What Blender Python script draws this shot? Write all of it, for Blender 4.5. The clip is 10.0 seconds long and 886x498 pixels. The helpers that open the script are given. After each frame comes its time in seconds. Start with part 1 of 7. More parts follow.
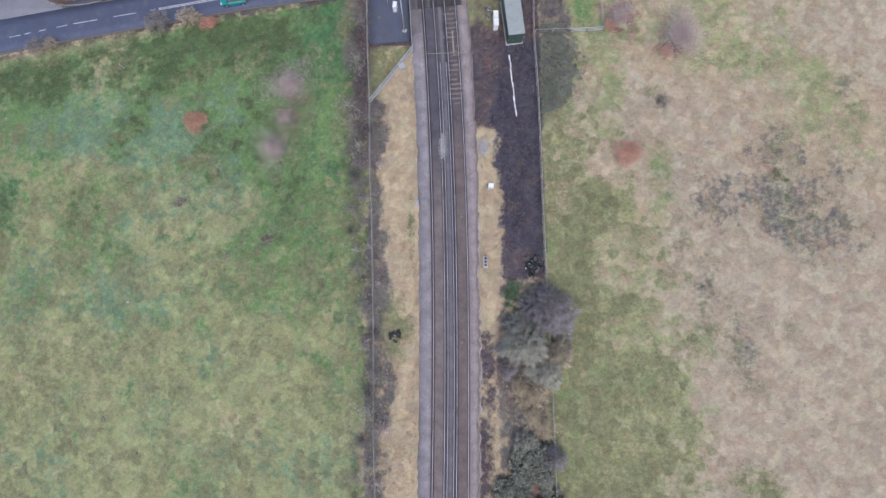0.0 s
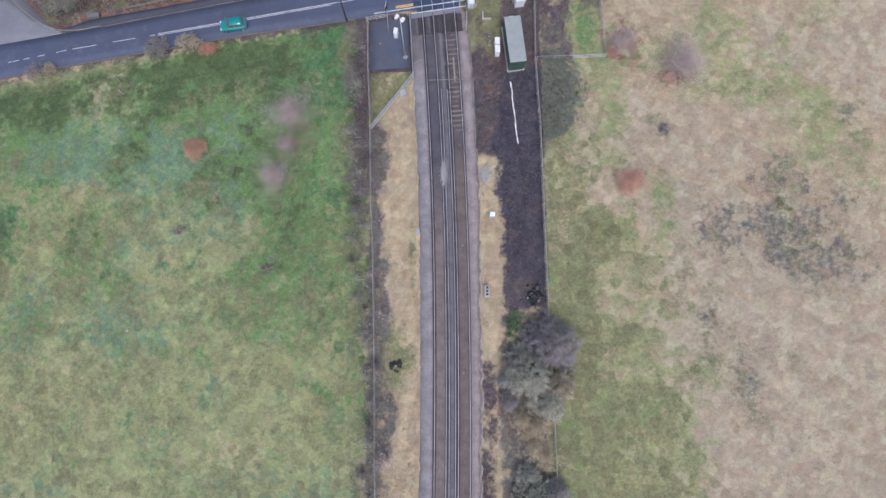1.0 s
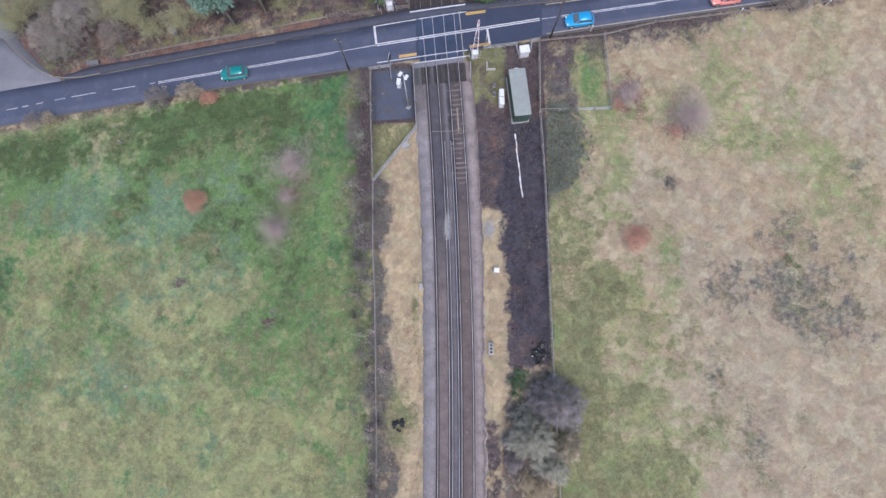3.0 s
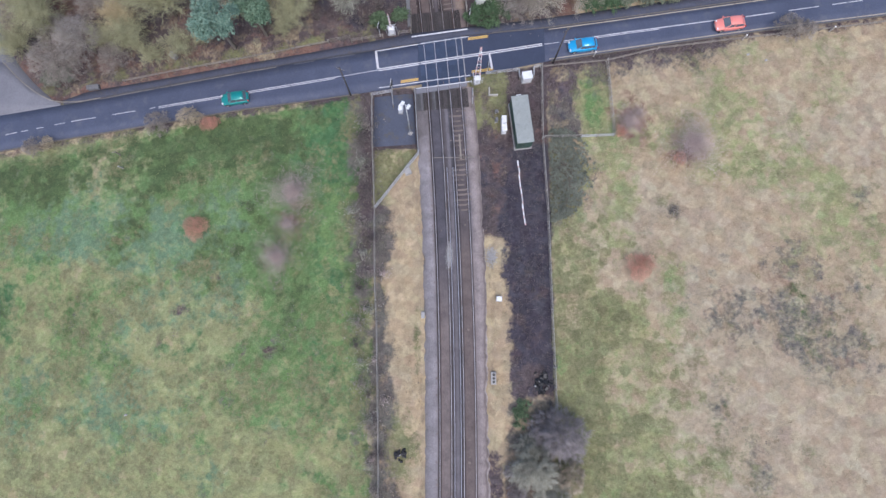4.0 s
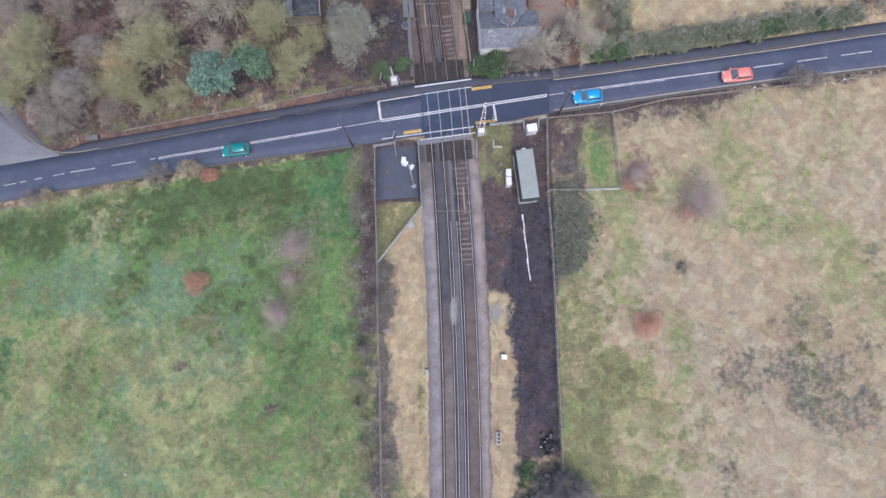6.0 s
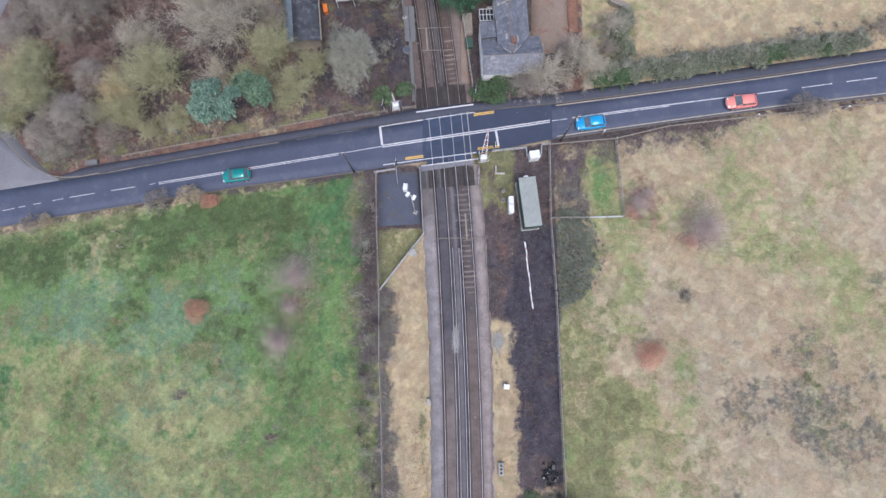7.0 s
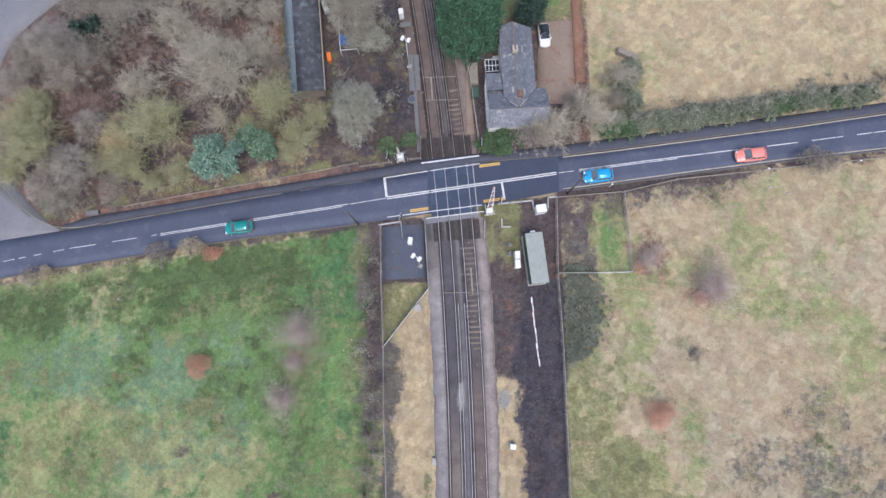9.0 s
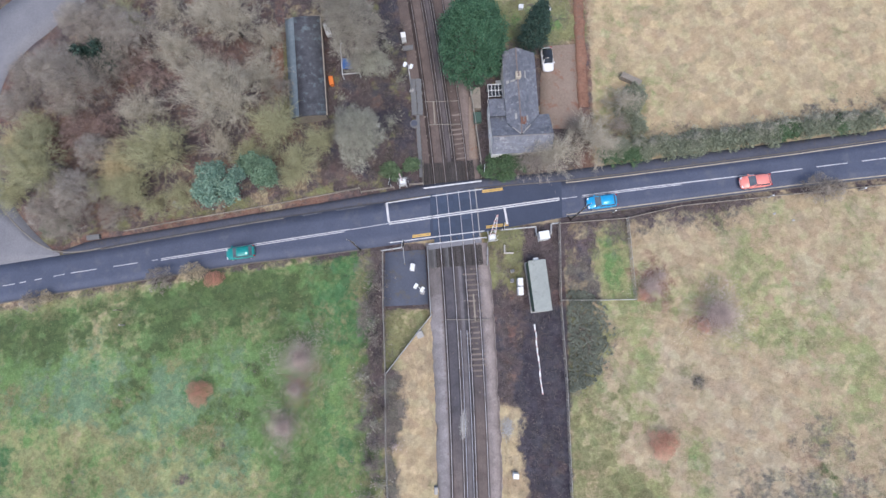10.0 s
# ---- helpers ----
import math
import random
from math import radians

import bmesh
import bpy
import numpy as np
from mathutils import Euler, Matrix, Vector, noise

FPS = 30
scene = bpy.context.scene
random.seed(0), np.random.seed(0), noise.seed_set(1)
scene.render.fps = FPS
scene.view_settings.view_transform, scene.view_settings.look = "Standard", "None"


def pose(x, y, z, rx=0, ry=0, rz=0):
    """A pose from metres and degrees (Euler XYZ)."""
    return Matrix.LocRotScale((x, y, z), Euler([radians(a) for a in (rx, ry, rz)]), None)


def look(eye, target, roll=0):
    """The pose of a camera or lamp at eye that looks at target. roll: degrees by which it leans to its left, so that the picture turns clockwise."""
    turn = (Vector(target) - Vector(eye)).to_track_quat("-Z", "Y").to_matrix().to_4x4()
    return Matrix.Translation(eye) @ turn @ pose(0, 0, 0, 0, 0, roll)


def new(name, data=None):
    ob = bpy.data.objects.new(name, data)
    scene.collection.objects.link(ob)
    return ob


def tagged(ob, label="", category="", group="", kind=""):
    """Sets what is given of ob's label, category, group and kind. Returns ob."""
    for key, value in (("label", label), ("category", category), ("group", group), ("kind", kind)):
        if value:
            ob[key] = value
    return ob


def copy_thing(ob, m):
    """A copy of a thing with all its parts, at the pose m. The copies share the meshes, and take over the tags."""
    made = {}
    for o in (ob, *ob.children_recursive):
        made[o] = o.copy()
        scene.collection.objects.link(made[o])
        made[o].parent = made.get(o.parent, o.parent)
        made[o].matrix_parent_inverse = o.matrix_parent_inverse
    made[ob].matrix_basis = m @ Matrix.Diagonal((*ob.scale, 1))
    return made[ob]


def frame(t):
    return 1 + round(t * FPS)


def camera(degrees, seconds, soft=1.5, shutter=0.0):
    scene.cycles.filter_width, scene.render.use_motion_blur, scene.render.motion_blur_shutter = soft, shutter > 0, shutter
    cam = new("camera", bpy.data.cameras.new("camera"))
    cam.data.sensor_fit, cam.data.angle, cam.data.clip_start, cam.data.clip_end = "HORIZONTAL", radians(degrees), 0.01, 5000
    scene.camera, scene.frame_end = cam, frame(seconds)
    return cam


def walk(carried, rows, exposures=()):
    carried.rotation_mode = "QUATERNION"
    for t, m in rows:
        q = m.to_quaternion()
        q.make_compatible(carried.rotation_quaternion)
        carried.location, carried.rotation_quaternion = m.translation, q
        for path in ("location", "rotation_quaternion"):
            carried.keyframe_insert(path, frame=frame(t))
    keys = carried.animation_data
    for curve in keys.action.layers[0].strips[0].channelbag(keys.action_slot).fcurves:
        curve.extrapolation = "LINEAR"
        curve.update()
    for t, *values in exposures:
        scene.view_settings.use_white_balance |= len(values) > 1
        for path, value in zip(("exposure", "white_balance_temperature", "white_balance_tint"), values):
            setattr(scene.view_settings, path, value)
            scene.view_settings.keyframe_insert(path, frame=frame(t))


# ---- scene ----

cam = camera(80.0, 10.0, soft=1.5)
ROWS = [
    (0.0, 0.9, -49.26, 70.49, 7.162, 0.0, -0.031),
    (0.5, 0.8, -47.43, 70.49, 7.266, -0.022, -0.048),
    (1.0, 0.7, -45.61, 70.49, 7.35, -0.025, -0.059),
    (1.5, 0.59, -43.8, 70.48, 7.418, -0.043, -0.035),
    (2.0, 0.48, -42.0, 70.45, 7.471, -0.047, -0.053),
    (2.5, 0.36, -40.19, 70.44, 7.496, -0.05, -0.002),
    (4.0, -0.05, -34.69, 70.43, 7.606, -0.045, 0.056),
    (4.5, -0.18, -32.86, 70.43, 7.586, -0.041, 0.023),
    (5.0, -0.29, -31.02, 70.46, 7.658, -0.014, -0.086),
    (5.5, -0.4, -29.16, 70.47, 7.669, 0.016, -0.066),
    (7.0, -0.78, -23.58, 70.42, 7.686, 0.001, 0.002),
    (7.5, -0.93, -21.75, 70.41, 7.678, 0.008, 0.015),
    (8.0, -1.09, -19.96, 70.39, 7.753, 0.014, 0.052),
    (8.5, -1.25, -18.21, 70.41, 7.842, -0.001, 0.023),
    (9.0, -1.4, -16.5, 70.44, 7.9, 0.072, 0.03),
    (9.5, -1.55, -14.8, 70.48, 7.975, 0.1, 0.084),
    (10.0, -1.69, -13.11, 70.53, 8.016, 0.099, 0.096),
]
walk(cam, [(t, pose(x, y, z, rx, ry, rz)) for t, x, y, z, rx, ry, rz in ROWS], [(0.0, 0.82, 6190, 16.5), (5.0, 0.92, 6270, 15.5), (10.0, 1.03, 6460, 13.0)])

# ---- light: a bright overcast winter day ----
world = bpy.data.worlds.new("overcast_sky")
scene.world = world
world.use_nodes = True
wn = world.node_tree
sky = wn.nodes.new("ShaderNodeTexSky")
sky.sky_type, sky.sun_disc = "NISHITA", False
sky.sun_elevation, sky.sun_rotation = radians(48), radians(200)
sky.air_density, sky.dust_density, sky.ozone_density = 1.0, 2.0, 2.0
wn.links.new(sky.outputs[0], wn.nodes["Background"].inputs[0])
wn.nodes["Background"].inputs[1].default_value = 0.10
sun = new("sun", bpy.data.lights.new("sun", "SUN"))
sun.data.energy, sun.data.angle, sun.data.color = 1.2, radians(25), (1.0, 0.97, 0.93)
sun.matrix_world = look((0, 0, 60), (-12, 22, 0))

# ---- the lie of the land: it rises gently to the east ----
SLOPE = 0.0605


def gz(x):
    return SLOPE * max(-110.0, min(110.0, x))


def lattice(x, y, cell, seed):
    """Smooth value noise from 0 to 1 with the given cell in metres."""
    rng = np.random.RandomState(seed)
    table = rng.rand(256, 256)
    u, v = np.asarray(x) / cell + 1000.3, np.asarray(y) / cell + 1000.7
    i, j = np.floor(u).astype(int), np.floor(v).astype(int)
    a, b = u - i, v - j
    a, b = a * a * (3 - 2 * a), b * b * (3 - 2 * b)
    i, j, k, l = i % 256, j % 256, (i + 1) % 256, (j + 1) % 256
    return (table[i, j] * (1 - a) + table[k, j] * a) * (1 - b) + (table[i, l] * (1 - a) + table[k, l] * a) * b


def clouds(x, y, cell, seed):
    return (lattice(x, y, cell, seed) + 0.5 * lattice(x, y, cell / 2.1, seed + 1) + 0.25 * lattice(x, y, cell / 4.3, seed + 2)) / 1.75


TRACK = (-3.49e-06, -1.0908e-03, -8.663e-02, -9.6e-02)


def xc(y):
    """The middle line between the two tracks, a long gentle bend."""
    c = np.clip(y, -75.0, 40.0)
    slope = 3 * TRACK[0] * c * c + 2 * TRACK[1] * c + TRACK[2]
    return np.polyval(TRACK, c) + slope * (np.asarray(y) - c)


def line(points):
    px, py = [p[0] for p in points], [p[1] for p in points]
    return lambda x: np.interp(x, px, py)


road_s = line([(-130, -21), (-64.1, -10.4), (-55.9, -9.0), (-43, -7.1), (-28.6, -4.9), (-19.2, -3.9), (-12.9, -3.1), (-8.3, -2.5), (3.6, -0.9), (14.8, 1.1), (22, 2.0), (33.1, 3.4), (44.1, 4.7), (56.1, 5.9), (130, 13.5)])
road_n = line([(-130, -13.5), (-66, -5.2), (-52.4, -3.2), (-44.2, -1.8), (-28.1, 0.8), (-16.2, 2.5), (-9.5, 3.4), (3.6, 5.2), (14.7, 6.0), (22.2, 6.8), (33.4, 8.1), (44.5, 9.4), (56.6, 11.0), (130, 19.5)])
pave_n = line([(-56, -3.15), (-52.4, -1.9), (-49.7, -1.4), (-40.3, 0.0), (-28.2, 1.95), (-16.3, 3.75), (-4.1, 5.8), (3.4, 6.5), (14, 7.4), (26, 8.8), (37, 10.1), (56.7, 12.4), (130, 21)])
road_c = line([(-130, -17), (-63.9, -8.0), (-54.1, -6.2), (-42.4, -4.5), (-14.6, -0.4), (-9.2, 0.45), (13.9, 3.55), (25.9, 5.0), (39.5, 6.5), (56.4, 8.5), (130, 16.5)])
SIDE = [(-60.0, -6.0), (-63.5, -3.0), (-67.0, 1.0), (-69.8, 6.0), (-71.8, 12.0), (-72.3, 19.0), (-71.0, 25.5), (-67.5, 30.5), (-63.0, 34.5), (-55.0, 42.0), (-40.0, 55.0), (-10.0, 80.0)]


def smooth(points, step=1.0):
    """A Catmull-Rom curve through the points."""
    p = [Vector((*q, 0)) if len(q) == 2 else Vector(q) for q in points]
    p = [2 * p[0] - p[1]] + p + [2 * p[-1] - p[-2]]
    out = []
    for a, b, c, d in zip(p, p[1:], p[2:], p[3:]):
        n = max(1, int((c - b).length / step))
        for k in range(n):
            t = k / n
            out.append(0.5 * (2 * b + (c - a) * t + (2 * a - 5 * b + 4 * c - d) * t * t + (3 * b - a - 3 * c + d) * t ** 3))
    return out + [p[-2]]


SIDE_LINE = [(v.x, v.y) for v in smooth(SIDE)]


def side_distance(x, y):
    best = np.full(np.shape(x), 1e9)
    for sx, sy in SIDE_LINE:
        best = np.minimum(best, (x - sx) ** 2 + (y - sy) ** 2)
    return np.sqrt(best)


# ---- materials ----
def node(tree, kind, **values):
    n = tree.nodes.new("ShaderNode" + kind)
    for key, value in values.items():
        n.inputs[key].default_value = value
    return n


def surface(name, dark, light, grain=6.0, coarse=0.5, rough=0.85, metal=0.0, bump=0.25, vary=0.0, stain=None, clear=0.0):
    """A surface between two colours at two scales, with relief, and an optional stain colour in patches."""
    m = bpy.data.materials.new(name)
    m.use_nodes = True
    t = m.node_tree
    shader = t.nodes["Principled BSDF"]
    where = t.nodes.new("ShaderNodeTexCoord")
    fine = node(t, "TexNoise", Scale=grain, Detail=4.0, Roughness=0.65)
    wide = node(t, "TexNoise", Scale=coarse, Detail=3.0, Roughness=0.6)
    for n in (fine, wide):
        t.links.new(where.outputs["Object"], n.inputs["Vector"])
    both = t.nodes.new("ShaderNodeMath")
    both.operation = "MULTIPLY_ADD"
    both.inputs[1].default_value = 0.55
    t.links.new(fine.outputs[0], both.inputs[0])
    part_wide = t.nodes.new("ShaderNodeMath")
    part_wide.operation = "MULTIPLY"
    part_wide.inputs[1].default_value = 0.45
    t.links.new(wide.outputs[0], part_wide.inputs[0])
    t.links.new(part_wide.outputs[0], both.inputs[2])
    ramp = t.nodes.new("ShaderNodeValToRGB")
    ramp.color_ramp.elements[0].position, ramp.color_ramp.elements[1].position = 0.33, 0.67
    ramp.color_ramp.elements[0].color, ramp.color_ramp.elements[1].color = (*dark, 1), (*light, 1)
    t.links.new(both.outputs[0], ramp.inputs[0])
    colour = ramp.outputs[0]
    if stain:
        spots = node(t, "TexNoise", Scale=coarse * 2.3, Detail=5.0, Roughness=0.7)
        t.links.new(where.outputs["Object"], spots.inputs["Vector"])
        edge = t.nodes.new("ShaderNodeMapRange")
        edge.inputs[1].default_value, edge.inputs[2].default_value = 0.54, 0.68
        t.links.new(spots.outputs[0], edge.inputs[0])
        mix = t.nodes.new("ShaderNodeMix")
        mix.data_type = "RGBA"
        mix.inputs[7].default_value = (*stain, 1)
        t.links.new(edge.outputs[0], mix.inputs[0])
        t.links.new(colour, mix.inputs[6])
        colour = mix.outputs[2]
    if vary:
        info = t.nodes.new("ShaderNodeObjectInfo")
        span = t.nodes.new("ShaderNodeMapRange")
        span.inputs[3].default_value, span.inputs[4].default_value = 1 - vary, 1 + vary
        t.links.new(info.outputs["Random"], span.inputs[0])
        hue = t.nodes.new("ShaderNodeHueSaturation")
        t.links.new(span.outputs[0], hue.inputs["Value"])
        t.links.new(colour, hue.inputs["Color"])
        colour = hue.outputs[0]
    t.links.new(colour, shader.inputs["Base Color"])
    shader.inputs["Roughness"].default_value, shader.inputs["Metallic"].default_value = rough, metal
    shader.inputs["Coat Weight"].default_value = clear
    if bump:
        relief = node(t, "Bump", Strength=bump, Distance=0.03)
        t.links.new(fine.outputs[0], relief.inputs["Height"])
        t.links.new(relief.outputs[0], shader.inputs["Normal"])
    return m


def foliage(name, dark, light, rough=0.7):
    """Leaves or twigs: the colour varies from piece to piece."""
    m = bpy.data.materials.new(name)
    m.use_nodes = True
    t = m.node_tree
    shader = t.nodes["Principled BSDF"]
    geo = t.nodes.new("ShaderNodeNewGeometry")
    ramp = t.nodes.new("ShaderNodeValToRGB")
    ramp.color_ramp.elements[0].color, ramp.color_ramp.elements[1].color = (*dark, 1), (*light, 1)
    t.links.new(geo.outputs["Random Per Island"], ramp.inputs[0])
    where = t.nodes.new("ShaderNodeTexCoord")
    wide = node(t, "TexNoise", Scale=0.7, Detail=2.0)
    t.links.new(where.outputs["Object"], wide.inputs["Vector"])
    span = t.nodes.new("ShaderNodeMapRange")
    span.inputs[1].default_value, span.inputs[2].default_value = 0.3, 0.7
    span.inputs[3].default_value, span.inputs[4].default_value = 0.75, 1.25
    t.links.new(wide.outputs[0], span.inputs[0])
    hue = t.nodes.new("ShaderNodeHueSaturation")
    t.links.new(span.outputs[0], hue.inputs["Value"])
    t.links.new(ramp.outputs[0], hue.inputs["Color"])
    t.links.new(hue.outputs[0], shader.inputs["Base Color"])
    shader.inputs["Roughness"].default_value = rough
    shader.inputs["Specular IOR Level"].default_value = 0.25
    return m


GRASSES = {
    "pale": ((0.37, 0.292, 0.185), (0.475, 0.382, 0.252)),
    "grey": ((0.330, 0.270, 0.188), (0.425, 0.355, 0.253)),
    "olive": ((0.205, 0.220, 0.105), (0.33, 0.335, 0.170)),
    "teal": ((0.098, 0.175, 0.102), (0.190, 0.272, 0.162)),
    "green": ((0.085, 0.150, 0.060), (0.165, 0.245, 0.098)),
    "emerald": ((0.050, 0.122, 0.050), (0.095, 0.182, 0.082)),
    "deep": ((0.058, 0.094, 0.040), (0.110, 0.150, 0.068)),
    "scrub": ((0.082, 0.075, 0.066), (0.188, 0.170, 0.146)),
    "brown": ((0.052, 0.041, 0.044), (0.148, 0.118, 0.116)),
    "litter": ((0.12, 0.072, 0.058), (0.245, 0.155, 0.125)),
    "burnt": ((0.033, 0.030, 0.041), (0.092, 0.083, 0.097)),
    "moss": ((0.135, 0.138, 0.066), (0.245, 0.24, 0.128)),
}
STRAW = ((0.325, 0.258, 0.168), (0.45, 0.365, 0.245))


def ground_material():
    m = bpy.data.materials.new("mixed_ground_cover")
    m.use_nodes = True
    t = m.node_tree
    shader = t.nodes["Principled BSDF"]
    where = t.nodes.new("ShaderNodeTexCoord")
    tuft = node(t, "TexNoise", Scale=1.5, Detail=4.0, Roughness=0.62)
    blade = node(t, "TexNoise", Scale=6.0, Detail=3.0, Roughness=0.6)
    for n in (tuft, blade):
        t.links.new(where.outputs["Object"], n.inputs["Vector"])
    # tussocks: ragged cells about a stride across, each with its own share, tone and tint
    ragged = node(t, "TexNoise", Scale=1.1, Detail=3.0, Roughness=0.6)
    t.links.new(where.outputs["Object"], ragged.inputs["Vector"])
    push = t.nodes.new("ShaderNodeVectorMath")
    push.operation = "MULTIPLY_ADD"
    push.inputs[1].default_value = (1.1, 1.1, 0.0)
    t.links.new(ragged.outputs["Color"], push.inputs[0])
    t.links.new(where.outputs["Object"], push.inputs[2])
    tussock = node(t, "TexVoronoi", Scale=0.85)
    tussock.voronoi_dimensions, tussock.feature = "2D", "SMOOTH_F1"
    tussock.inputs["Smoothness"].default_value = 0.55
    t.links.new(push.outputs[0], tussock.inputs["Vector"])
    split = t.nodes.new("ShaderNodeSeparateColor")
    t.links.new(tussock.outputs["Color"], split.inputs[0])
    grain = t.nodes.new("ShaderNodeMath")
    grain.operation = "ADD"
    t.links.new(tuft.outputs[0], grain.inputs[0])
    t.links.new(blade.outputs[0], grain.inputs[1])

    def cover(pair):
        ramp = t.nodes.new("ShaderNodeValToRGB")
        half = t.nodes.new("ShaderNodeMapRange")
        half.inputs[1].default_value, half.inputs[2].default_value = 0.64, 1.36
        t.links.new(grain.outputs[0], half.inputs[0])
        ramp.color_ramp.elements[0].color, ramp.color_ramp.elements[1].color = (*pair[0], 1), (*pair[1], 1)
        t.links.new(half.outputs[0], ramp.inputs[0])
        return ramp.outputs[0]

    colour = cover(STRAW)
    for k, (name, pair) in enumerate(GRASSES.items()):
        share = t.nodes.new("ShaderNodeAttribute")
        share.attribute_name = name
        patch = node(t, "TexNoise", Scale=0.55 + 0.12 * k, Detail=4.5, Roughness=0.64)
        t.links.new(where.outputs["Object"], patch.inputs["Vector"])
        total = t.nodes.new("ShaderNodeMath")
        total.operation = "ADD"
        t.links.new(share.outputs["Fac"], total.inputs[0])
        swing = t.nodes.new("ShaderNodeMath")
        swing.operation = "MULTIPLY_ADD"
        swing.inputs[1].default_value, swing.inputs[2].default_value = 1.9, -0.72
        t.links.new(patch.outputs[0], swing.inputs[0])
        ragged_share = t.nodes.new("ShaderNodeMath")
        ragged_share.operation = "MULTIPLY_ADD"
        ragged_share.inputs[1].default_value = 0.55
        t.links.new(split.outputs[k % 3], ragged_share.inputs[0])
        t.links.new(swing.outputs[0], ragged_share.inputs[2])
        t.links.new(ragged_share.outputs[0], total.inputs[1])
        edge = t.nodes.new("ShaderNodeMapRange")
        edge.inputs[1].default_value, edge.inputs[2].default_value = 0.68, 1.30
        t.links.new(total.outputs[0], edge.inputs[0])
        mix = t.nodes.new("ShaderNodeMix")
        mix.data_type = "RGBA"
        gate = t.nodes.new("ShaderNodeMath")
        gate.operation, gate.use_clamp = "MULTIPLY", True
        gate.inputs[1].default_value = 3.5
        t.links.new(share.outputs["Fac"], gate.inputs[0])
        amount = t.nodes.new("ShaderNodeMath")
        amount.operation = "MULTIPLY"
        t.links.new(edge.outputs[0], amount.inputs[0])
        t.links.new(gate.outputs[0], amount.inputs[1])
        t.links.new(amount.outputs[0], mix.inputs[0])
        t.links.new(colour, mix.inputs[6])
        t.links.new(cover(pair), mix.inputs[7])
        colour = mix.outputs[2]
    swathe = node(t, "TexNoise", Scale=0.42, Detail=4.0, Roughness=0.65)
    t.links.new(where.outputs["Object"], swathe.inputs["Vector"])
    depth = t.nodes.new("ShaderNodeMapRange")
    depth.inputs[1].default_value, depth.inputs[2].default_value = 0.3, 0.7
    depth.inputs[3].default_value, depth.inputs[4].default_value = 0.90, 1.10
    t.links.new(swathe.outputs[0], depth.inputs[0])
    clump = node(t, "TexNoise", Scale=1.7, Detail=2.0, Roughness=0.6, Distortion=0.6)
    t.links.new(where.outputs["Object"], clump.inputs["Vector"])
    spread = t.nodes.new("ShaderNodeMapRange")
    spread.inputs[1].default_value, spread.inputs[2].default_value = 0.36, 0.62
    spread.inputs[3].default_value, spread.inputs[4].default_value = 0.88, 1.06
    t.links.new(clump.outputs[0], spread.inputs[0])
    level = t.nodes.new("ShaderNodeMath")
    level.operation = "MULTIPLY"
    t.links.new(depth.outputs[0], level.inputs[0])
    t.links.new(spread.outputs[0], level.inputs[1])
    lump = t.nodes.new("ShaderNodeMapRange")
    lump.inputs[1].default_value, lump.inputs[2].default_value = 0.2, 0.8
    lump.inputs[3].default_value, lump.inputs[4].default_value = 0.90, 1.10
    t.links.new(split.outputs[1], lump.inputs[0])
    lumpy = t.nodes.new("ShaderNodeMath")
    lumpy.operation = "MULTIPLY"
    t.links.new(level.outputs[0], lumpy.inputs[0])
    t.links.new(lump.outputs[0], lumpy.inputs[1])
    tone = t.nodes.new("ShaderNodeHueSaturation")
    t.links.new(lumpy.outputs[0], tone.inputs["Value"])
    t.links.new(colour, tone.inputs["Color"])
    hues = node(t, "TexNoise", Scale=0.55, Detail=3.0, Roughness=0.55)
    t.links.new(where.outputs["Object"], hues.inputs["Vector"])
    shift = t.nodes.new("ShaderNodeVectorMath")
    shift.operation = "MULTIPLY_ADD"
    shift.inputs[1].default_value, shift.inputs[2].default_value = (0.17, 0.12, 0.15), (0.920, 0.945, 0.925)
    hue_mix = t.nodes.new("ShaderNodeMix")
    hue_mix.data_type = "RGBA"
    hue_mix.inputs[0].default_value = 0.45
    t.links.new(hues.outputs["Color"], hue_mix.inputs[6])
    t.links.new(tussock.outputs["Color"], hue_mix.inputs[7])
    t.links.new(hue_mix.outputs[2], shift.inputs[0])
    tint = t.nodes.new("ShaderNodeMix")
    tint.data_type, tint.blend_type = "RGBA", "MULTIPLY"
    tint.inputs[0].default_value = 1.0
    t.links.new(tone.outputs[0], tint.inputs[6])
    t.links.new(shift.outputs[0], tint.inputs[7])
    t.links.new(tint.outputs[2], shader.inputs["Base Color"])
    shader.inputs["Roughness"].default_value = 0.95
    shader.inputs["Specular IOR Level"].default_value = 0.15
    relief = node(t, "Bump", Strength=0.35, Distance=0.12)
    t.links.new(grain.outputs[0], relief.inputs["Height"])
    t.links.new(relief.outputs[0], shader.inputs["Normal"])
    return m


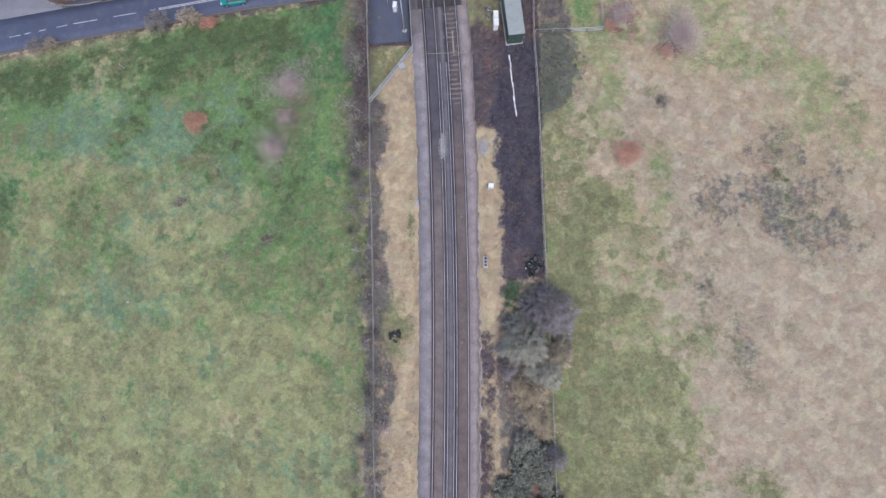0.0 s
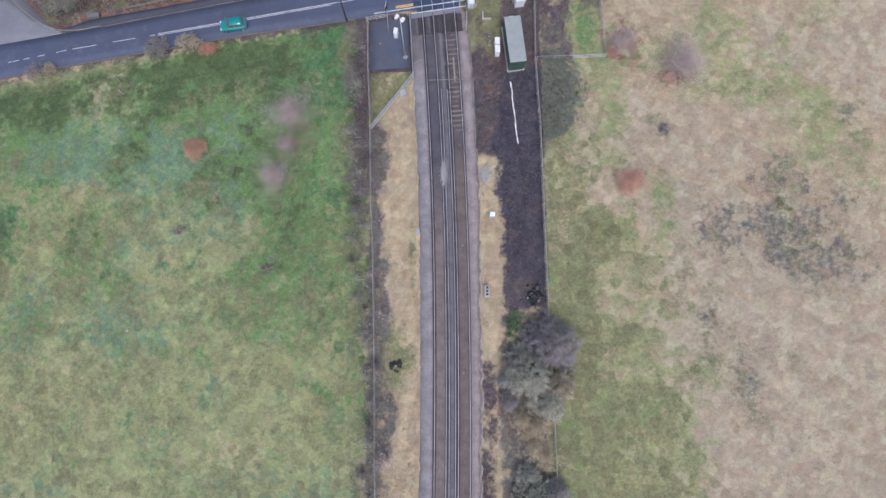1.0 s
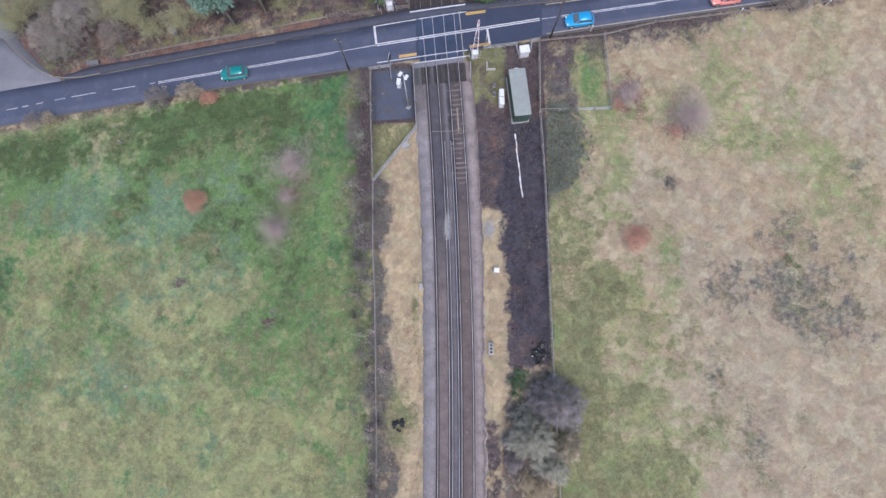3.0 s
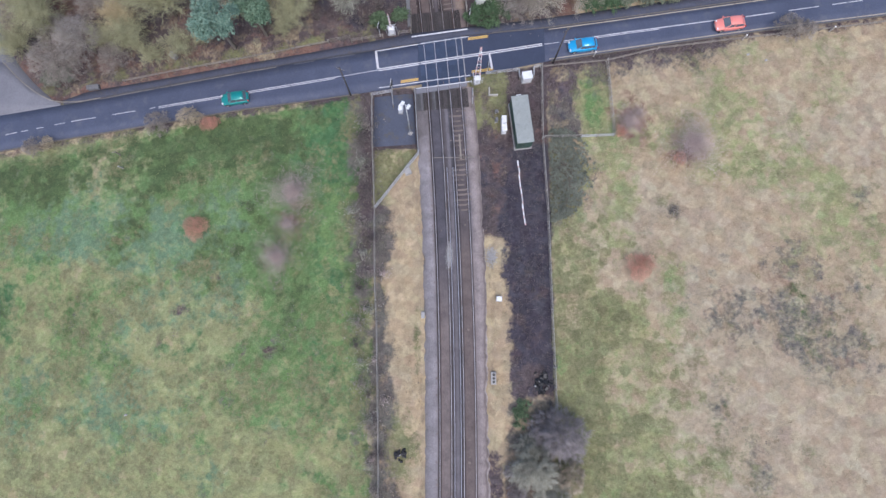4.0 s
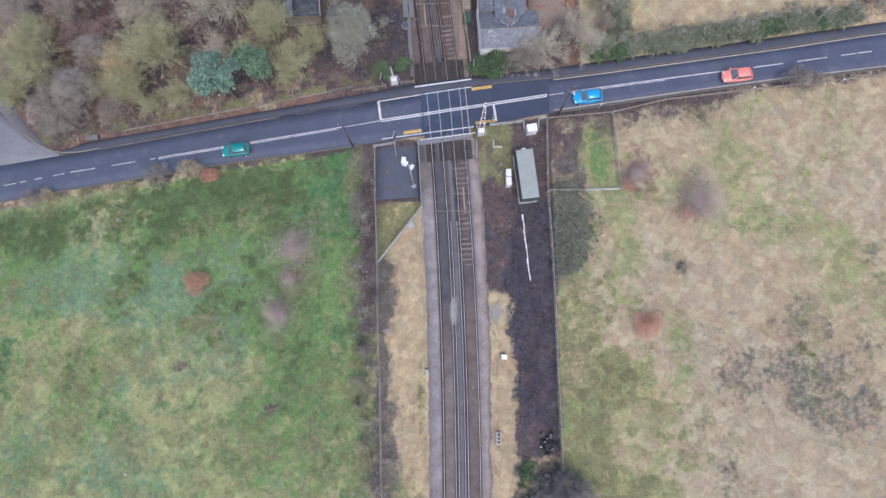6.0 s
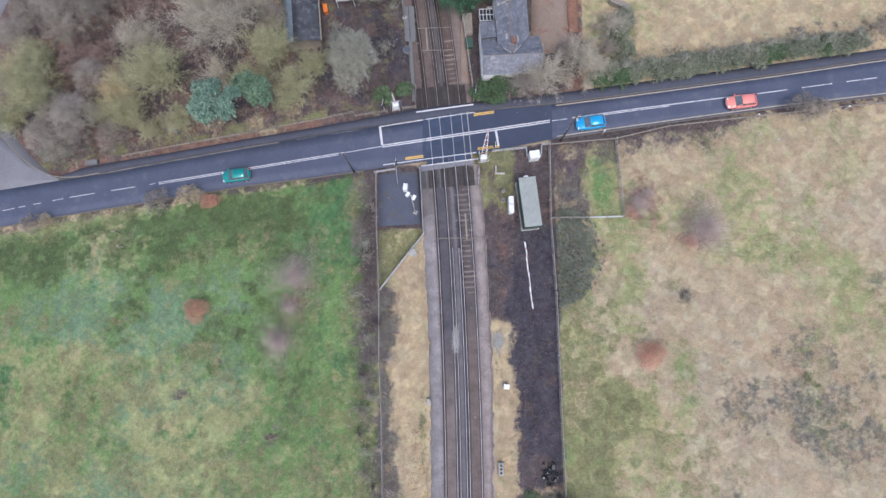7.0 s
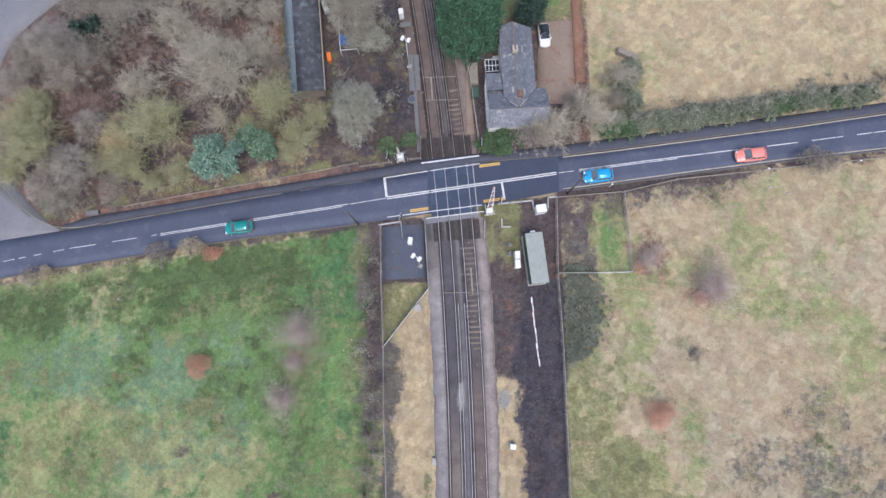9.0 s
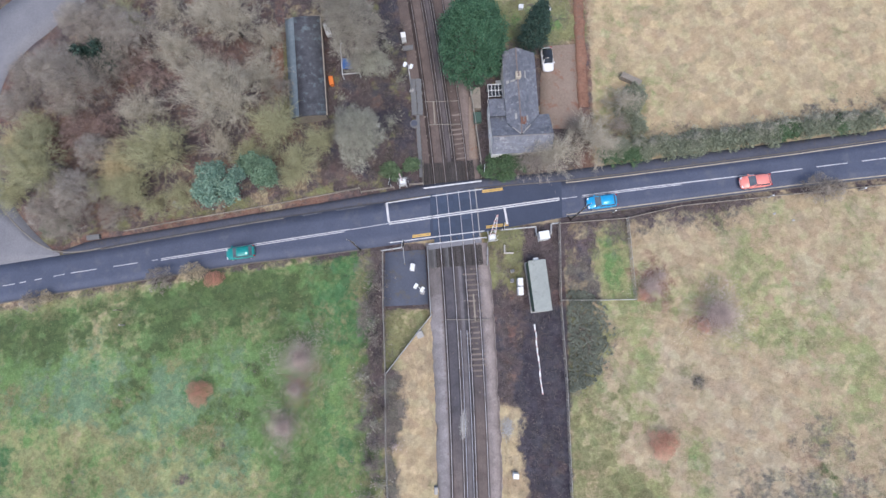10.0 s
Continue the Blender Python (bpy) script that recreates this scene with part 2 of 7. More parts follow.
M = {
    "ground": ground_material(),
    "asphalt": surface("worn_asphalt", (0.056, 0.068, 0.109), (0.088, 0.104, 0.156), 5.0, 0.25, 0.7, bump=0.2, stain=(0.10, 0.11, 0.145)),
    "asphalt_new": surface("newer_asphalt", (0.033, 0.044, 0.078), (0.052, 0.067, 0.110), 6.0, 0.4, 0.7, bump=0.2),
    "asphalt_pale": surface("pale_asphalt", (0.16, 0.16, 0.18), (0.23, 0.23, 0.25), 4.0, 0.3, 0.8, bump=0.2),
    "pavement": surface("dark_footway_asphalt", (0.047, 0.052, 0.074), (0.080, 0.087, 0.118), 4.0, 0.5, 0.85, bump=0.3, stain=(0.078, 0.074, 0.078)),
    "yard": surface("worn_yard_asphalt", (0.066, 0.076, 0.107), (0.100, 0.112, 0.150), 5.0, 0.3, 0.8, bump=0.2, stain=(0.10, 0.095, 0.09)),
    "white_line": surface("worn_white_line_paint", (0.50, 0.50, 0.51), (0.78, 0.78, 0.78), 5.0, 1.2, 0.6, bump=0.1, stain=(0.33, 0.33, 0.34)),
    "worn_line": surface("broken_white_line_paint", (0.44, 0.44, 0.46), (0.72, 0.72, 0.73), 5.0, 0.9, 0.6, bump=0.1, stain=(0.15, 0.16, 0.19)),
    "yellow_line": surface("worn_yellow_line_paint", (0.32, 0.28, 0.22), (0.47, 0.42, 0.345), 4.0, 0.8, 0.6, bump=0.1, stain=(0.22, 0.19, 0.15)),
    "tactile": surface("buff_tactile_paving", (0.55, 0.34, 0.08), (0.75, 0.50, 0.16), 8.0, 1.0, 0.7, bump=0.3),
    "kerb_dark": surface("dirty_dark_kerb", (0.12, 0.11, 0.10), (0.21, 0.19, 0.17), 6.0, 0.6, 0.9, stain=(0.10, 0.085, 0.07)),
    "kerb_black": surface("blackened_kerb", (0.055, 0.056, 0.066), (0.095, 0.095, 0.104), 6.0, 0.6, 0.9, stain=(0.13, 0.12, 0.11)),
    "kerb": surface("weathered_concrete_kerb", (0.20, 0.18, 0.155), (0.34, 0.31, 0.265), 6.0, 0.6, 0.9, stain=(0.13, 0.11, 0.08)),
    "concrete": surface("weathered_concrete", (0.30, 0.29, 0.28), (0.46, 0.45, 0.43), 5.0, 0.7, 0.9, stain=(0.20, 0.19, 0.17)),
    "concrete_dull": surface("dull_grey_concrete", (0.12, 0.122, 0.128), (0.215, 0.217, 0.22), 5.0, 0.8, 0.9, stain=(0.13, 0.125, 0.11)),
    "rubber": surface("ribbed_rubber_crossing_panel", (0.025, 0.040, 0.074), (0.052, 0.074, 0.124), 8.0, 0.8, 0.6, vary=0.15),
    "guard_grey": surface("weathered_grey_guard_timber", (0.10, 0.098, 0.10), (0.18, 0.175, 0.178), 6.0, 0.9, 0.85, vary=0.25),
    "guard": surface("dark_creosoted_timber", (0.035, 0.031, 0.03), (0.085, 0.074, 0.07), 6.0, 0.9, 0.85, vary=0.3),
    "rail_top": surface("polished_running_rail_steel", (0.42, 0.41, 0.43), (0.66, 0.65, 0.68), 3.0, 0.3, 0.5, 0.25, bump=0.05, stain=(0.36, 0.29, 0.25)),
    # browner copy of the rail steel with weaker sky reflection put into its colour
    "rail_weak_sheen": surface("brown_rail_steel_weak_sky_sheen", (0.24, 0.22, 0.215), (0.40, 0.375, 0.37), 3.0, 0.3, 0.55, 0.2, bump=0.05, stain=(0.22, 0.17, 0.145)),
    "rail_rust": surface("rusty_rail_steel", (0.055, 0.03, 0.022), (0.11, 0.065, 0.048), 6.0, 0.6, 0.8, 0.2),
    "conductor": surface("conductor_rail_steel", (0.40, 0.42, 0.48), (0.56, 0.58, 0.65), 3.0, 0.3, 0.5, 0.25, bump=0.05),
    "sleeper": surface("dirty_concrete_sleeper", (0.15, 0.122, 0.106), (0.245, 0.205, 0.18), 6.0, 1.0, 0.9, vary=0.2),
    "pot": surface("white_ceramic_insulator", (0.5, 0.5, 0.48), (0.7, 0.7, 0.68), 5.0, 1.0, 0.4),
    "galv": surface("galvanised_steel", (0.46, 0.47, 0.48), (0.62, 0.63, 0.64), 4.0, 0.6, 0.5, 0.2, bump=0.1),
    "post": surface("weathered_concrete_post", (0.33, 0.31, 0.28), (0.50, 0.48, 0.44), 5.0, 1.0, 0.9),
    "timber": surface("weathered_grey_timber", (0.20, 0.175, 0.145), (0.34, 0.30, 0.255), 5.0, 0.8, 0.9, vary=0.15),
    "pole": surface("dark_creosoted_pole", (0.05, 0.044, 0.042), (0.105, 0.092, 0.085), 5.0, 0.7, 0.85),
    "white": surface("dirty_white_paint", (0.70, 0.71, 0.71), (0.84, 0.85, 0.85), 3.0, 0.7, 0.5, bump=0.05, stain=(0.60, 0.60, 0.58)),
    "boom_red": surface("sun_bleached_red_paint", (0.56, 0.36, 0.345), (0.70, 0.48, 0.46), 4.0, 0.7, 0.5, bump=0.05),
    "black": surface("black_paint", (0.015, 0.015, 0.016), (0.035, 0.035, 0.036), 4.0, 0.7, 0.5, bump=0.05),
    "orange": surface("orange_plastic", (0.72, 0.17, 0.03), (0.85, 0.26, 0.06), 4.0, 0.7, 0.5, bump=0.05),
    "blue": surface("blue_sheet", (0.05, 0.13, 0.36), (0.10, 0.22, 0.50), 4.0, 0.7, 0.5, bump=0.1),
    "cabin_wall": surface("dark_green_cabin_paint", (0.035, 0.075, 0.06), (0.06, 0.11, 0.085), 3.0, 0.6, 0.6, bump=0.05, stain=(0.05, 0.07, 0.05)),
    "cabin_roof": surface("pale_green_cabin_roof", (0.275, 0.298, 0.278), (0.335, 0.36, 0.338), 2.0, 0.5, 0.65, bump=0.05, stain=(0.25, 0.272, 0.248)),
    "render": surface("white_house_render", (0.66, 0.66, 0.64), (0.80, 0.80, 0.78), 4.0, 0.6, 0.85, bump=0.1, stain=(0.55, 0.55, 0.50)),
    "ridge_grey": surface("weathered_grey_ridge_tile", (0.16, 0.155, 0.16), (0.26, 0.25, 0.255), 6.0, 1.0, 0.85, stain=(0.22, 0.18, 0.165)),
    "ridge": surface("red_clay_ridge_tile", (0.17, 0.14, 0.135), (0.27, 0.215, 0.20), 6.0, 1.0, 0.85, stain=(0.25, 0.23, 0.21)),
    "brick": surface("sooty_brick", (0.15, 0.075, 0.058), (0.27, 0.14, 0.105), 8.0, 1.0, 0.9),
    "pale_brick": surface("cream_painted_brick", (0.40, 0.35, 0.28), (0.56, 0.50, 0.41), 8.0, 1.0, 0.9),
    "felt": surface("stained_dark_shed_roofing", (0.034, 0.031, 0.040), (0.100, 0.108, 0.124), 1.6, 0.35, 0.7, bump=0.15, stain=(0.135, 0.168, 0.185)),
    "felt_pale": surface("pale_blue_shed_roofing", (0.10, 0.13, 0.15), (0.175, 0.215, 0.24), 1.5, 0.3, 0.7, bump=0.15, stain=(0.17, 0.20, 0.22)),
    "drive": surface("earthy_gravel_drive", (0.195, 0.148, 0.118), (0.31, 0.242, 0.196), 5.0, 0.35, 0.95, bump=0.4, stain=(0.24, 0.12, 0.085)),
    "red_earth": surface("red_brown_wood_chip", (0.17, 0.085, 0.058), (0.32, 0.175, 0.12), 3.0, 0.5, 0.95, bump=0.4, stain=(0.20, 0.135, 0.10)),
    "glass": surface("dark_window_glass", (0.02, 0.025, 0.03), (0.045, 0.05, 0.06), 1.0, 0.3, 0.08, bump=0.0),
    # lighter copy of the window glass; reflected sky is put into the base colour
    "car_glass": surface("car_glass_with_sky_in_colour", (0.09, 0.11, 0.13), (0.15, 0.175, 0.20), 1.0, 0.3, 0.1, bump=0.0),
    "rubber_tyre": surface("black_tyre_rubber", (0.015, 0.015, 0.015), (0.03, 0.03, 0.03), 5.0, 1.0, 0.85),
    "rim": surface("silver_alloy", (0.45, 0.45, 0.46), (0.6, 0.6, 0.61), 3.0, 1.0, 0.35, 0.7, bump=0.0),
    "lamp_clear": surface("headlight_lens", (0.72, 0.74, 0.76), (0.85, 0.87, 0.88), 3.0, 1.0, 0.15, bump=0.0),
    "lamp_red": surface("red_tail_light_lens", (0.35, 0.02, 0.02), (0.5, 0.04, 0.03), 3.0, 1.0, 0.2, bump=0.0),
    "car_teal": surface("teal_car_paint", (0.006, 0.23, 0.22), (0.012, 0.29, 0.27), 1.0, 0.3, 0.3, 0.1, bump=0.0, clear=0.6),
    "car_blue": surface("bright_blue_car_paint", (0.01, 0.33, 0.64), (0.02, 0.39, 0.72), 1.0, 0.3, 0.3, 0.1, bump=0.0, clear=0.6),
    "car_red": surface("bright_red_car_paint", (0.83, 0.25, 0.205), (0.88, 0.30, 0.25), 1.0, 0.3, 0.3, 0.0, bump=0.0, clear=0.6),
    "car_white": surface("white_car_paint", (0.72, 0.73, 0.75), (0.8, 0.81, 0.83), 1.0, 0.3, 0.3, 0.0, bump=0.0, clear=0.6),
    "bark": surface("grey_brown_bark", (0.12, 0.10, 0.08), (0.22, 0.19, 0.155), 6.0, 1.0, 0.95),
    "twig_grey": foliage("grey_bare_twigs", (0.37, 0.338, 0.275), (0.575, 0.53, 0.435)),
    "twig_olive": foliage("mossy_olive_twigs", (0.35, 0.345, 0.208), (0.505, 0.495, 0.31)),
    "twig_tan": foliage("yellowish_tan_twigs", (0.42, 0.34, 0.20), (0.64, 0.54, 0.34)),
    "twig_brown": foliage("purple_brown_twigs", (0.26, 0.228, 0.196), (0.415, 0.37, 0.322)),
    "stem_dark": foliage("dark_dead_bramble_stems", (0.075, 0.062, 0.06), (0.27, 0.235, 0.215)),
    "twig_moss": foliage("lichen_grey_green_twigs", (0.24, 0.245, 0.20), (0.54, 0.53, 0.44)),
    "twig_red": foliage("rusty_red_twigs", (0.52, 0.26, 0.185), (0.76, 0.45, 0.345)),
    "twig_pink": foliage("pinkish_grey_twigs", (0.46, 0.375, 0.345), (0.70, 0.59, 0.55)),
    "twig_ash": foliage("ash_grey_thorn_twigs", (0.20, 0.185, 0.192), (0.43, 0.395, 0.395)),
    "twig_plum": foliage("purplish_red_twigs", (0.27, 0.195, 0.175), (0.50, 0.375, 0.34)),
    "twig_haze": foliage("soft_grey_brown_twigs", (0.29, 0.262, 0.232), (0.50, 0.455, 0.405)),
    "twig_dun": foliage("dun_brown_twigs", (0.30, 0.255, 0.19), (0.55, 0.475, 0.365)),
    "twig_scrub": foliage("greyish_scrub_twigs", (0.24, 0.222, 0.185), (0.46, 0.43, 0.365)),
    "twig_reed": foliage("pale_dead_reed_stems", (0.40, 0.33, 0.22), (0.70, 0.60, 0.43)),
    "twig_straw": foliage("straw_coloured_stems", (0.27, 0.21, 0.135), (0.52, 0.43, 0.295)),
    "tuft_green": foliage("green_and_olive_grass_blades", (0.135, 0.175, 0.074), (0.24, 0.262, 0.122)),
    "leaf_dark": foliage("dark_evergreen_leaves", (0.026, 0.080, 0.046), (0.10, 0.205, 0.118), 0.6),
    "leaf_holly": foliage("very_dark_holly_leaves", (0.018, 0.045, 0.036), (0.065, 0.115, 0.09), 0.6),
    "leaf_green": foliage("glossy_green_leaves", (0.045, 0.088, 0.045), (0.14, 0.215, 0.108), 0.6),
    "leaf_grassy": foliage("dull_mid_green_leaves", (0.07, 0.115, 0.06), (0.16, 0.225, 0.125), 0.6),
    "leaf_hedge": foliage("dull_green_hedge_leaves", (0.155, 0.180, 0.122), (0.262, 0.288, 0.205), 0.6),
    "leaf_teal": foliage("blue_green_pine_needles", (0.10, 0.185, 0.142), (0.225, 0.335, 0.255), 0.6),
    "leaf_pine": foliage("dull_green_pine_needles", (0.075, 0.138, 0.088), (0.185, 0.275, 0.18), 0.6),
    "leaf_thicket": foliage("dull_green_bramble_leaves", (0.165, 0.183, 0.142), (0.222, 0.240, 0.190), 0.7),
    "leaf_bramble": foliage("dull_bramble_leaves", (0.15, 0.16, 0.12), (0.27, 0.278, 0.218), 0.7),
}


# ---- mesh helpers ----
def mesh_of(name, verts, faces, material, soft=False):
    """A mesh from arrays; faces is one array, or a tuple of arrays with different numbers of corners."""
    verts = np.asarray(verts, dtype=np.float32)
    groups = [np.asarray(f, dtype=np.int32) for f in (faces if isinstance(faces, tuple) else (faces,))]
    sizes = np.concatenate([np.full(len(g), g.shape[1], dtype=np.int32) for g in groups])
    corners = np.concatenate([g.ravel() for g in groups])
    me = bpy.data.meshes.new(name)
    me.vertices.add(len(verts))
    me.vertices.foreach_set("co", verts.ravel())
    me.loops.add(len(corners))
    me.loops.foreach_set("vertex_index", corners)
    me.polygons.add(len(sizes))
    me.polygons.foreach_set("loop_start", np.concatenate([[0], np.cumsum(sizes)[:-1]]).astype(np.int32))
    me.update(calc_edges=True)
    if soft:
        me.polygons.foreach_set("use_smooth", np.ones(len(sizes), dtype=bool))
    me.materials.append(material)
    return me


def thing(name, x, y, turn=0.0, label="", category="", group="", kind="", up=0.0):
    ob = new(name)
    ob.matrix_world = pose(x, y, gz(x) + up, 0, 0, turn)
    return tagged(ob, label, category, group, kind)


def part(name, bm, material, parent, label="", soft=False):
    """Links a bmesh (or a mesh) as one object under a thing or a part."""
    if isinstance(bm, bpy.types.Mesh):
        me = bm
    else:
        me = bpy.data.meshes.new(name)
        bm.to_mesh(me)
        bm.free()
        me.materials.append(material)
        if soft:
            for p in me.polygons:
                p.use_smooth = True
    ob = new(name, me)
    ob.parent = parent
    return tagged(ob, label)


def box(bm, x0, x1, y0, y1, z0, z1, bevel=0.0, m=None):
    made = bmesh.ops.create_cube(bm, size=1.0)["verts"]
    bmesh.ops.transform(bm, matrix=Matrix.Translation(((x0 + x1) / 2, (y0 + y1) / 2, (z0 + z1) / 2)) @ Matrix.Diagonal((x1 - x0, y1 - y0, z1 - z0, 1)), verts=made)
    if bevel:
        edges = list({e for v in made for e in v.link_edges})
        made = list({v for f in bmesh.ops.bevel(bm, geom=edges, offset=bevel, segments=1, affect="EDGES")["faces"] for v in f.verts} | {v for v in made if v.is_valid})
    if m is not None:
        bmesh.ops.transform(bm, matrix=m, verts=[v for v in made if v.is_valid])
    return bm


def cyl(bm, p0, p1, r0, r1=None, sides=10):
    p0, p1 = Vector(p0), Vector(p1)
    d = p1 - p0
    m = Matrix.Translation((p0 + p1) / 2) @ d.to_track_quat("Z", "Y").to_matrix().to_4x4()
    bmesh.ops.create_cone(bm, cap_ends=True, segments=sides, radius1=r0, radius2=r0 if r1 is None else r1, depth=d.length, matrix=m)
    return bm


def B():
    return bmesh.new()


def ribbon(name, left, right, z, material, across=1, label="", category="", kind="structure", thick=0.0, parent=None):
    """A sheet between two lines of plan points that follows the ground at height z; thick: depth of its edges."""
    n, verts, faces = len(left), [], []
    for (ax, ay), (bx, by) in zip(left, right):
        for k in range(across + 1):
            f = k / across
            x, y = ax + (bx - ax) * f, ay + (by - ay) * f
            verts.append((x, y, gz(x) + z))
    w = across + 1
    for i in range(n - 1):
        for k in range(across):
            faces.append((i * w + k, i * w + k + 1, (i + 1) * w + k + 1, (i + 1) * w + k))
    if thick:
        base = len(verts)
        for side in (0, across):
            for i in range(n):
                x, y, h = verts[i * w + side]
                verts.append((x, y, h - thick))
        for i in range(n - 1):
            faces.append((i * w, (i + 1) * w, base + i + 1, base + i))
            faces.append(((i + 1) * w + across, i * w + across, base + n + i, base + n + i + 1))
    a, b, c = (Vector(verts[faces[0][k]]) for k in range(3))
    if (b - a).cross(c - a).z < 0:
        faces = [f[::-1] for f in faces]
    ob = new(name, mesh_of(name, verts, faces, material))
    if parent:
        ob.parent = parent
        return tagged(ob, label)
    return tagged(ob, label, category, "", kind)


def stripe(name, points, width, z, material, parent, label=""):
    """A painted line of the given width along plan points."""
    left, right = [], []
    for i, (x, y) in enumerate(points):
        ax, ay = points[max(0, i - 1)]
        bx, by = points[min(len(points) - 1, i + 1)]
        d = math.hypot(bx - ax, by - ay)
        nx, ny = -(by - ay) / d * width / 2, (bx - ax) / d * width / 2
        left.append((x + nx, y + ny))
        right.append((x - nx, y - ny))
    return ribbon(name, right, left, z, material, parent=parent, label=label)


def along(fn, x0, x1, step=1.0, shift=0.0):
    n = max(1, int(round((x1 - x0) / step)))
    return [(x0 + (x1 - x0) * k / n, float(fn(x0 + (x1 - x0) * k / n)) + shift) for k in range(n + 1)]


def prisms(segments, sides=3):
    """Thin tapered rods: rows of x0 y0 z0 x1 y1 z1 r0 r1."""
    s = np.asarray(segments, dtype=float).reshape(-1, 8)
    p0, p1 = s[:, :3], s[:, 3:6]
    d = p1 - p0
    d /= np.linalg.norm(d, axis=1, keepdims=True) + 1e-9
    ref = np.where(np.abs(d[:, 2:3]) > 0.8, [[1.0, 0, 0]], [[0, 0, 1.0]])
    u = np.cross(d, ref)
    u /= np.linalg.norm(u, axis=1, keepdims=True)
    v = np.cross(d, u)
    verts = np.empty((len(s), 2, sides, 3))
    for k in range(sides):
        a = 2 * math.pi * k / sides
        o = math.cos(a) * u + math.sin(a) * v
        verts[:, 0, k] = p0 + o * s[:, 6:7]
        verts[:, 1, k] = p1 + o * s[:, 7:8]
    base = np.arange(len(s))[:, None] * 2 * sides
    quads = [np.hstack([base + k, base + (k + 1) % sides, base + sides + (k + 1) % sides, base + sides + k]) for k in range(sides)]
    return verts.reshape(-1, 3), np.stack(quads, 1).reshape(-1, 4)


def spikes(segments):
    """Thin rods that end in a point: rows as for prisms."""
    s = np.asarray(segments, dtype=float).reshape(-1, 8)
    verts, quads = prisms(s, 3)
    verts = verts.reshape(-1, 6, 3)
    verts = np.concatenate([verts[:, :3], s[:, None, 3:6]], 1)
    base = np.arange(len(s))[:, None] * 4
    tris = [np.hstack([base + k, base + (k + 1) % 3, base + 3]) for k in range(3)]
    return verts.reshape(-1, 3), np.stack(tris, 1).reshape(-1, 3)


def cards(rng, centres, size, flat=0.5):
    """Small leaves: a folded four-cornered blade at each centre."""
    n = len(centres)
    normal = rng.normal(size=(n, 3)) * (1, 1, 1)
    normal[:, 2] = np.abs(normal[:, 2]) + flat
    normal /= np.linalg.norm(normal, axis=1, keepdims=True)
    u = np.cross(normal, rng.normal(size=(n, 3)))
    u /= np.linalg.norm(u, axis=1, keepdims=True) + 1e-9
    v = np.cross(normal, u)
    s = size * rng.uniform(0.6, 1.3, (n, 1))
    verts = np.stack([centres - u * s, centres + v * s * 0.55 + normal * s * 0.15, centres + u * s, centres - v * s * 0.55 + normal * s * 0.15], 1)
    return verts.reshape(-1, 3), np.arange(4 * n).reshape(n, 4)


# ---- ground ----
def axis(a, b, step, far):
    inner = np.arange(a, b + step / 2, step)
    grow = np.cumsum(step * 1.55 ** np.arange(1, 60))
    grow = np.append(grow[grow < far], far)
    return np.concatenate([(a - grow)[::-1], inner, b + grow])


def band(v, a, b, soft):
    return np.clip((v - a) / soft + 0.5, 0, 1) * np.clip((b - v) / soft + 0.5, 0, 1)


def spot(x, y, cx, cy, rx, ry):
    return np.clip(1.35 - np.sqrt(((x - cx) / rx) ** 2 + ((y - cy) / ry) ** 2), 0, 1)


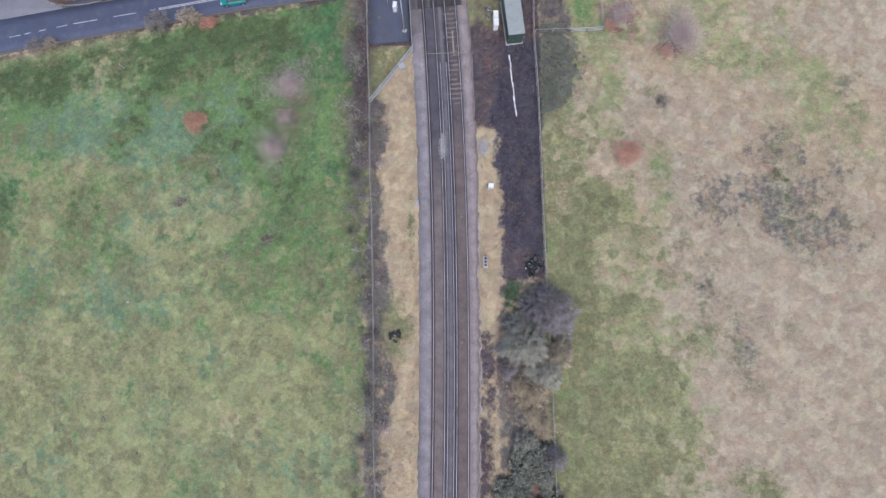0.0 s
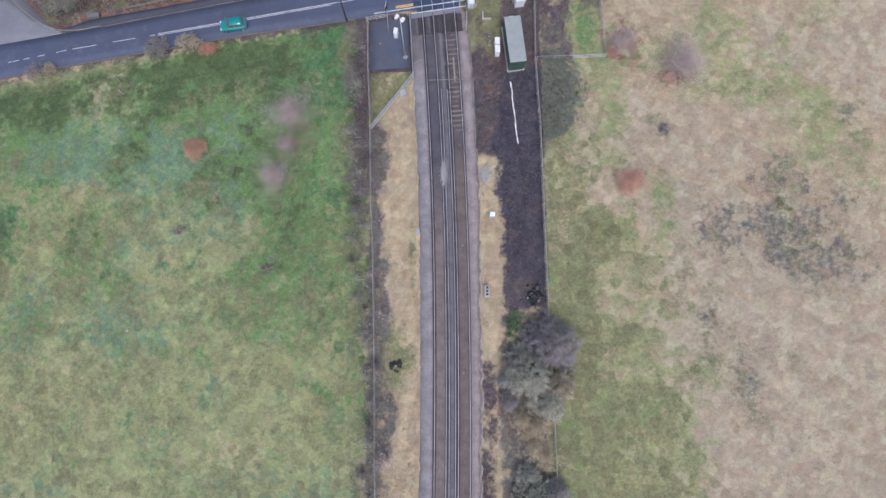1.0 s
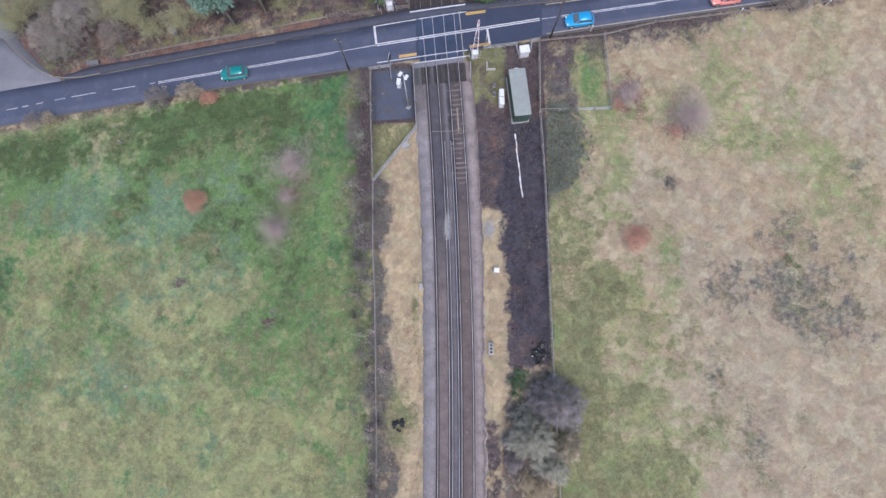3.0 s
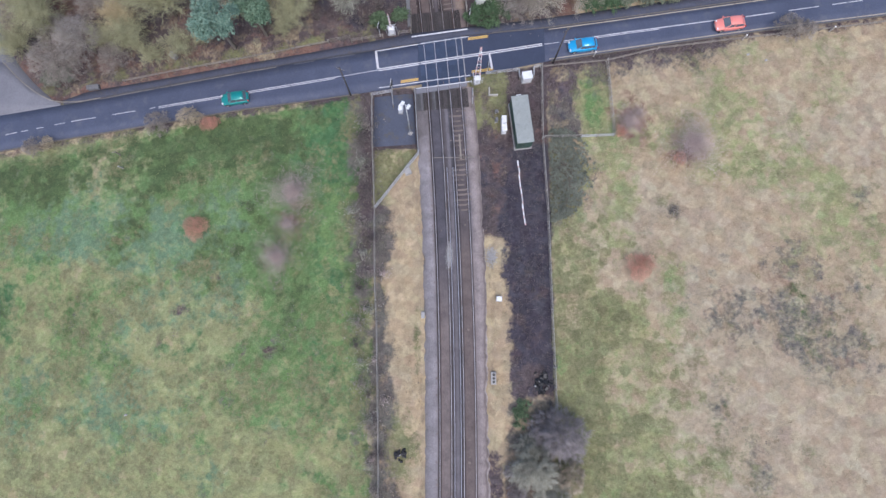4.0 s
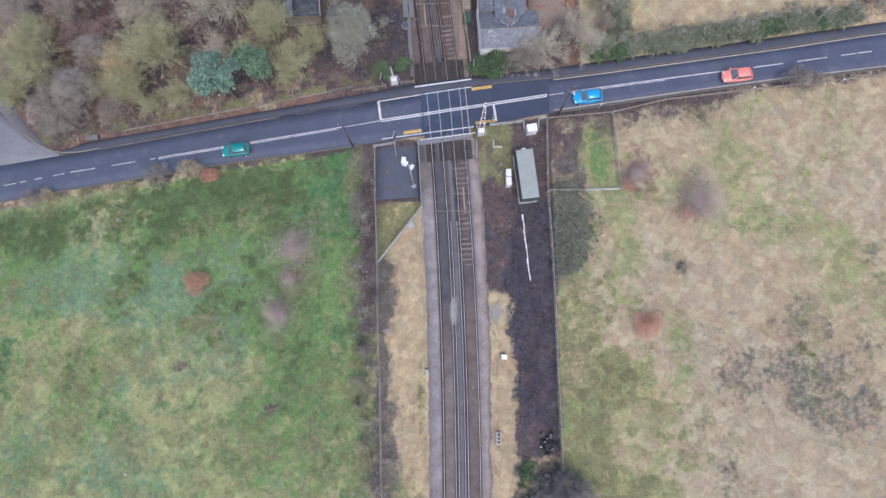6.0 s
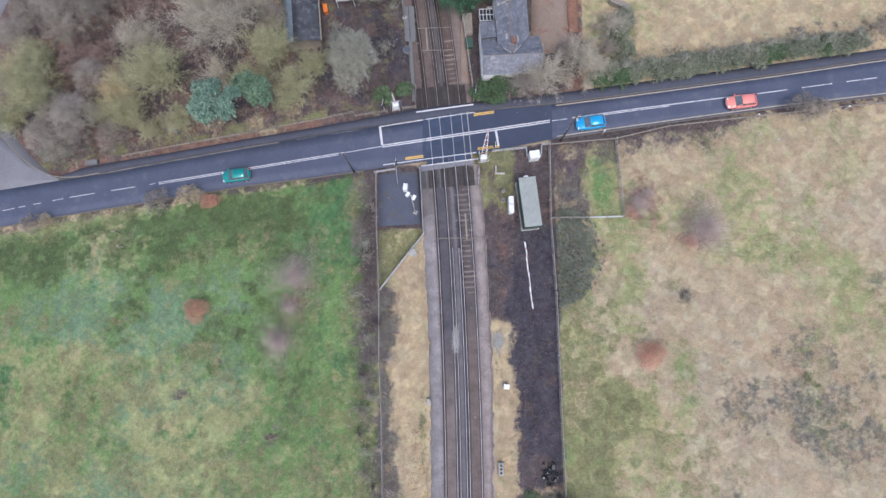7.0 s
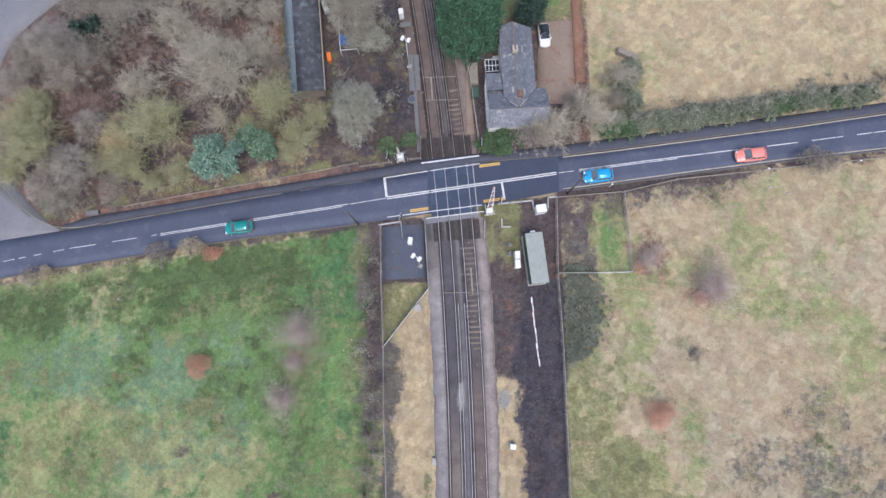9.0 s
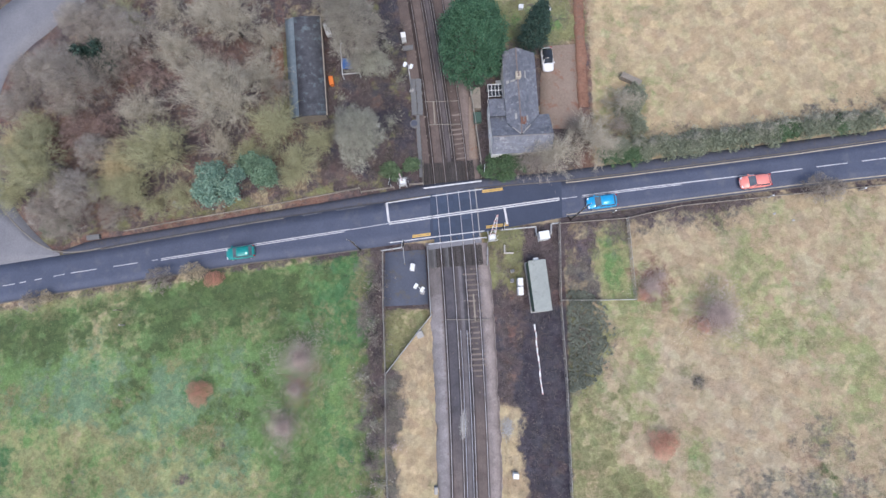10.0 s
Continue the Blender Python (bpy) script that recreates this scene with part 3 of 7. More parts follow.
def covers(x, y):
    """The share of each kind of ground cover at a place, from 0 to 1."""
    n12, n5, n2 = clouds(x, y, 14, 11), clouds(x, y, 6, 21), clouds(x, y, 2.2, 31)
    wob = (n5 - 0.5) * 3.4 + (n2 - 0.5) * 1.6
    north = np.clip((y - road_n(x)) / 0.6, 0, 1)
    south = 1 - north
    mid = xc(y)
    west = south * np.clip((-9.4 - x + 0.3 * wob) / 1.2, 0, 1)
    east = south * np.clip((x - 14.1 + 0.2 * wob) / 0.6, 0, 1)
    c = {name: np.zeros_like(x) for name in GRASSES}
    # western field: a dark band and bright corner towards the road, teal and pale swathes, yellower to the south
    c["olive"] += west * np.clip(1.0 + 0.5 * (n12 - 0.5) + 0.5 * (n5 - 0.5), 0.7, 1)
    c["pale"] += west * np.clip(0.55 * spot(x, y, -34, -37, 9, 5) + 0.5 * spot(x, y, -32, -47, 9, 5) + 0.45 * spot(x, y, -50, -58, 17, 11) + 0.3 * spot(x, y, -24, -62, 12, 9) + 1.1 * (n5 - 0.5), 0, 0.6)
    c["green"] += west * np.clip(0.32 + 0.013 * (y + 38) + 1.0 * (n5 - 0.5) + 0.8 * (n12 - 0.5) + 0.8 * (n2 - 0.5) - 0.25 * spot(x, y, -34, -38, 12, 7) + 0.45 * band(x, -26, -12, 5) * band(y, -46, 0, 10) + 0.2 * band(y - road_s(x), -12, -1.5, 4), 0, 0.85)
    c["teal"] += west * np.clip(0.08 + 0.85 * spot(x, y, -46, -21, 15, 6) + 0.7 * spot(x, y, -57, -22.5, 8, 5) + 0.6 * spot(x, y, -28, -19, 8, 5) + 0.65 * spot(x, y, -31, -26, 10, 5) + 0.35 * spot(x, y, -50, -46, 14, 8) + 0.3 * spot(x, y, -46, -64, 12, 8) + 1.2 * (clouds(x, y, 7, 121) - 0.5), 0, 0.85)
    c["emerald"] += west * np.clip(1.05 * spot(x, y, -15.2, -8.5, 5.2, 9) + 0.5 * spot(x, y, -15.5, -40, 3.2, 12) + 0.35 * spot(x, y, -60, -34, 8, 7) + 1.0 * (clouds(x, y, 4, 131) - 0.52), 0, 0.9)
    ridge_y = -10.6 - 0.155 * np.clip(-30 - x, 0, 60)
    c["deep"] += west * np.clip(0.85 + 1.4 * (n2 - 0.5) + 0.9 * (n5 - 0.5), 0, 0.95) * band(y - ridge_y + 0.5 * wob, -3.4, 3.2, 3.2) * band(x, -80, -21, 7)
    c["deep"] += west * np.clip(1.6 * (n5 - 0.5) + 1.1 * (n2 - 0.5) + 0.12, 0, 0.6) * band(y, -40, -10, 12)
    c["deep"] += west * np.clip(0.45 + 1.2 * (n2 - 0.5), 0, 0.7) * band(x, -46, -16, 5) * np.clip((y - road_s(x) + 8 + wob) / 4, 0, 1)
    c["scrub"] += west * np.clip(2.0 * (n2 - 0.64) + 0.5 * (n12 - 0.5), 0, 0.25)
    c["moss"] += west * np.clip(0.20 - 0.006 * (y + 34) + 1.5 * (clouds(x, y, 5, 151) - 0.5) + 0.8 * (n2 - 0.5), 0, 0.42)
    c["brown"] += west * np.clip(2.0 * (clouds(x, y, 3.2, 81) - 0.68), 0, 0.2)
    for cx, cy, rx, ry in ((-23.4, -38.6, 1.3, 1.6), (-27, -38.6, 0.8, 1.2), (-31, -29, 1.0, 0.8), (-36, -33.5, 1.4, 0.7), (-20.6, -20.5, 3.2, 3.4), (-23, -26.5, 2, 2.2)):
        c["brown"] += west * (0.55 if rx < 1.9 else 0.25) * spot(x, y, cx, cy, rx, ry)
        c["litter"] += west * (0.2 if rx < 1.9 else 0.3) * spot(x, y, cx, cy, rx, ry)
    # brambles along the western fence
    hedge = south * band(x, -12.7 + wob * 1.2 + np.clip((-y - 22) * 0.07, 0, 2.2), -8.2, 2.4)
    hedge = hedge * (0.72 + 0.28 * np.clip((y + 42) / 14, 0, 1))
    c["olive"] += hedge * 0.5
    c["green"] += hedge * np.clip(0.45 + 2.0 * (n5 - 0.5), 0, 0.8)
    c["deep"] += hedge * np.clip(0.45 + 1.6 * (clouds(x, y, 2.6, 94) - 0.5), 0, 0.7)
    c["brown"] += hedge * np.clip(0.02 + 1.6 * (n2 - 0.5) + 0.5 * np.clip((y + 30) / 12, 0, 1) * np.clip((x + 11.6) / 1.0, 0, 1), 0, 0.8)
    c["scrub"] += hedge * np.clip(0.40 + 2.2 * (clouds(x, y, 1.5, 93) - 0.5) + 0.2 * np.clip((y + 30) / 12, 0, 1), 0, 1.0)
    bare = south * np.clip((x + 12.0 + 0.3 * wob) / 0.8, 0, 1) * np.clip((-9.3 - x) / 0.4, 0, 1) * np.clip((y + 30) / 10, 0, 1)
    for name in ("olive", "green", "emerald", "moss", "pale", "teal"):
        c[name] *= 1 - 0.75 * bare
    c["brown"] += bare * np.clip(0.45 + 1.4 * (n2 - 0.5), 0, 0.9)
    c["scrub"] += bare * 0.35
    # western verge
    verge = south * band(x, -9.2, mid - 4.0, 0.6) * np.clip((-19 - y) / 1.0, 0, 1)
    c["pale"] += verge * np.clip(0.8 + 1.0 * (n5 - 0.5), 0, 1)
    c["scrub"] += verge * np.clip((-6.8 - x + wob + np.clip((-y - 30) * 0.08, 0, 1.6)) / 1.2, 0, 1) * np.clip(0.85 + n2 - 0.5, 0, 1)
    c["moss"] += verge * 0.8 * spot(x, y, -5.2, -51, 2.2, 5) + verge * 0.5 * spot(x, y, -3.4, -38, 0.6, 6)
    lawn = south * band(x, -9.6, -3.4, 0.8) * np.clip((y + 19.5 - 1.24 * (x + 9.2)) / 0.5, 0, 1) * np.clip((-11 - y) / 0.5, 0, 1)
    c["moss"] += lawn * 0.85
    c["brown"] += south * band(x, -10, -3.4, 0.6) * band(y, -11.4, -2.4, 0.4) * 1.2
    # eastern verge: mossy yard, brown litter, burnt strip, straw
    yard = south * band(x, 3.6, 14.3, 0.6)
    c["moss"] += yard * band(y, -8.2 + wob * 0.6, 0, 0.8) * np.clip((9.3 - x) / 0.8, 0, 1) * np.clip(1.0 - 1.6 * (n2 - 0.45), 0.3, 1.1)
    c["brown"] += yard * band(y, -8.2 + wob * 0.6, 0, 0.8) * 0.8
    c["brown"] += yard * band(y, -24 + wob, -8.2 + wob * 0.6, 1.2) * np.clip(1.2 + 1.2 * (n2 - 0.5), 0, 1.2)
    c["litter"] += yard * band(y, -24 + wob, -8.2 + wob * 0.6, 1.2) * np.clip(2.0 * (clouds(x, y, 1.6, 91) - 0.5), 0, 0.4)
    c["scrub"] += yard * band(y, -24 + wob, -8.2, 1.2) * np.clip(3.0 * (clouds(x, y, 1.3, 92) - 0.55), 0, 0.8)
    c["brown"] += yard * band(y, -44.5, -11, 1.5) * np.clip((x - 8.6 - wob * 0.5) / 0.8, 0, 1) * 1.1
    c["brown"] += yard * band(x, 9.2, 14.2, 0.8) * band(y, -12, 0, 0.8) * np.clip(0.95 + 1.5 * (n2 - 0.5), 0, 1.3)
    c["scrub"] += yard * band(y, -12, 0, 0.8) * np.clip(2.4 * (n2 - 0.5), 0, 0.7)
    dark_mottle = np.clip(3.0 * (clouds(x, y, 1.2, 97) - 0.53), 0, 0.75)
    c["burnt"] += dark_mottle * yard * band(y, -24 + wob, -8.2, 1.2)
    c["burnt"] += dark_mottle * 0.3 * hedge
    c["burnt"] += 0.6 * dark_mottle * east * band(x, 14, 19, 1.2) * band(y, -10, 1.5, 1)
    burnt = np.clip((x - 8.2 - wob * 0.7 - 2.2 * (clouds(x, y, 1.7, 99) - 0.5) - np.clip((-y - 30) * 0.09, 0, 1.5)) / 1.6 + 0.5, 0, 1) * np.clip((14.75 - x) / 0.5, 0, 1) * band(y, -44.5 + wob, -11.5, 2.4)
    c["burnt"] += south * burnt * np.clip(1.05 + 3.2 * (n2 - 0.5) - 0.5 * spot(x, y, 10, -38, 1.6, 1.6), 0, 1.35)
    south_end = yard * np.clip((-44 - y + wob) / 1.5, 0, 1) * np.clip((x - 7.6 + wob * 0.4) / 1.0, 0, 1)
    c["scrub"] += south_end * np.clip(0.8 + 1.5 * (n2 - 0.5), 0, 1)
    c["litter"] += south_end * np.clip(0.12 + 1.6 * (n5 - 0.5), 0, 0.3)
    c["brown"] += yard * band(x, 5.6, 7.6, 0.6) * np.clip((-50 - y) / 4, 0, 1) * np.clip(1.4 * n2, 0, 1)
    c["pale"] += south * band(x, 3.8, 8.2, 0.8) * band(y, -90, -24, 2) * np.clip(0.75 + 1.0 * (n5 - 0.5), 0, 1)
    # eastern field: a green strip by the fence, pale dead grass beyond, dark brambles
    strip = np.clip((28 + 0.34 * np.clip(-y - 30, 0, 60) - x + 3.4 * wob) / 16 + 0.25, 0, 1) * np.clip((-11 - y + wob) / 14, 0, 1)
    c["grey"] += east * np.clip(0.30 + 2.2 * (n12 - 0.45) + 0.012 * (x - 30) - 0.012 * (y + 30), 0, 0.8)
    c["olive"] += east * np.clip(strip * 0.95 - 0.08 + 0.8 * (n5 - 0.42) + 1.1 * (0.47 - n12) + 0.05 * np.clip((y + 26) / 10, 0, 1) + 0.3 * spot(x, y, 44, -9, 15, 6) + 0.55 * spot(x, y, 42, -14.6, 9, 3.4) + 0.4 * spot(x, y, 50, -18, 5, 3.5) + 0.5 * spot(x, y, 30, -29.5, 2.6, 6) + 0.75 * spot(x, y, 23.4, -19, 2.8, 10) + 0.55 * spot(x, y, 52.5, -57, 6, 7) + 0.3 * spot(x, y, 31, -58, 8, 12) - 0.7 * spot(x, y, 16.2, -33.5, 2.8, 6), 0, 0.85)
    c["green"] += east * np.clip(strip * (0.30 + 0.16 * np.clip((23 - x) / 4, 0, 1)) * (0.6 + 1.8 * (n5 - 0.4)) + 0.3 * spot(x, y, 30, -29.5, 2.2, 5) + 0.4 * spot(x, y, 20.5, -46, 2.6, 10) + 0.7 * spot(x, y, 20.2, -4.8, 1.9, 6.0) + 0.35 * spot(x, y, 23.4, -18, 1.9, 9) + 1.1 * (n5 - 0.70) - 0.6 * spot(x, y, 16.2, -33.5, 2.8, 6), 0, 0.65)
    c["moss"] += east * np.clip(strip * 0.85 + 0.9 * (n5 - 0.5) - 0.08 + 0.5 * spot(x, y, 40, -14.4, 7, 3), 0, 0.7)
    dark = 0.8 * spot(x, y, 45.4, -29.2, 4.8, 5.0) + 0.7 * spot(x, y, 42.5, -35, 7.5, 4.6) + 1.0 * spot(x, y, 50, -38.6, 6.2, 4.2) + 0.7 * spot(x, y, 47.5, -35, 4, 5.5) + 0.4 * spot(x, y, 43, -33, 13, 10) + 0.5 * spot(x, y, 36, -31, 5, 4.5) + 0.6 * spot(x, y, 34.2, -45, 2.6, 4.5) + 0.8 * spot(x, y, 39, -55, 2.2, 4.6) + 0.7 * spot(x, y, 55.2, -19, 2.6, 5.5) + 0.4 * spot(x, y, 37, -49, 4.5, 4) + 0.5 * spot(x, y, 54, -30, 3, 3) - 0.9 * spot(x, y, 42, -41, 4.2, 2.4)
    c["scrub"] += east * np.clip(np.clip(dark, 0, 1.1) * np.clip(0.66 + 2.4 * (n2 - 0.5) + 1.2 * (n5 - 0.5), 0, 1) * 0.6, 0, 0.5)
    c["litter"] += east * np.clip(dark, 0, 1) * np.clip(0.02 + 1.2 * (clouds(x, y, 3.4, 152) - 0.5), 0, 0.18)
    c["deep"] += east * np.clip(dark, 0, 1) * np.clip(0.22 + 1.6 * (clouds(x, y, 4.2, 153) - 0.5), 0, 0.4)
    c["scrub"] += east * 0.8 * spot(x, y, 15.5, -15.6, 4.6, 6.4)
    c["olive"] += east * 0.6 * spot(x, y, 15.5, -15.6, 4.6, 6.4)
    c["brown"] += east * (band(x, 14, 18.8 + 0.6 * wob, 1.2) * (1 - 0.95 * spot(x, y, 20.2, -4.8, 2.2, 6.5)) * band(y, -10.3, 1.5, 1) * np.clip(0.5 + 2.2 * (n2 - 0.5) + 0.8 * (n5 - 0.5), 0, 1.2) + 0.45 * np.clip((y - road_s(x) + 4.8 + 1.6 * wob) / 3, 0, 1) * np.clip((42 - x) / 8, 0, 1))
    c["scrub"] += east * 0.45 * np.clip((y - road_s(x) + 5.6 + 1.6 * wob) / 3.5, 0, 1) * np.clip((44 - x) / 8, 0, 1) * np.clip((x - 19) / 2, 0, 1)
    c["olive"] += east * 1.0 * spot(x, y, 20.2, -4.8, 2.4, 6.8)
    c["litter"] += east * 0.55 * (spot(x, y, 25.5, -8, 3.2, 4) + spot(x, y, 32.8, -12, 3, 3))
    c["scrub"] += east * band(x, 14, 18.4, 1.0) * band(y, -10.3, 1.5, 1) * 0.4
    c["deep"] += east * band(x, 14, 18.4, 1.0) * band(y, -10.3, 1.5, 1) * np.clip(0.25 + 1.6 * (n5 - 0.5), 0, 0.5)
    for cx, cy, r in ((16.2, -6.2, 1.7), (18.2, -8.3, 1.0), (30.5, -20.4, 1.3)):
        c["scrub"] += east * spot(x, y, cx, cy, r, r * 0.8)
    # roadside banks
    bank = np.clip((y - road_s(x) + 1.7 + 0.5 * wob) / 0.8, 0, 1) * south * (np.abs(x - 1.5) > 12)
    c["brown"] += bank * 0.6
    c["green"] -= bank
    c["olive"] -= bank * 0.5
    # woodland floor, gardens and the field across the road
    cess = north * band(x - mid, -7.5, -3.6, 0.6) + north * band(x - mid, 3.6, 6.0, 0.6)
    c["brown"] += cess * np.clip(0.75 + n2 - 0.5, 0, 1)
    c["scrub"] += north * band(x, -15.5, -4.6, 1.2) * np.clip(1.0 + 1.4 * (n2 - 0.5), 0, 1.3)
    wood = north * np.clip((-6 - x) / 2, 0, 1)
    c["brown"] += wood * np.clip(0.85 + 0.8 * (n12 - 0.5), 0, 1)
    c["litter"] += wood * np.clip(0.35 + 1.4 * (n5 - 0.5), 0, 1)
    edge = wood * np.clip((pave_n(x) + 3.2 + 0.6 * wob - y) / 1.5, 0, 1)
    c["litter"] *= 1 - 0.65 * edge
    bank = wood * np.clip((pave_n(x) + 1.2 + 0.3 * wob - y) / 0.5, 0, 1)
    c["litter"] += bank * np.clip(0.5 + 1.2 * (n2 - 0.5), 0, 1)
    edge = edge * (1 - bank)
    c["moss"] += edge * np.clip(0.35 + 1.8 * (n2 - 0.5), 0, 0.7)
    c["scrub"] += wood * np.clip(0.1 + 1.5 * (n2 - 0.5), 0, 0.6)
    c["green"] += wood * 1.0 * spot(x, y, -24.2, 23, 1.3, 9)
    c["moss"] += wood * 0.7 * spot(x, y, -24.2, 23, 1.2, 9)
    c["burnt"] += north * band(x, -12, -5.4, 1.2) * np.clip(0.3 + 1.8 * (n2 - 0.5), 0, 0.6)
    by_line = north * band(x, -18.5, -4.6, 2.0)
    c["brown"] += 0.9 * by_line
    c["litter"] *= 1 - 0.6 * by_line
    c["moss"] += by_line * np.clip(3.0 * (clouds(x, y, 1.4, 95) - 0.58), 0, 0.5)
    c["green"] += by_line * np.clip(2.6 * (clouds(x, y, 2.6, 98) - 0.54), 0, 0.5)
    c["burnt"] += by_line * np.clip(0.15 + 3.0 * (clouds(x, y, 2.4, 96) - 0.5), 0, 0.8)
    plot = north * band(x, 3.2, 18.6, 0.8)
    c["brown"] += plot * (0.9 - 0.55 * np.clip((y - 25) / 2, 0, 1))
    c["olive"] += plot * np.clip((y - 25) / 1.5, 0, 1) * 0.6
    c["moss"] += plot * np.clip((y - 25.2) / 1.5, 0, 1) * np.clip(0.6 + 1.5 * (n2 - 0.5), 0, 1)
    c["green"] += plot * (0.55 * spot(x, y, 8, 29, 3, 5) + 0.75 * spot(x, y, 14, 28.5, 2.6, 3))
    c["litter"] += plot * 0.7 * band(x, 16, 19.2, 0.6)
    across = north * np.clip((x - 18.4 + 0.5 * wob) / 0.8, 0, 1)
    c["pale"] += across * 1.35
    c["olive"] += across * np.clip(0.08 + 0.5 * (n5 - 0.5) + 0.25 * np.clip((36 - x) / 14, 0, 1), 0, 0.35)
    c["scrub"] += across * np.clip(1.6 * (n2 - 0.68), 0, 0.3)
    c["brown"] += across * np.clip((pave_n(x) + 5.2 + wob - y) / 1.5, 0, 1) * 0.3
    return {name: np.clip(v, 0, 1.35) for name, v in c.items()}


def flat_ground(x, y):
    """1 where a road, track or yard lies on the ground, so that it stays smooth and a little lower there."""
    on_road = band(y - road_s(x), -0.4, 1e4, 0.6) * np.where(x > -55, np.clip((np.maximum(pave_n(x), road_n(x)) + 0.4 - y) / 0.6 + 0.5, 0, 1), np.clip((road_n(x) + 0.3 - y) / 0.6 + 0.5, 0, 1))
    on_track = np.clip((4.3 - np.abs(x - xc(y))) / 0.6 + 0.5, 0, 1)
    on_side = np.clip((4.4 - side_distance(x, y)) / 0.6, 0, 1)
    on_yard = band(x, -9.8, -3.5, 0.4) * band(y, -11.2, -2.4, 0.4)
    on_drive = band(x, 11.4, 18.2, 0.5) * band(y, 13.2, 26, 0.5)
    return np.clip(on_road + on_track + on_side + on_yard + on_drive, 0, 1)


GX, GY = axis(-74, 66, 0.5, 2600), axis(-88, 46, 0.5, 2600)
XX, YY = np.meshgrid(GX, GY)
flat = flat_ground(XX, YY)
rise = 0.22 * (clouds(XX, YY, 5, 41) - 0.5) + 0.10 * (clouds(XX, YY, 1.3, 51) - 0.5)
ZZ = SLOPE * np.clip(XX, -110, 110) + rise * (1 - flat) - 0.16 * flat - 0.42 * np.clip((4.3 - np.abs(XX - xc(YY))) / 0.6 + 0.5, 0, 1)
nx, ny = len(GX), len(GY)
idx = np.arange(nx * ny).reshape(ny, nx)
quads = np.stack([idx[:-1, :-1], idx[:-1, 1:], idx[1:, 1:], idx[1:, :-1]], -1).reshape(-1, 4)
ground_mesh = mesh_of("ground", np.stack([XX, YY, ZZ], -1).reshape(-1, 3), quads, M["ground"], soft=True)
for name, share in covers(XX.ravel(), YY.ravel()).items():
    ground_mesh.attributes.new(name, "FLOAT", "POINT").data.foreach_set("value", share.astype(np.float32))
tagged(new("ground", ground_mesh), "rough winter grass fields, dead grass verges and woodland floor", "ground", "", "structure")

# ---- road, side road, footway ----
rx = np.arange(-130, 130.5, 1.0)
road = ribbon("road", [(x, float(road_s(x))) for x in rx], [(x, float(road_n(x))) for x in rx], 0.0, M["asphalt"], 4, "dark worn asphalt two-lane road over the railway", "road", thick=0.15)
px_ = np.arange(-55.5, 130.5, 1.0)
ribbon("pavement", [(x, float(road_n(x)) + 0.13) for x in px_], [(x, float(pave_n(x))) for x in px_], 0.05, M["pavement"], 2, "dark asphalt footway beside the road, edged with leaves", "pavement", thick=0.2)
left, right = [], []
for i, (x, y) in enumerate(SIDE_LINE):
    ax, ay = SIDE_LINE[max(0, i - 1)]
    bx, by = SIDE_LINE[min(len(SIDE_LINE) - 1, i + 1)]
    d = math.hypot(bx - ax, by - ay)
    left.append((x - (by - ay) / d * 4.2, y + (bx - ax) / d * 4.2))
    right.append((x + (by - ay) / d * 4.2, y - (bx - ax) / d * 4.2))
ribbon("side_road", left, right, -0.006, M["asphalt_pale"], 3, "pale grey asphalt side road curving round the wood", "road", thick=0.15)
mouth = [(-68.5, -5.6), (-64.5, -5.0), (-60, -4.35), (-56.0, -3.7)]
ribbon("road_mouth", mouth, [(-72.5, 4.5), (-65.6, 3.2), (-61.2, -1.0), (-56.0, -3.4)], -0.003, M["asphalt_pale"], 4, "pale asphalt mouth of the side road", "road", thick=0.1)

# newer asphalt patch at the crossing
ribbon("road_patch", along(road_s, -3.6, 14.2, 1.0, 0.05), along(road_n, -3.6, 14.2, 1.0, -0.05), 0.005, M["asphalt_new"], 2, "darker newer asphalt patch at the crossing", "road patch")

# ---- road markings and kerbs, parts of the road ----
for x0, x1 in ((-63.9, -62.2), (-61.6, -60.6), (-59.4, -58.3), (-56.6, -55.0), (-54.1, -50.4), (-48.0, -44.5), (-42.4, -41.6), (41.7, 45.7), (47.5, 51.5), (53.3, 57.3), (59.1, 63.1), (65, 69), (71, 75)):
    stripe("dash_line", along(road_c, x0, x1, 1.0), 0.10 if x0 < 0 else 0.12, 0.005, M["worn_line"], road)
for x0, x1, w in ((-41.1, -14.6, 0.12), (-14.4, -9.3, 0.09), (16.9, 39.5, 0.14), (14.2, 16.2, 0.1)):
    stripe("centre_line", along(road_c, x0, x1, 1.0, 0.06 if w > 0.1 else 0), w, 0.009, M["worn_line"], road)
stripe("centre_line", along(road_c, -41.1, -15.4, 1.0, -0.16), 0.10, 0.009, M["worn_line"], road)
stripe("centre_line", along(road_c, 16.9, 30.0, 1.0, -0.15), 0.10, 0.009, M["worn_line"], road)
stripe("centre_line", along(road_c, -9.2, 13.9, 1.0, 0.13), 0.15, 0.010, M["white_line"], road)
stripe("centre_line", along(road_c, -9.2, 13.9, 1.0, -0.13), 0.15, 0.010, M["white_line"], road)
stripe("edge_line", along(road_n, -21.5, -18.6, 1.0, -0.12), 0.06, 0.008, M["asphalt_pale"], road)
stripe("edge_line", along(road_n, -16.6, -12.6, 1.0, -0.12), 0.07, 0.008, M["asphalt_pale"], road)
stripe("stop_line", [(-9.62, 3.3), (-9.25, 0.6)], 0.32, 0.011, M["white_line"], road)
stripe("stop_line", [(6.5, 2.45), (6.85, 0.15)], 0.28, 0.011, M["white_line"], road)
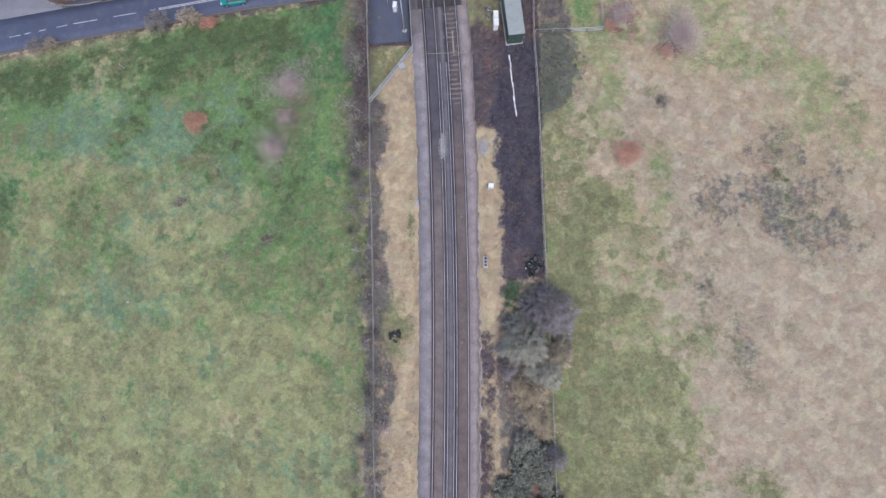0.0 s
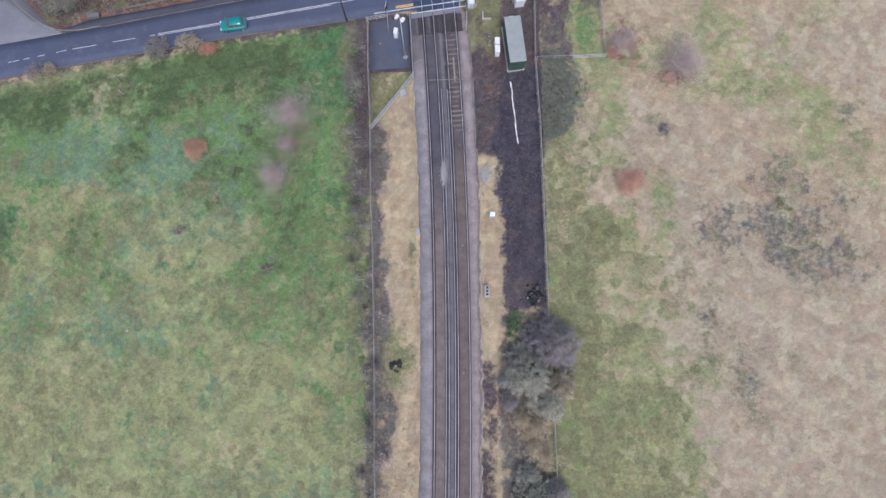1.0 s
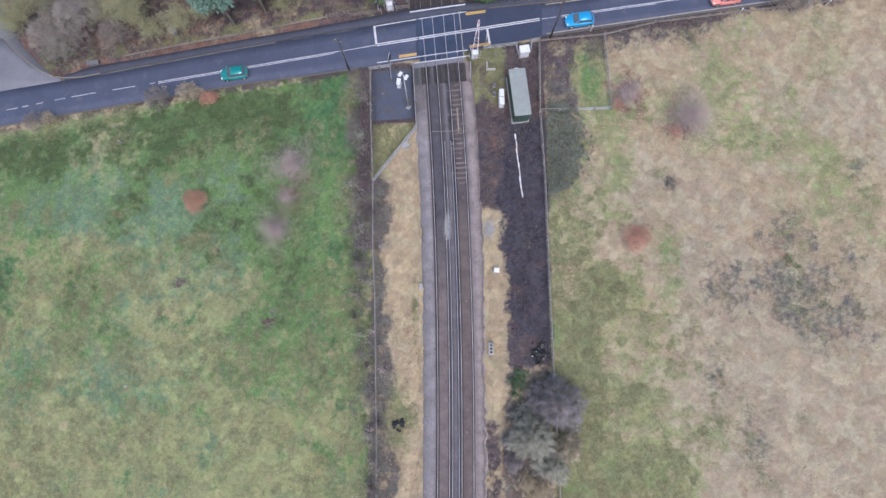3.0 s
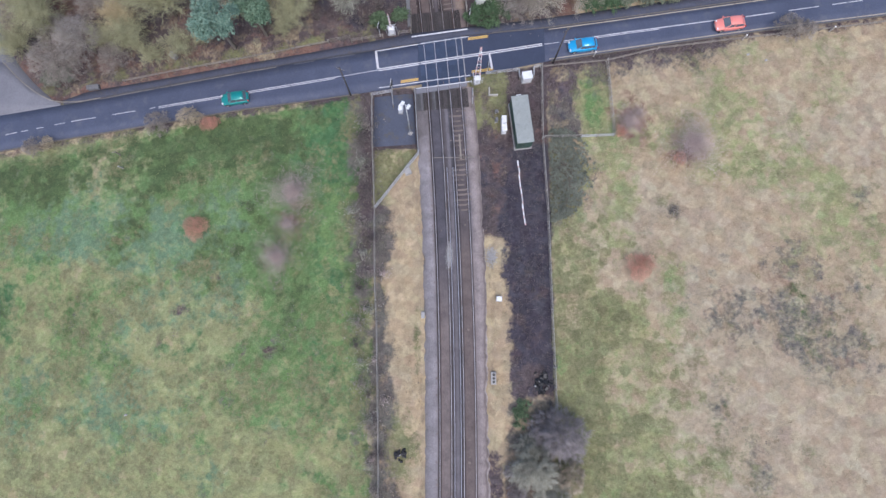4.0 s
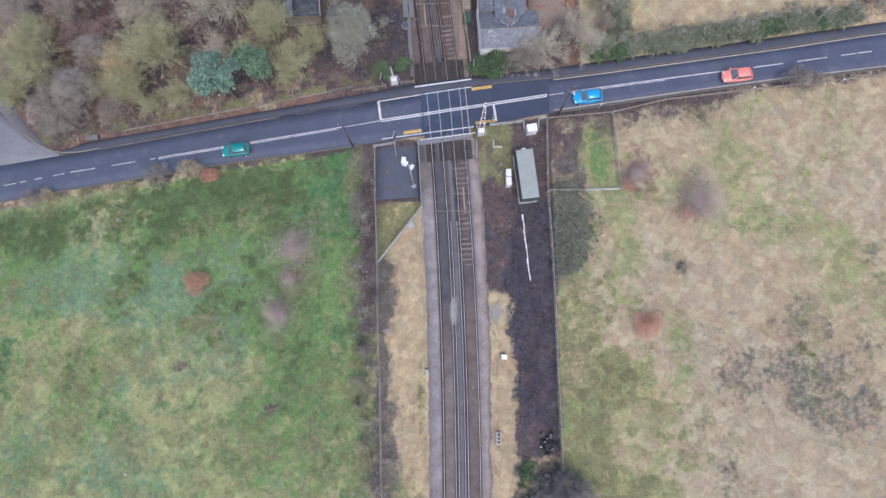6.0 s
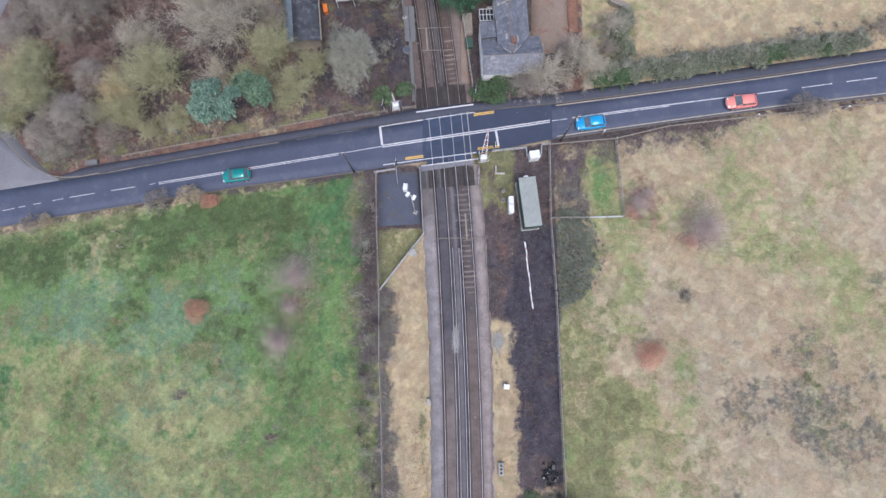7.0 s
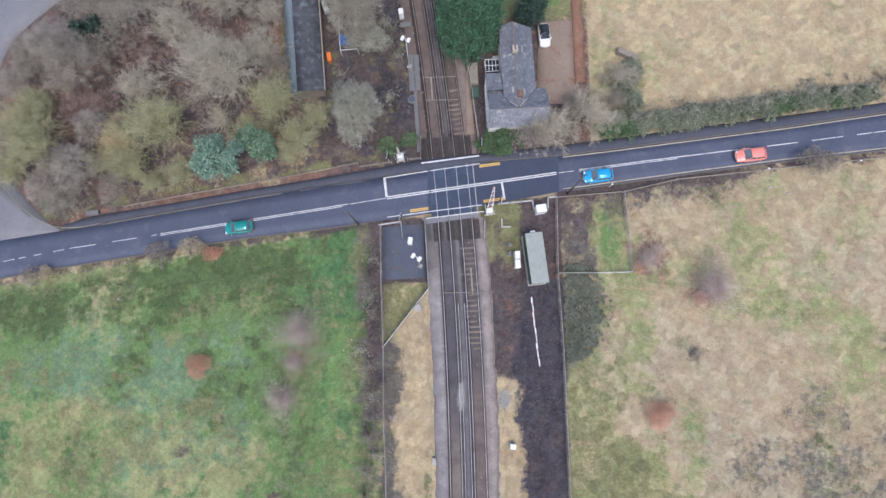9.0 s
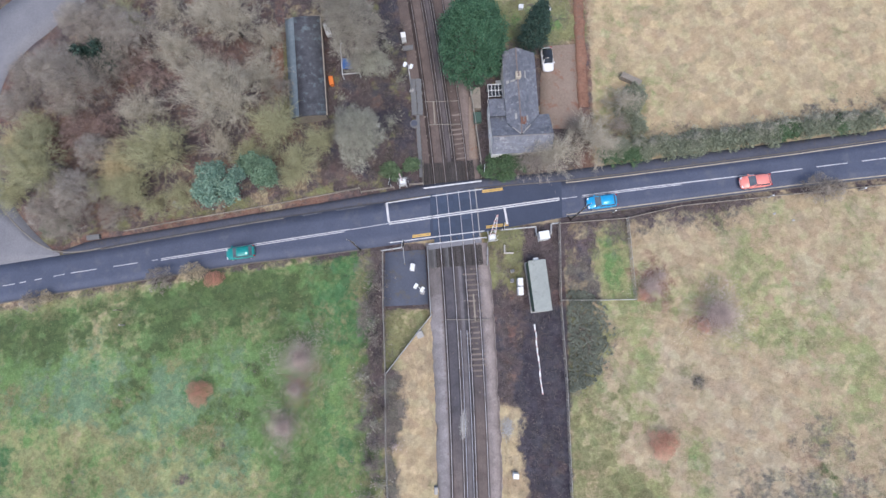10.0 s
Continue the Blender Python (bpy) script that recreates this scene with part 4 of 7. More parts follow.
stripe("edge_line", [(-9.6, 3.28), (-3.5, 4.15), (3.6, 5.08)], 0.13, 0.009, M["white_line"], road)
stripe("edge_line", [(-9.1, -2.25), (-3.0, -1.5), (3.8, -0.72)], 0.13, 0.009, M["white_line"], road)
for a, b in (((-6.0, -1.42), (-3.5, -1.1)), ((3.5, 4.72), (6.3, 5.05)), ((4.0, -0.22), (7.0, 0.15))):
    for s in (-0.11, 0.11):
        stripe("yellow_bar", [(a[0], a[1] + s), (b[0], b[1] + s)], 0.17, 0.010, M["tactile"], road, "buff yellow bar")
for fn, x0, x1, s in ((road_n, 14.8, 129, -0.22), (road_s, 14.8, 129, 0.26), (road_n, -50, -24, -0.10)):
    stripe("yellow_edge_line", along(fn, x0, x1, 1.0, s), 0.16 if x0 > 0 else 0.10, 0.008, M["yellow_line" if x0 > 0 else "kerb"], road, "worn pale edge line")


def kerb(points, name="kerb", stone_mesh=None):
    """A line of kerb stones, each about 0.9 m long."""
    row = thing(name, 0, 0, 0, "weathered concrete kerb stones along the road edge", "kerb", "", "structure")
    row.matrix_world = Matrix()
    for (ax, ay), (bx, by) in zip(points, points[1:]):
        stone = new("kerb_stone", stone_mesh or KERB)
        d = Vector((bx - ax, by - ay, gz(bx) - gz(ax)))
        stone.matrix_world = Matrix.Translation((ax, ay, gz(ax))) @ d.to_track_quat("X", "Z").to_matrix().to_4x4() @ Matrix.Diagonal((d.length / 0.915, 1, 1, 1))
        stone.parent = row


bm = B()
box(bm, 0.0, 0.90, -0.065, 0.065, -0.15, 0.10, 0.015)
KERB = bpy.data.meshes.new("kerb_stone")
bm.to_mesh(KERB)
bm.free()
KERB.materials.append(M["kerb_dark"])
KERB_PALE = KERB.copy()
KERB_PALE.materials[0] = M["kerb"]
KERB_BLACK = KERB.copy()
KERB_BLACK.materials[0] = M["kerb_black"]
kerb(along(road_n, -49, -10, 0.915, 0.065), "kerb", KERB_BLACK)
kerb(along(road_n, 7, 66, 0.915, 0.065))
kerb(along(road_s, 15, 66, 0.915, -0.065))
kerb(along(road_s, -66, -12, 0.915, -0.065))
kerb([(-65.7, 3.4), (-65.0, 2.7), (-64.3, 2.0), (-63.5, 1.2), (-62.6, 0.4), (-61.7, -0.35), (-60.8, -1.0), (-59.9, -1.65), (-58.9, -2.25), (-57.8, -2.75), (-56.7, -3.05), (-55.6, -3.2), (-54.4, -3.25), (-53.3, -3.2), (-52.2, -3.1), (-51.1, -2.9), (-50, -2.7)], "kerb", KERB_PALE)

# ---- railway: ballast, rails, sleepers ----
DROP = 0.29  # the rail heads lie level with the road
SECTION = [(-4.5, -0.20), (-4.1, 0.0), (-3.6, 0.05), (-2.9, 0.05), (-2.55, 0.12), (-2.3, 0.16), (-1.55, 0.10), (-0.8, 0.16), (-0.4, 0.13), (0.0, 0.13), (0.35, 0.18), (0.8, 0.17), (1.55, 0.10), (2.3, 0.17), (2.6, 0.18), (2.95, 0.08), (3.5, 0.04), (3.95, 0.0), (4.3, -0.2)]


def ballast_material(name="brown_railway_ballast", dark=(0.078, 0.070, 0.068), light=(0.192, 0.174, 0.168)):
    m = surface(name, dark, light, 7.0, 0.6, 0.95, bump=0.8, stain=tuple(0.65 * v for v in light))
    t = m.node_tree
    shader = t.nodes["Principled BSDF"]
    old = shader.inputs["Base Color"].links[0].from_socket
    side = t.nodes.new("ShaderNodeAttribute")
    side.attribute_name = "offset"
    ramp = t.nodes.new("ShaderNodeValToRGB")
    ramp.color_ramp.elements[0].position, ramp.color_ramp.elements[1].position = 0.0, 1.0
    tones = ((0.0, (0.8, 0.8, 0.75)), (0.05, (1.3, 1.35, 1.4)), (0.10, (1.62, 1.66, 1.76)), (0.17, (1.9, 1.92, 2.02)), (0.205, (1.75, 1.76, 1.83)), (0.225, (0.42, 0.36, 0.36)), (0.262, (0.42, 0.35, 0.34)), (0.275, (1.3, 1.17, 1.12)), (0.385, (1.25, 1.14, 1.1)), (0.400, (0.5, 0.46, 0.48)), (0.425, (0.55, 0.52, 0.54)), (0.437, (0.66, 0.64, 0.68)), (0.47, (0.75, 0.74, 0.80)), (0.485, (1.12, 1.14, 1.26)), (0.52, (1.12, 1.14, 1.26)), (0.535, (0.55, 0.58, 0.66)), (0.56, (0.5, 0.5, 0.55)), (0.605, (0.5, 0.46, 0.47)), (0.620, (1.05, 0.93, 0.88)), (0.735, (1.05, 0.92, 0.88)), (0.745, (0.5, 0.43, 0.42)), (0.768, (0.5, 0.43, 0.42)), (0.785, (1.75, 1.66, 1.64)), (0.86, (2.1, 1.98, 1.94)), (0.915, (1.85, 1.72, 1.66)), (0.945, (1.2, 1.1, 1.06)), (1.0, (0.75, 0.7, 0.68)))
    for pos, c in tones:
        e = ramp.color_ramp.elements.new(pos)
        e.color = (*[v / 4.0 for v in c], 1)
    t.links.new(side.outputs["Fac"], ramp.inputs[0])
    mul = t.nodes.new("ShaderNodeMix")
    mul.data_type, mul.blend_type = "RGBA", "MULTIPLY"
    mul.inputs[0].default_value = 1.0
    bright = t.nodes.new("ShaderNodeVectorMath")
    bright.operation = "SCALE"
    bright.inputs[3].default_value = 4.0
    t.links.new(ramp.outputs[0], bright.inputs[0])
    t.links.new(old, mul.inputs[6])
    t.links.new(bright.outputs[0], mul.inputs[7])
    oily = t.nodes.new("ShaderNodeAttribute")
    oily.attribute_name = "oily"
    film = t.nodes.new("ShaderNodeMix")
    film.data_type, film.blend_type = "RGBA", "MULTIPLY"
    film.inputs[7].default_value = (0.50, 0.57, 0.70, 1)
    t.links.new(oily.outputs["Fac"], film.inputs[0])
    t.links.new(mul.outputs[2], film.inputs[6])
    t.links.new(film.outputs[2], shader.inputs["Base Color"])
    return m


def ballast(name, y0, y1, pale=True):
    ys = np.arange(y0, y1 + 0.01, 0.3)
    offs = np.interp(np.linspace(0, len(SECTION) - 1, 73), range(len(SECTION)), [s[0] for s in SECTION])
    hts = np.interp(offs, [s[0] for s in SECTION], [s[1] for s in SECTION])
    O, Y = np.meshgrid(offs, ys)
    edge = np.where(np.abs(O) > 3.5, ((clouds(O, Y, 2.0, 61) - 0.5) * 0.9 + (clouds(O, Y, 0.8, 62) - 0.5) * 1.1) * (np.abs(O) - 3.5), 0)
    X = xc(Y) + O + edge - 0.42 * np.clip(O - 3.0, 0, 1) * np.clip((-Y - 28) / 16, 0, 1)
    Z = SLOPE * X + hts[None, :] - DROP + 0.09 * (lattice(X, Y, 0.35, 71) - 0.5) + 0.05 * (lattice(X, Y, 0.9, 72) - 0.5)
    n, w = len(ys), len(offs)
    i = np.arange(n * w).reshape(n, w)
    q = np.stack([i[:-1, :-1], i[:-1, 1:], i[1:, 1:], i[1:, :-1]], -1).reshape(-1, 4)
    me = mesh_of(name, np.stack([X, Y, Z], -1).reshape(-1, 3), q, BALLAST if pale else RUSTY_BALLAST, soft=True)
    me.attributes.new("offset", "FLOAT", "POINT").data.foreach_set("value", np.maximum(np.where(O.ravel() < (-9 if pale else -2.75), 0.33, np.clip((O.ravel() + 4.5) / 9.0, 0 if pale else 0.228, 1)), 0.212 * np.clip((Y.ravel() + 19 + 7 * (clouds(O.ravel(), Y.ravel(), 2.5, 66) - 0.5)) / 9, 0, 1)).astype(np.float32))
    me.attributes.new("oily", "FLOAT", "POINT").data.foreach_set("value", (np.clip((Y.ravel() + 36) / 12, 0, 1) * band(O.ravel(), -2.35 if pale else 9, -0.75, 0.3) + 0.6 * band(Y.ravel(), -24 if pale else 99, -2, 4) * band(O.ravel(), 0.5, 2.7, 0.3)).astype(np.float32))
    return tagged(new(name, me), "brown stone railway ballast with pale grey gravel shoulders", "ballast", "", "structure")


BALLAST = ballast_material()
RUSTY_BALLAST = ballast_material("rusty_brown_ballast", (0.060, 0.051, 0.048), (0.148, 0.125, 0.116))
ballast("ballast", -110, -2.3)
ballast("ballast", 5.9, 120, False)


def rail(name, offset, y0, y1, parent, foot=M["rail_rust"], head=M["rail_top"], base=0.17 - 0.29, high=0.16, label=""):
    """A flat-bottomed rail: rusty foot and web, with a polished head of its own."""
    ys = np.arange(y0, y1 + 0.01, 2.0)
    profile = [(-0.07, 0.0), (0.07, 0.0), (0.06, 0.03), (0.012, 0.045), (0.012, high - 0.05), (0.034, high - 0.04), (0.034, high - 0.012), (-0.034, high - 0.012), (-0.034, high - 0.04), (-0.012, high - 0.05), (-0.012, 0.045), (-0.06, 0.03)]
    top = [(-0.036, high - 0.01), (0.036, high - 0.01), (0.036, high), (-0.036, high)]

    def sweep(shape):
        verts, faces, k = [], [], len(shape)
        for y in ys:
            x = float(xc(y)) + offset
            verts += [(x + a, y, gz(x) + base + b) for a, b in shape]
        for i in range(len(ys) - 1):
            faces += [(i * k + j, i * k + (j + 1) % k, (i + 1) * k + (j + 1) % k, (i + 1) * k + j) for j in range(k)]
        return verts, faces

    ob = part(name, mesh_of(name, *sweep(profile), foot), None, parent, label)
    part("rail_head", mesh_of("rail_head", *sweep(top), head), None, ob, "worn shiny steel")
    return ob


def sleeper_mesh():
    bm = B()
    for x0, x1, z in ((-1.25, -0.45, 0.19), (-0.45, 0.45, 0.165), (0.45, 1.25, 0.19)):
        box(bm, x0, x1, -0.125, 0.125, -0.02, z, 0.02)
    me = bpy.data.meshes.new("sleeper")
    bm.to_mesh(me)
    bm.free()
    me.materials.append(M["sleeper"])
    return me


SLEEPER = sleeper_mesh()


def track(name, middle, live, sink):
    t = thing(name, 0, 0, 0, "railway track of steel rails on concrete sleepers with a third rail", "railway track", "railway tracks", "structure")
    t.matrix_world = Matrix()
    for side in (-0.7525, 0.7525):
        rail("rail", middle + side, -110, 6.0, t)
        # same rails north of the road; their fainter sky reflection is in the colour
        rail("rail", middle + side, 6.0, 120, t, M["rail_rust"], M["rail_weak_sheen"])
    for y0, y1, head in ((-110, -14.0, "conductor"), (9.5, 120, "rail_weak_sheen")):
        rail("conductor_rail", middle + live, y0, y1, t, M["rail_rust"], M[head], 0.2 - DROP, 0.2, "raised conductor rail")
    rng = random.Random(5)
    y = -78.0
    while y < 46:
        if not -5.6 < y < 9.0:
            s = new("sleeper", SLEEPER)
            x = float(xc(y)) + middle
            deep = sink if not (-20 < y < -5 or 9 < y < 16) or middle < 0 else -0.032
            s.matrix_world = pose(x, y + rng.uniform(-0.03, 0.03), gz(x) - DROP + deep + rng.uniform(-0.02, 0.02), 0, -math.degrees(math.atan(SLOPE)), math.degrees(math.atan2(-(float(xc(y + 1)) - float(xc(y - 1))), 2)) + rng.uniform(-0.6, 0.6))
            s.parent = t
        y += 0.70
    return t


track("track_west", -1.545, 1.15, -0.11)
track("track_east", 1.545, -1.12, -0.095)

# ---- level crossing deck ----
deck = thing("crossing_deck", 0, 0, 0, "dark rubber level crossing panels set between the rails", "crossing deck", "", "structure")
deck.matrix_world = Matrix()


def panel(x0, x1, y0, y1, z, material, parent, name, skew=0.135):
    """One crossing panel, following the track's bend and the road's slant."""
    bm = B()
    vs = []
    for top in (z - 0.12, z):
        for u, v in ((x0, y0), (x1, y0), (x1, y1), (x0, y1)):
            y = v + u * skew
            x = float(xc(y)) + u
            vs.append(bm.verts.new((x, y, gz(x) + top)))
    for f in ((3, 2, 1, 0), (4, 5, 6, 7), (0, 1, 5, 4), (1, 2, 6, 5), (2, 3, 7, 6), (3, 0, 4, 7)):
        bm.faces.new([vs[k] for k in f])
    top_edges = [e for e in bm.edges if all(v in vs[4:] for v in e.verts)]
    bmesh.ops.bevel(bm, geom=top_edges, offset=0.02, segments=1, affect="EDGES")
    return part(name, bm, material, parent)


GAPS = [(-3.1, -2.36), (-2.20, -0.88), (-0.72, -0.02), (0.02, 0.72), (0.88, 2.20), (2.36, 3.1)]
for x0, x1 in GAPS:
    y = -2.0
    while y < 5.2:
        panel(x0 + 0.01, x1 - 0.01, y + 0.01, y + 0.89, 0.03, M["rubber"], deck, "rubber_panel")
        y += 0.9
for y0, y1 in ((-2.75, -2.02), (5.23, 5.95)):
    for x0, x1 in ((-4.0, -2.4), (-2.2, -0.9), (-0.7, 0.7), (0.9, 2.2), (2.4, 3.3)):
        panel(x0, x1, y0, y1, 0.02, M["asphalt_pale"], deck, "edge_beam")
stripe("white_edge", [(-4.5, 5.28), (-0.5, 5.75), (3.45, 6.2)], 0.2, 0.055, M["white_line"], deck, "white painted edge")
stripe("white_edge", [(-3.8, -2.5), (0, -2.08), (4.0, -1.62)], 0.14, 0.055, M["white_line"], deck, "white painted edge")


def guards(name, y0, y1, skew):
    g = thing(name, 0, 0, 0, "dark timber anti-trespass slats between and beside the rails", "trespass guard")
    g.matrix_world = Matrix()
    x = -3.95
    while x < 3.2:
        if all(abs(x - r) > 0.13 for r in (-2.2975, -0.7925, 0.7925, 2.2975)):
            weathered = y0 < 0 and (-1.8 < x < -1.35 or x < -3.0)
            panel(x - 0.065, x + 0.065, y0, y1, 0.0, M["guard_grey" if weathered else "guard"], g, "slat", skew)
        x += 0.17


guards("trespass_guard", 5.98, 9.0, 0.06)
guards("trespass_guard", -5.5, -2.8, 0.06)

for s in (0.13, -0.13):
    stripe("deck_line", [(x, float(road_c(x)) + s) for x in (-3.2, 0.0, 3.2)], 0.15, 0.04, M["white_line"], deck, "white centre line")
stripe("deck_line", [(-3.3, 4.18), (0.0, 4.62), (3.3, 5.04)], 0.12, 0.04, M["white_line"], deck, "thin white line")
stripe("deck_line", [(-3.3, -1.54), (0.0, -1.16), (3.3, -0.78)], 0.12, 0.04, M["white_line"], deck, "thin white line")
stripe("deck_edge", [(float(xc(y)) + 3.12, y) for y in (-2.0, 0.0, 2.0, 4.0, 6.2)], 0.12, 0.042, M["concrete"], deck, "pale deck edge strip")

# ---- fences ----
def fence(points, label, style="mesh", height=1.4, step=2.6, group="railway boundary fences"):
    """Posts along plan points with wires and mesh, palisade pales or rails between them."""
    f = thing("fence", points[0][0], points[0][1], 0, label, "fence", group)
    base = f.matrix_world.inverted()
    rng = random.Random(len(points) * 7 + int(points[0][0] * 10))
    bm = B()
    if style == "mesh":
        cyl(bm, (0, 0, -0.2), (0, 0, height), 0.065, 0.055, 6)
    elif style == "palisade":
        box(bm, -0.05, 0.05, -0.035, 0.035, -0.2, height, 0.008)
    else:
        box(bm, -0.06, 0.06, -0.06, 0.06, -0.2, height, 0.012)
    post = bpy.data.meshes.new("post")
    bm.to_mesh(post)
    bm.free()
    post.materials.append(M["post" if style == "mesh" else "galv" if style == "palisade" else "timber"])
    bm = B()
    box(bm, -0.036, 0.036, -0.008, 0.008, 0.08, height - 0.1, 0.004)
    cyl(bm, (0, 0, height - 0.1), (0, 0, height + 0.08), 0.036, 0.004, 4)
    pale = bpy.data.meshes.new("pale")
    bm.to_mesh(pale)
    bm.free()
    pale.materials.append(M["galv"])
    rods = []
    for (ax, ay), (bx, by) in zip(points, points[1:]):
        a, b = Vector((ax, ay, gz(ax))), Vector((bx, by, gz(bx)))
        d = b - a
        turn = math.degrees(math.atan2(d.y, d.x))
        n = max(1, round(d.length / step))
        for k in range(n + 1):
            if k == n and (bx, by) != points[-1]:
                continue
            p = a + d * k / n
            o = new("post", post)
            o.matrix_world = base @ pose(p.x, p.y, p.z, rng.uniform(-2, 2), rng.uniform(-2, 2), turn)
            o.parent = f
        heights = {"mesh": (0.1, height * 0.5, height - 0.06), "palisade": (0.3, height - 0.35), "rail": (0.35, height * 0.62, height - 0.08)}[style]
        for h in heights:
            r = {"mesh": 0.034 if h > 1.0 else 0.013, "palisade": 0.04, "rail": 0.036}[style]
            o = part("wire" if style == "mesh" else "rail", mesh_of("rail", *prisms([(*(a + Vector((0, 0, h))), *(b + Vector((0, 0, h))), r, r)], 4), M["post" if style == "mesh" else "galv" if "galvanised" in label or "white" in label else "timber"]), None, f)
            o.matrix_basis = base
        if style == "palisade":
            bm = B()
            box(bm, 0, d.length, -0.05, 0.05, -0.1, 0.14, 0.01, Matrix.Translation(a) @ d.to_track_quat("X", "Z").to_matrix().to_4x4())
            part("gravel_board", bm, M["post"], f, "pale concrete gravel board").matrix_basis = base
        if style == "mesh":
            m = int(d.length / 0.16)
            for k in range(m):
                for s in (-1, 1):
                    p, q = a + d * (k / m), a + d * (max(0, min(m, k + s * 7)) / m)
                    rods.append((p.x, p.y, p.z + 0.1, q.x, q.y, q.z + height - 0.06, 0.005, 0.005))
        elif style == "palisade":
            m = int(d.length / 0.155)
            for k in range(m):
                p = a + d * ((k + 0.5) / m)
                o = new("pale", pale)
                o.matrix_world = base @ pose(p.x, p.y, p.z, 0, 0, turn)
                o.parent = f
    if rods:
        o = part("wire_mesh", mesh_of("wire_mesh", *prisms(rods, 3), M["timber"]), None, f)
        tagged(o, "", "", "", "stuff")
        o.matrix_basis = base
    return f


fence([(-9.95, -3.6), (-9.75, -11), (-9.3, -19.6), (-9.1, -29.2), (-8.75, -35), (-8.55, -41), (-8.2, -52.3), (-8.05, -63.2), (-7.7, -72.3), (-7.3, -90)], "pale concrete posts with wire mesh along the bramble edge", "mesh", 1.35)
fence([(13.6, 0.1), (13.5, -10.2), (13.95, -20), (14.15, -33.4), (14.4, -45.7), (14.75, -58.5), (14.85, -65), (15.2, -90)], "concrete posts with wire mesh between burnt verge and field", "mesh", 1.35)
fence([(-9.2, -19.5), (-3.35, -12.0)], "galvanised steel palisade fence running slantwise from the yard", "palisade", 1.5)
fence([(-3.4, -12.0), (-3.5, -10.9), (-3.95, -3.0)], "galvanised steel palisade fence between yard and track", "palisade", 1.5)
fence([(13.75, -10.1), (18.6, -10.1)], "wire field fence with concrete posts", "mesh", 1.2, group="field fences")
fence([(18.6, -10.1), (23.1, -10.0)], "pale galvanised field gate and rails", "rail", 1.15, 2.2, "field fences")
fence([(23.1, -10.0), (22.55, 0.7)], "old wire fence with leaning posts in dead grass", "mesh", 1.1, 2.6, "field fences")
fence([(13.6, 0.1), (22.6, 0.75), (29.5, 2.3), (44, 3.7), (56, 4.8), (75, 6.8)], "low weathered roadside post and rail fence", "rail", 0.8, 2.6, "roadside fences")
fence([(-46.4, -0.35), (-39.0, 0.95), (-29.6, 2.5), (-21.6, 3.85), (-16.5, 4.75)], "low pale weathered rail fence along the wood edge", "rail", 0.75, 2.4, "roadside fences")
fence([(-16.5, 4.75), (-13.3, 5.3), (-13.1, 4.75), (-8.6, 5.35)], "pale weathered picket rails beside the barrier", "rail", 1.0, 1.6, "crossing fences")
fence([(-6.4, 5.7), (-4.55, 5.85), (-4.6, 8.9)], "pale weathered rails beside the northern track", "rail", 1.0, 1.5, "crossing fences")
fence([(-10.2, -3.45), (-7.2, -3.0), (-6.95, -5.2)], "galvanised yard fence at the road", "rail", 1.1, 1.4, "crossing fences")
fence([(4.05, -5.4), (4.1, -3.0)], "white rails beside the barrier machine", "rail", 1.1, 1.2, "crossing fences")
fence([(5.9, -0.75), (10.5, -0.35), (10.6, -1.6)], "galvanised rails round the equipment yard", "rail", 1.1, 1.6, "crossing fences")
fence([(12.5, -1.5), (12.55, 0.05), (13.6, 0.1)], "galvanised rails beside the white cabinet", "rail", 1.1, 1.2, "crossing fences")
fence([(3.35, 9.0), (3.45, 6.7)], "pale weathered rails beside the house hedge", "rail", 1.0, 1.2, "crossing fences")
fence([(3.3, 9.0), (2.4, 16), (1.2, 24), (0.2, 32), (-1.2, 44)], "wire fence between garden and northern track", "mesh", 1.3)

old_post = thing("field_post", -46.2, -11.4, 10, "lone weathered timber post in the green field", "post")
bm = B()
box(bm, -0.07, 0.07, -0.07, 0.07, -0.3, 1.5, 0.015, Matrix.Rotation(math.radians(5), 4, "Y"))
part("stake", bm, M["timber"], old_post)
bm = B()
box(bm, -0.35, 0.07, -0.05, 0.05, 1.38, 1.48, 0.01)
part("arm", bm, M["timber"], old_post)

# ---- yard ----
ribbon("yard", [(-9.7, -3.6), (-9.8, -10.9)], [(-4.25, -3.2), (-3.75, -10.6)], -0.02, M["yard"], 3, "dark asphalt parking yard beside the crossing", "yard", thick=0.2)


def lamp_post(x, y, turn, high, label):
    t = thing("lamp_post", x, y, turn, label, "lamp post", "twin lamp posts")
    bm = B()
    box(bm, -0.28, 0.28, -0.28, 0.28, -0.15, 0.08, 0.02)
    base = part("base", bm, M["concrete"], t)
    part("pole", cyl(B(), (0, 0, 0.05), (0, 0, high), 0.085, 0.05, 10), M["galv"], t, soft=True)
    part("cross_arm", cyl(B(), (-0.42, 0, high), (0.42, 0, high), 0.035), M["galv"], t)
    for s in (-1, 1):
        bm = B()
        box(bm, s * 0.42 - 0.20, s * 0.42 + 0.20, -0.36, 0.26, high - 0.05, high + 0.12, 0.04)
        head = part("lamp_head", bm, M["white"], t, "white floodlight head")
        bm = B()
        box(bm, s * 0.42 - 0.16, s * 0.42 + 0.16, -0.36, 0.22, high - 0.065, high - 0.05)
        part("lens", bm, M["lamp_clear"], head)
    return t


lamp_post(-4.55, -9.0, -28, 9.8, "grey twin-headed lamp post on the paved yard")
lamp_post(-6.3, 19.6, -20, 7.3, "grey twin-headed lamp post beside the northern track")


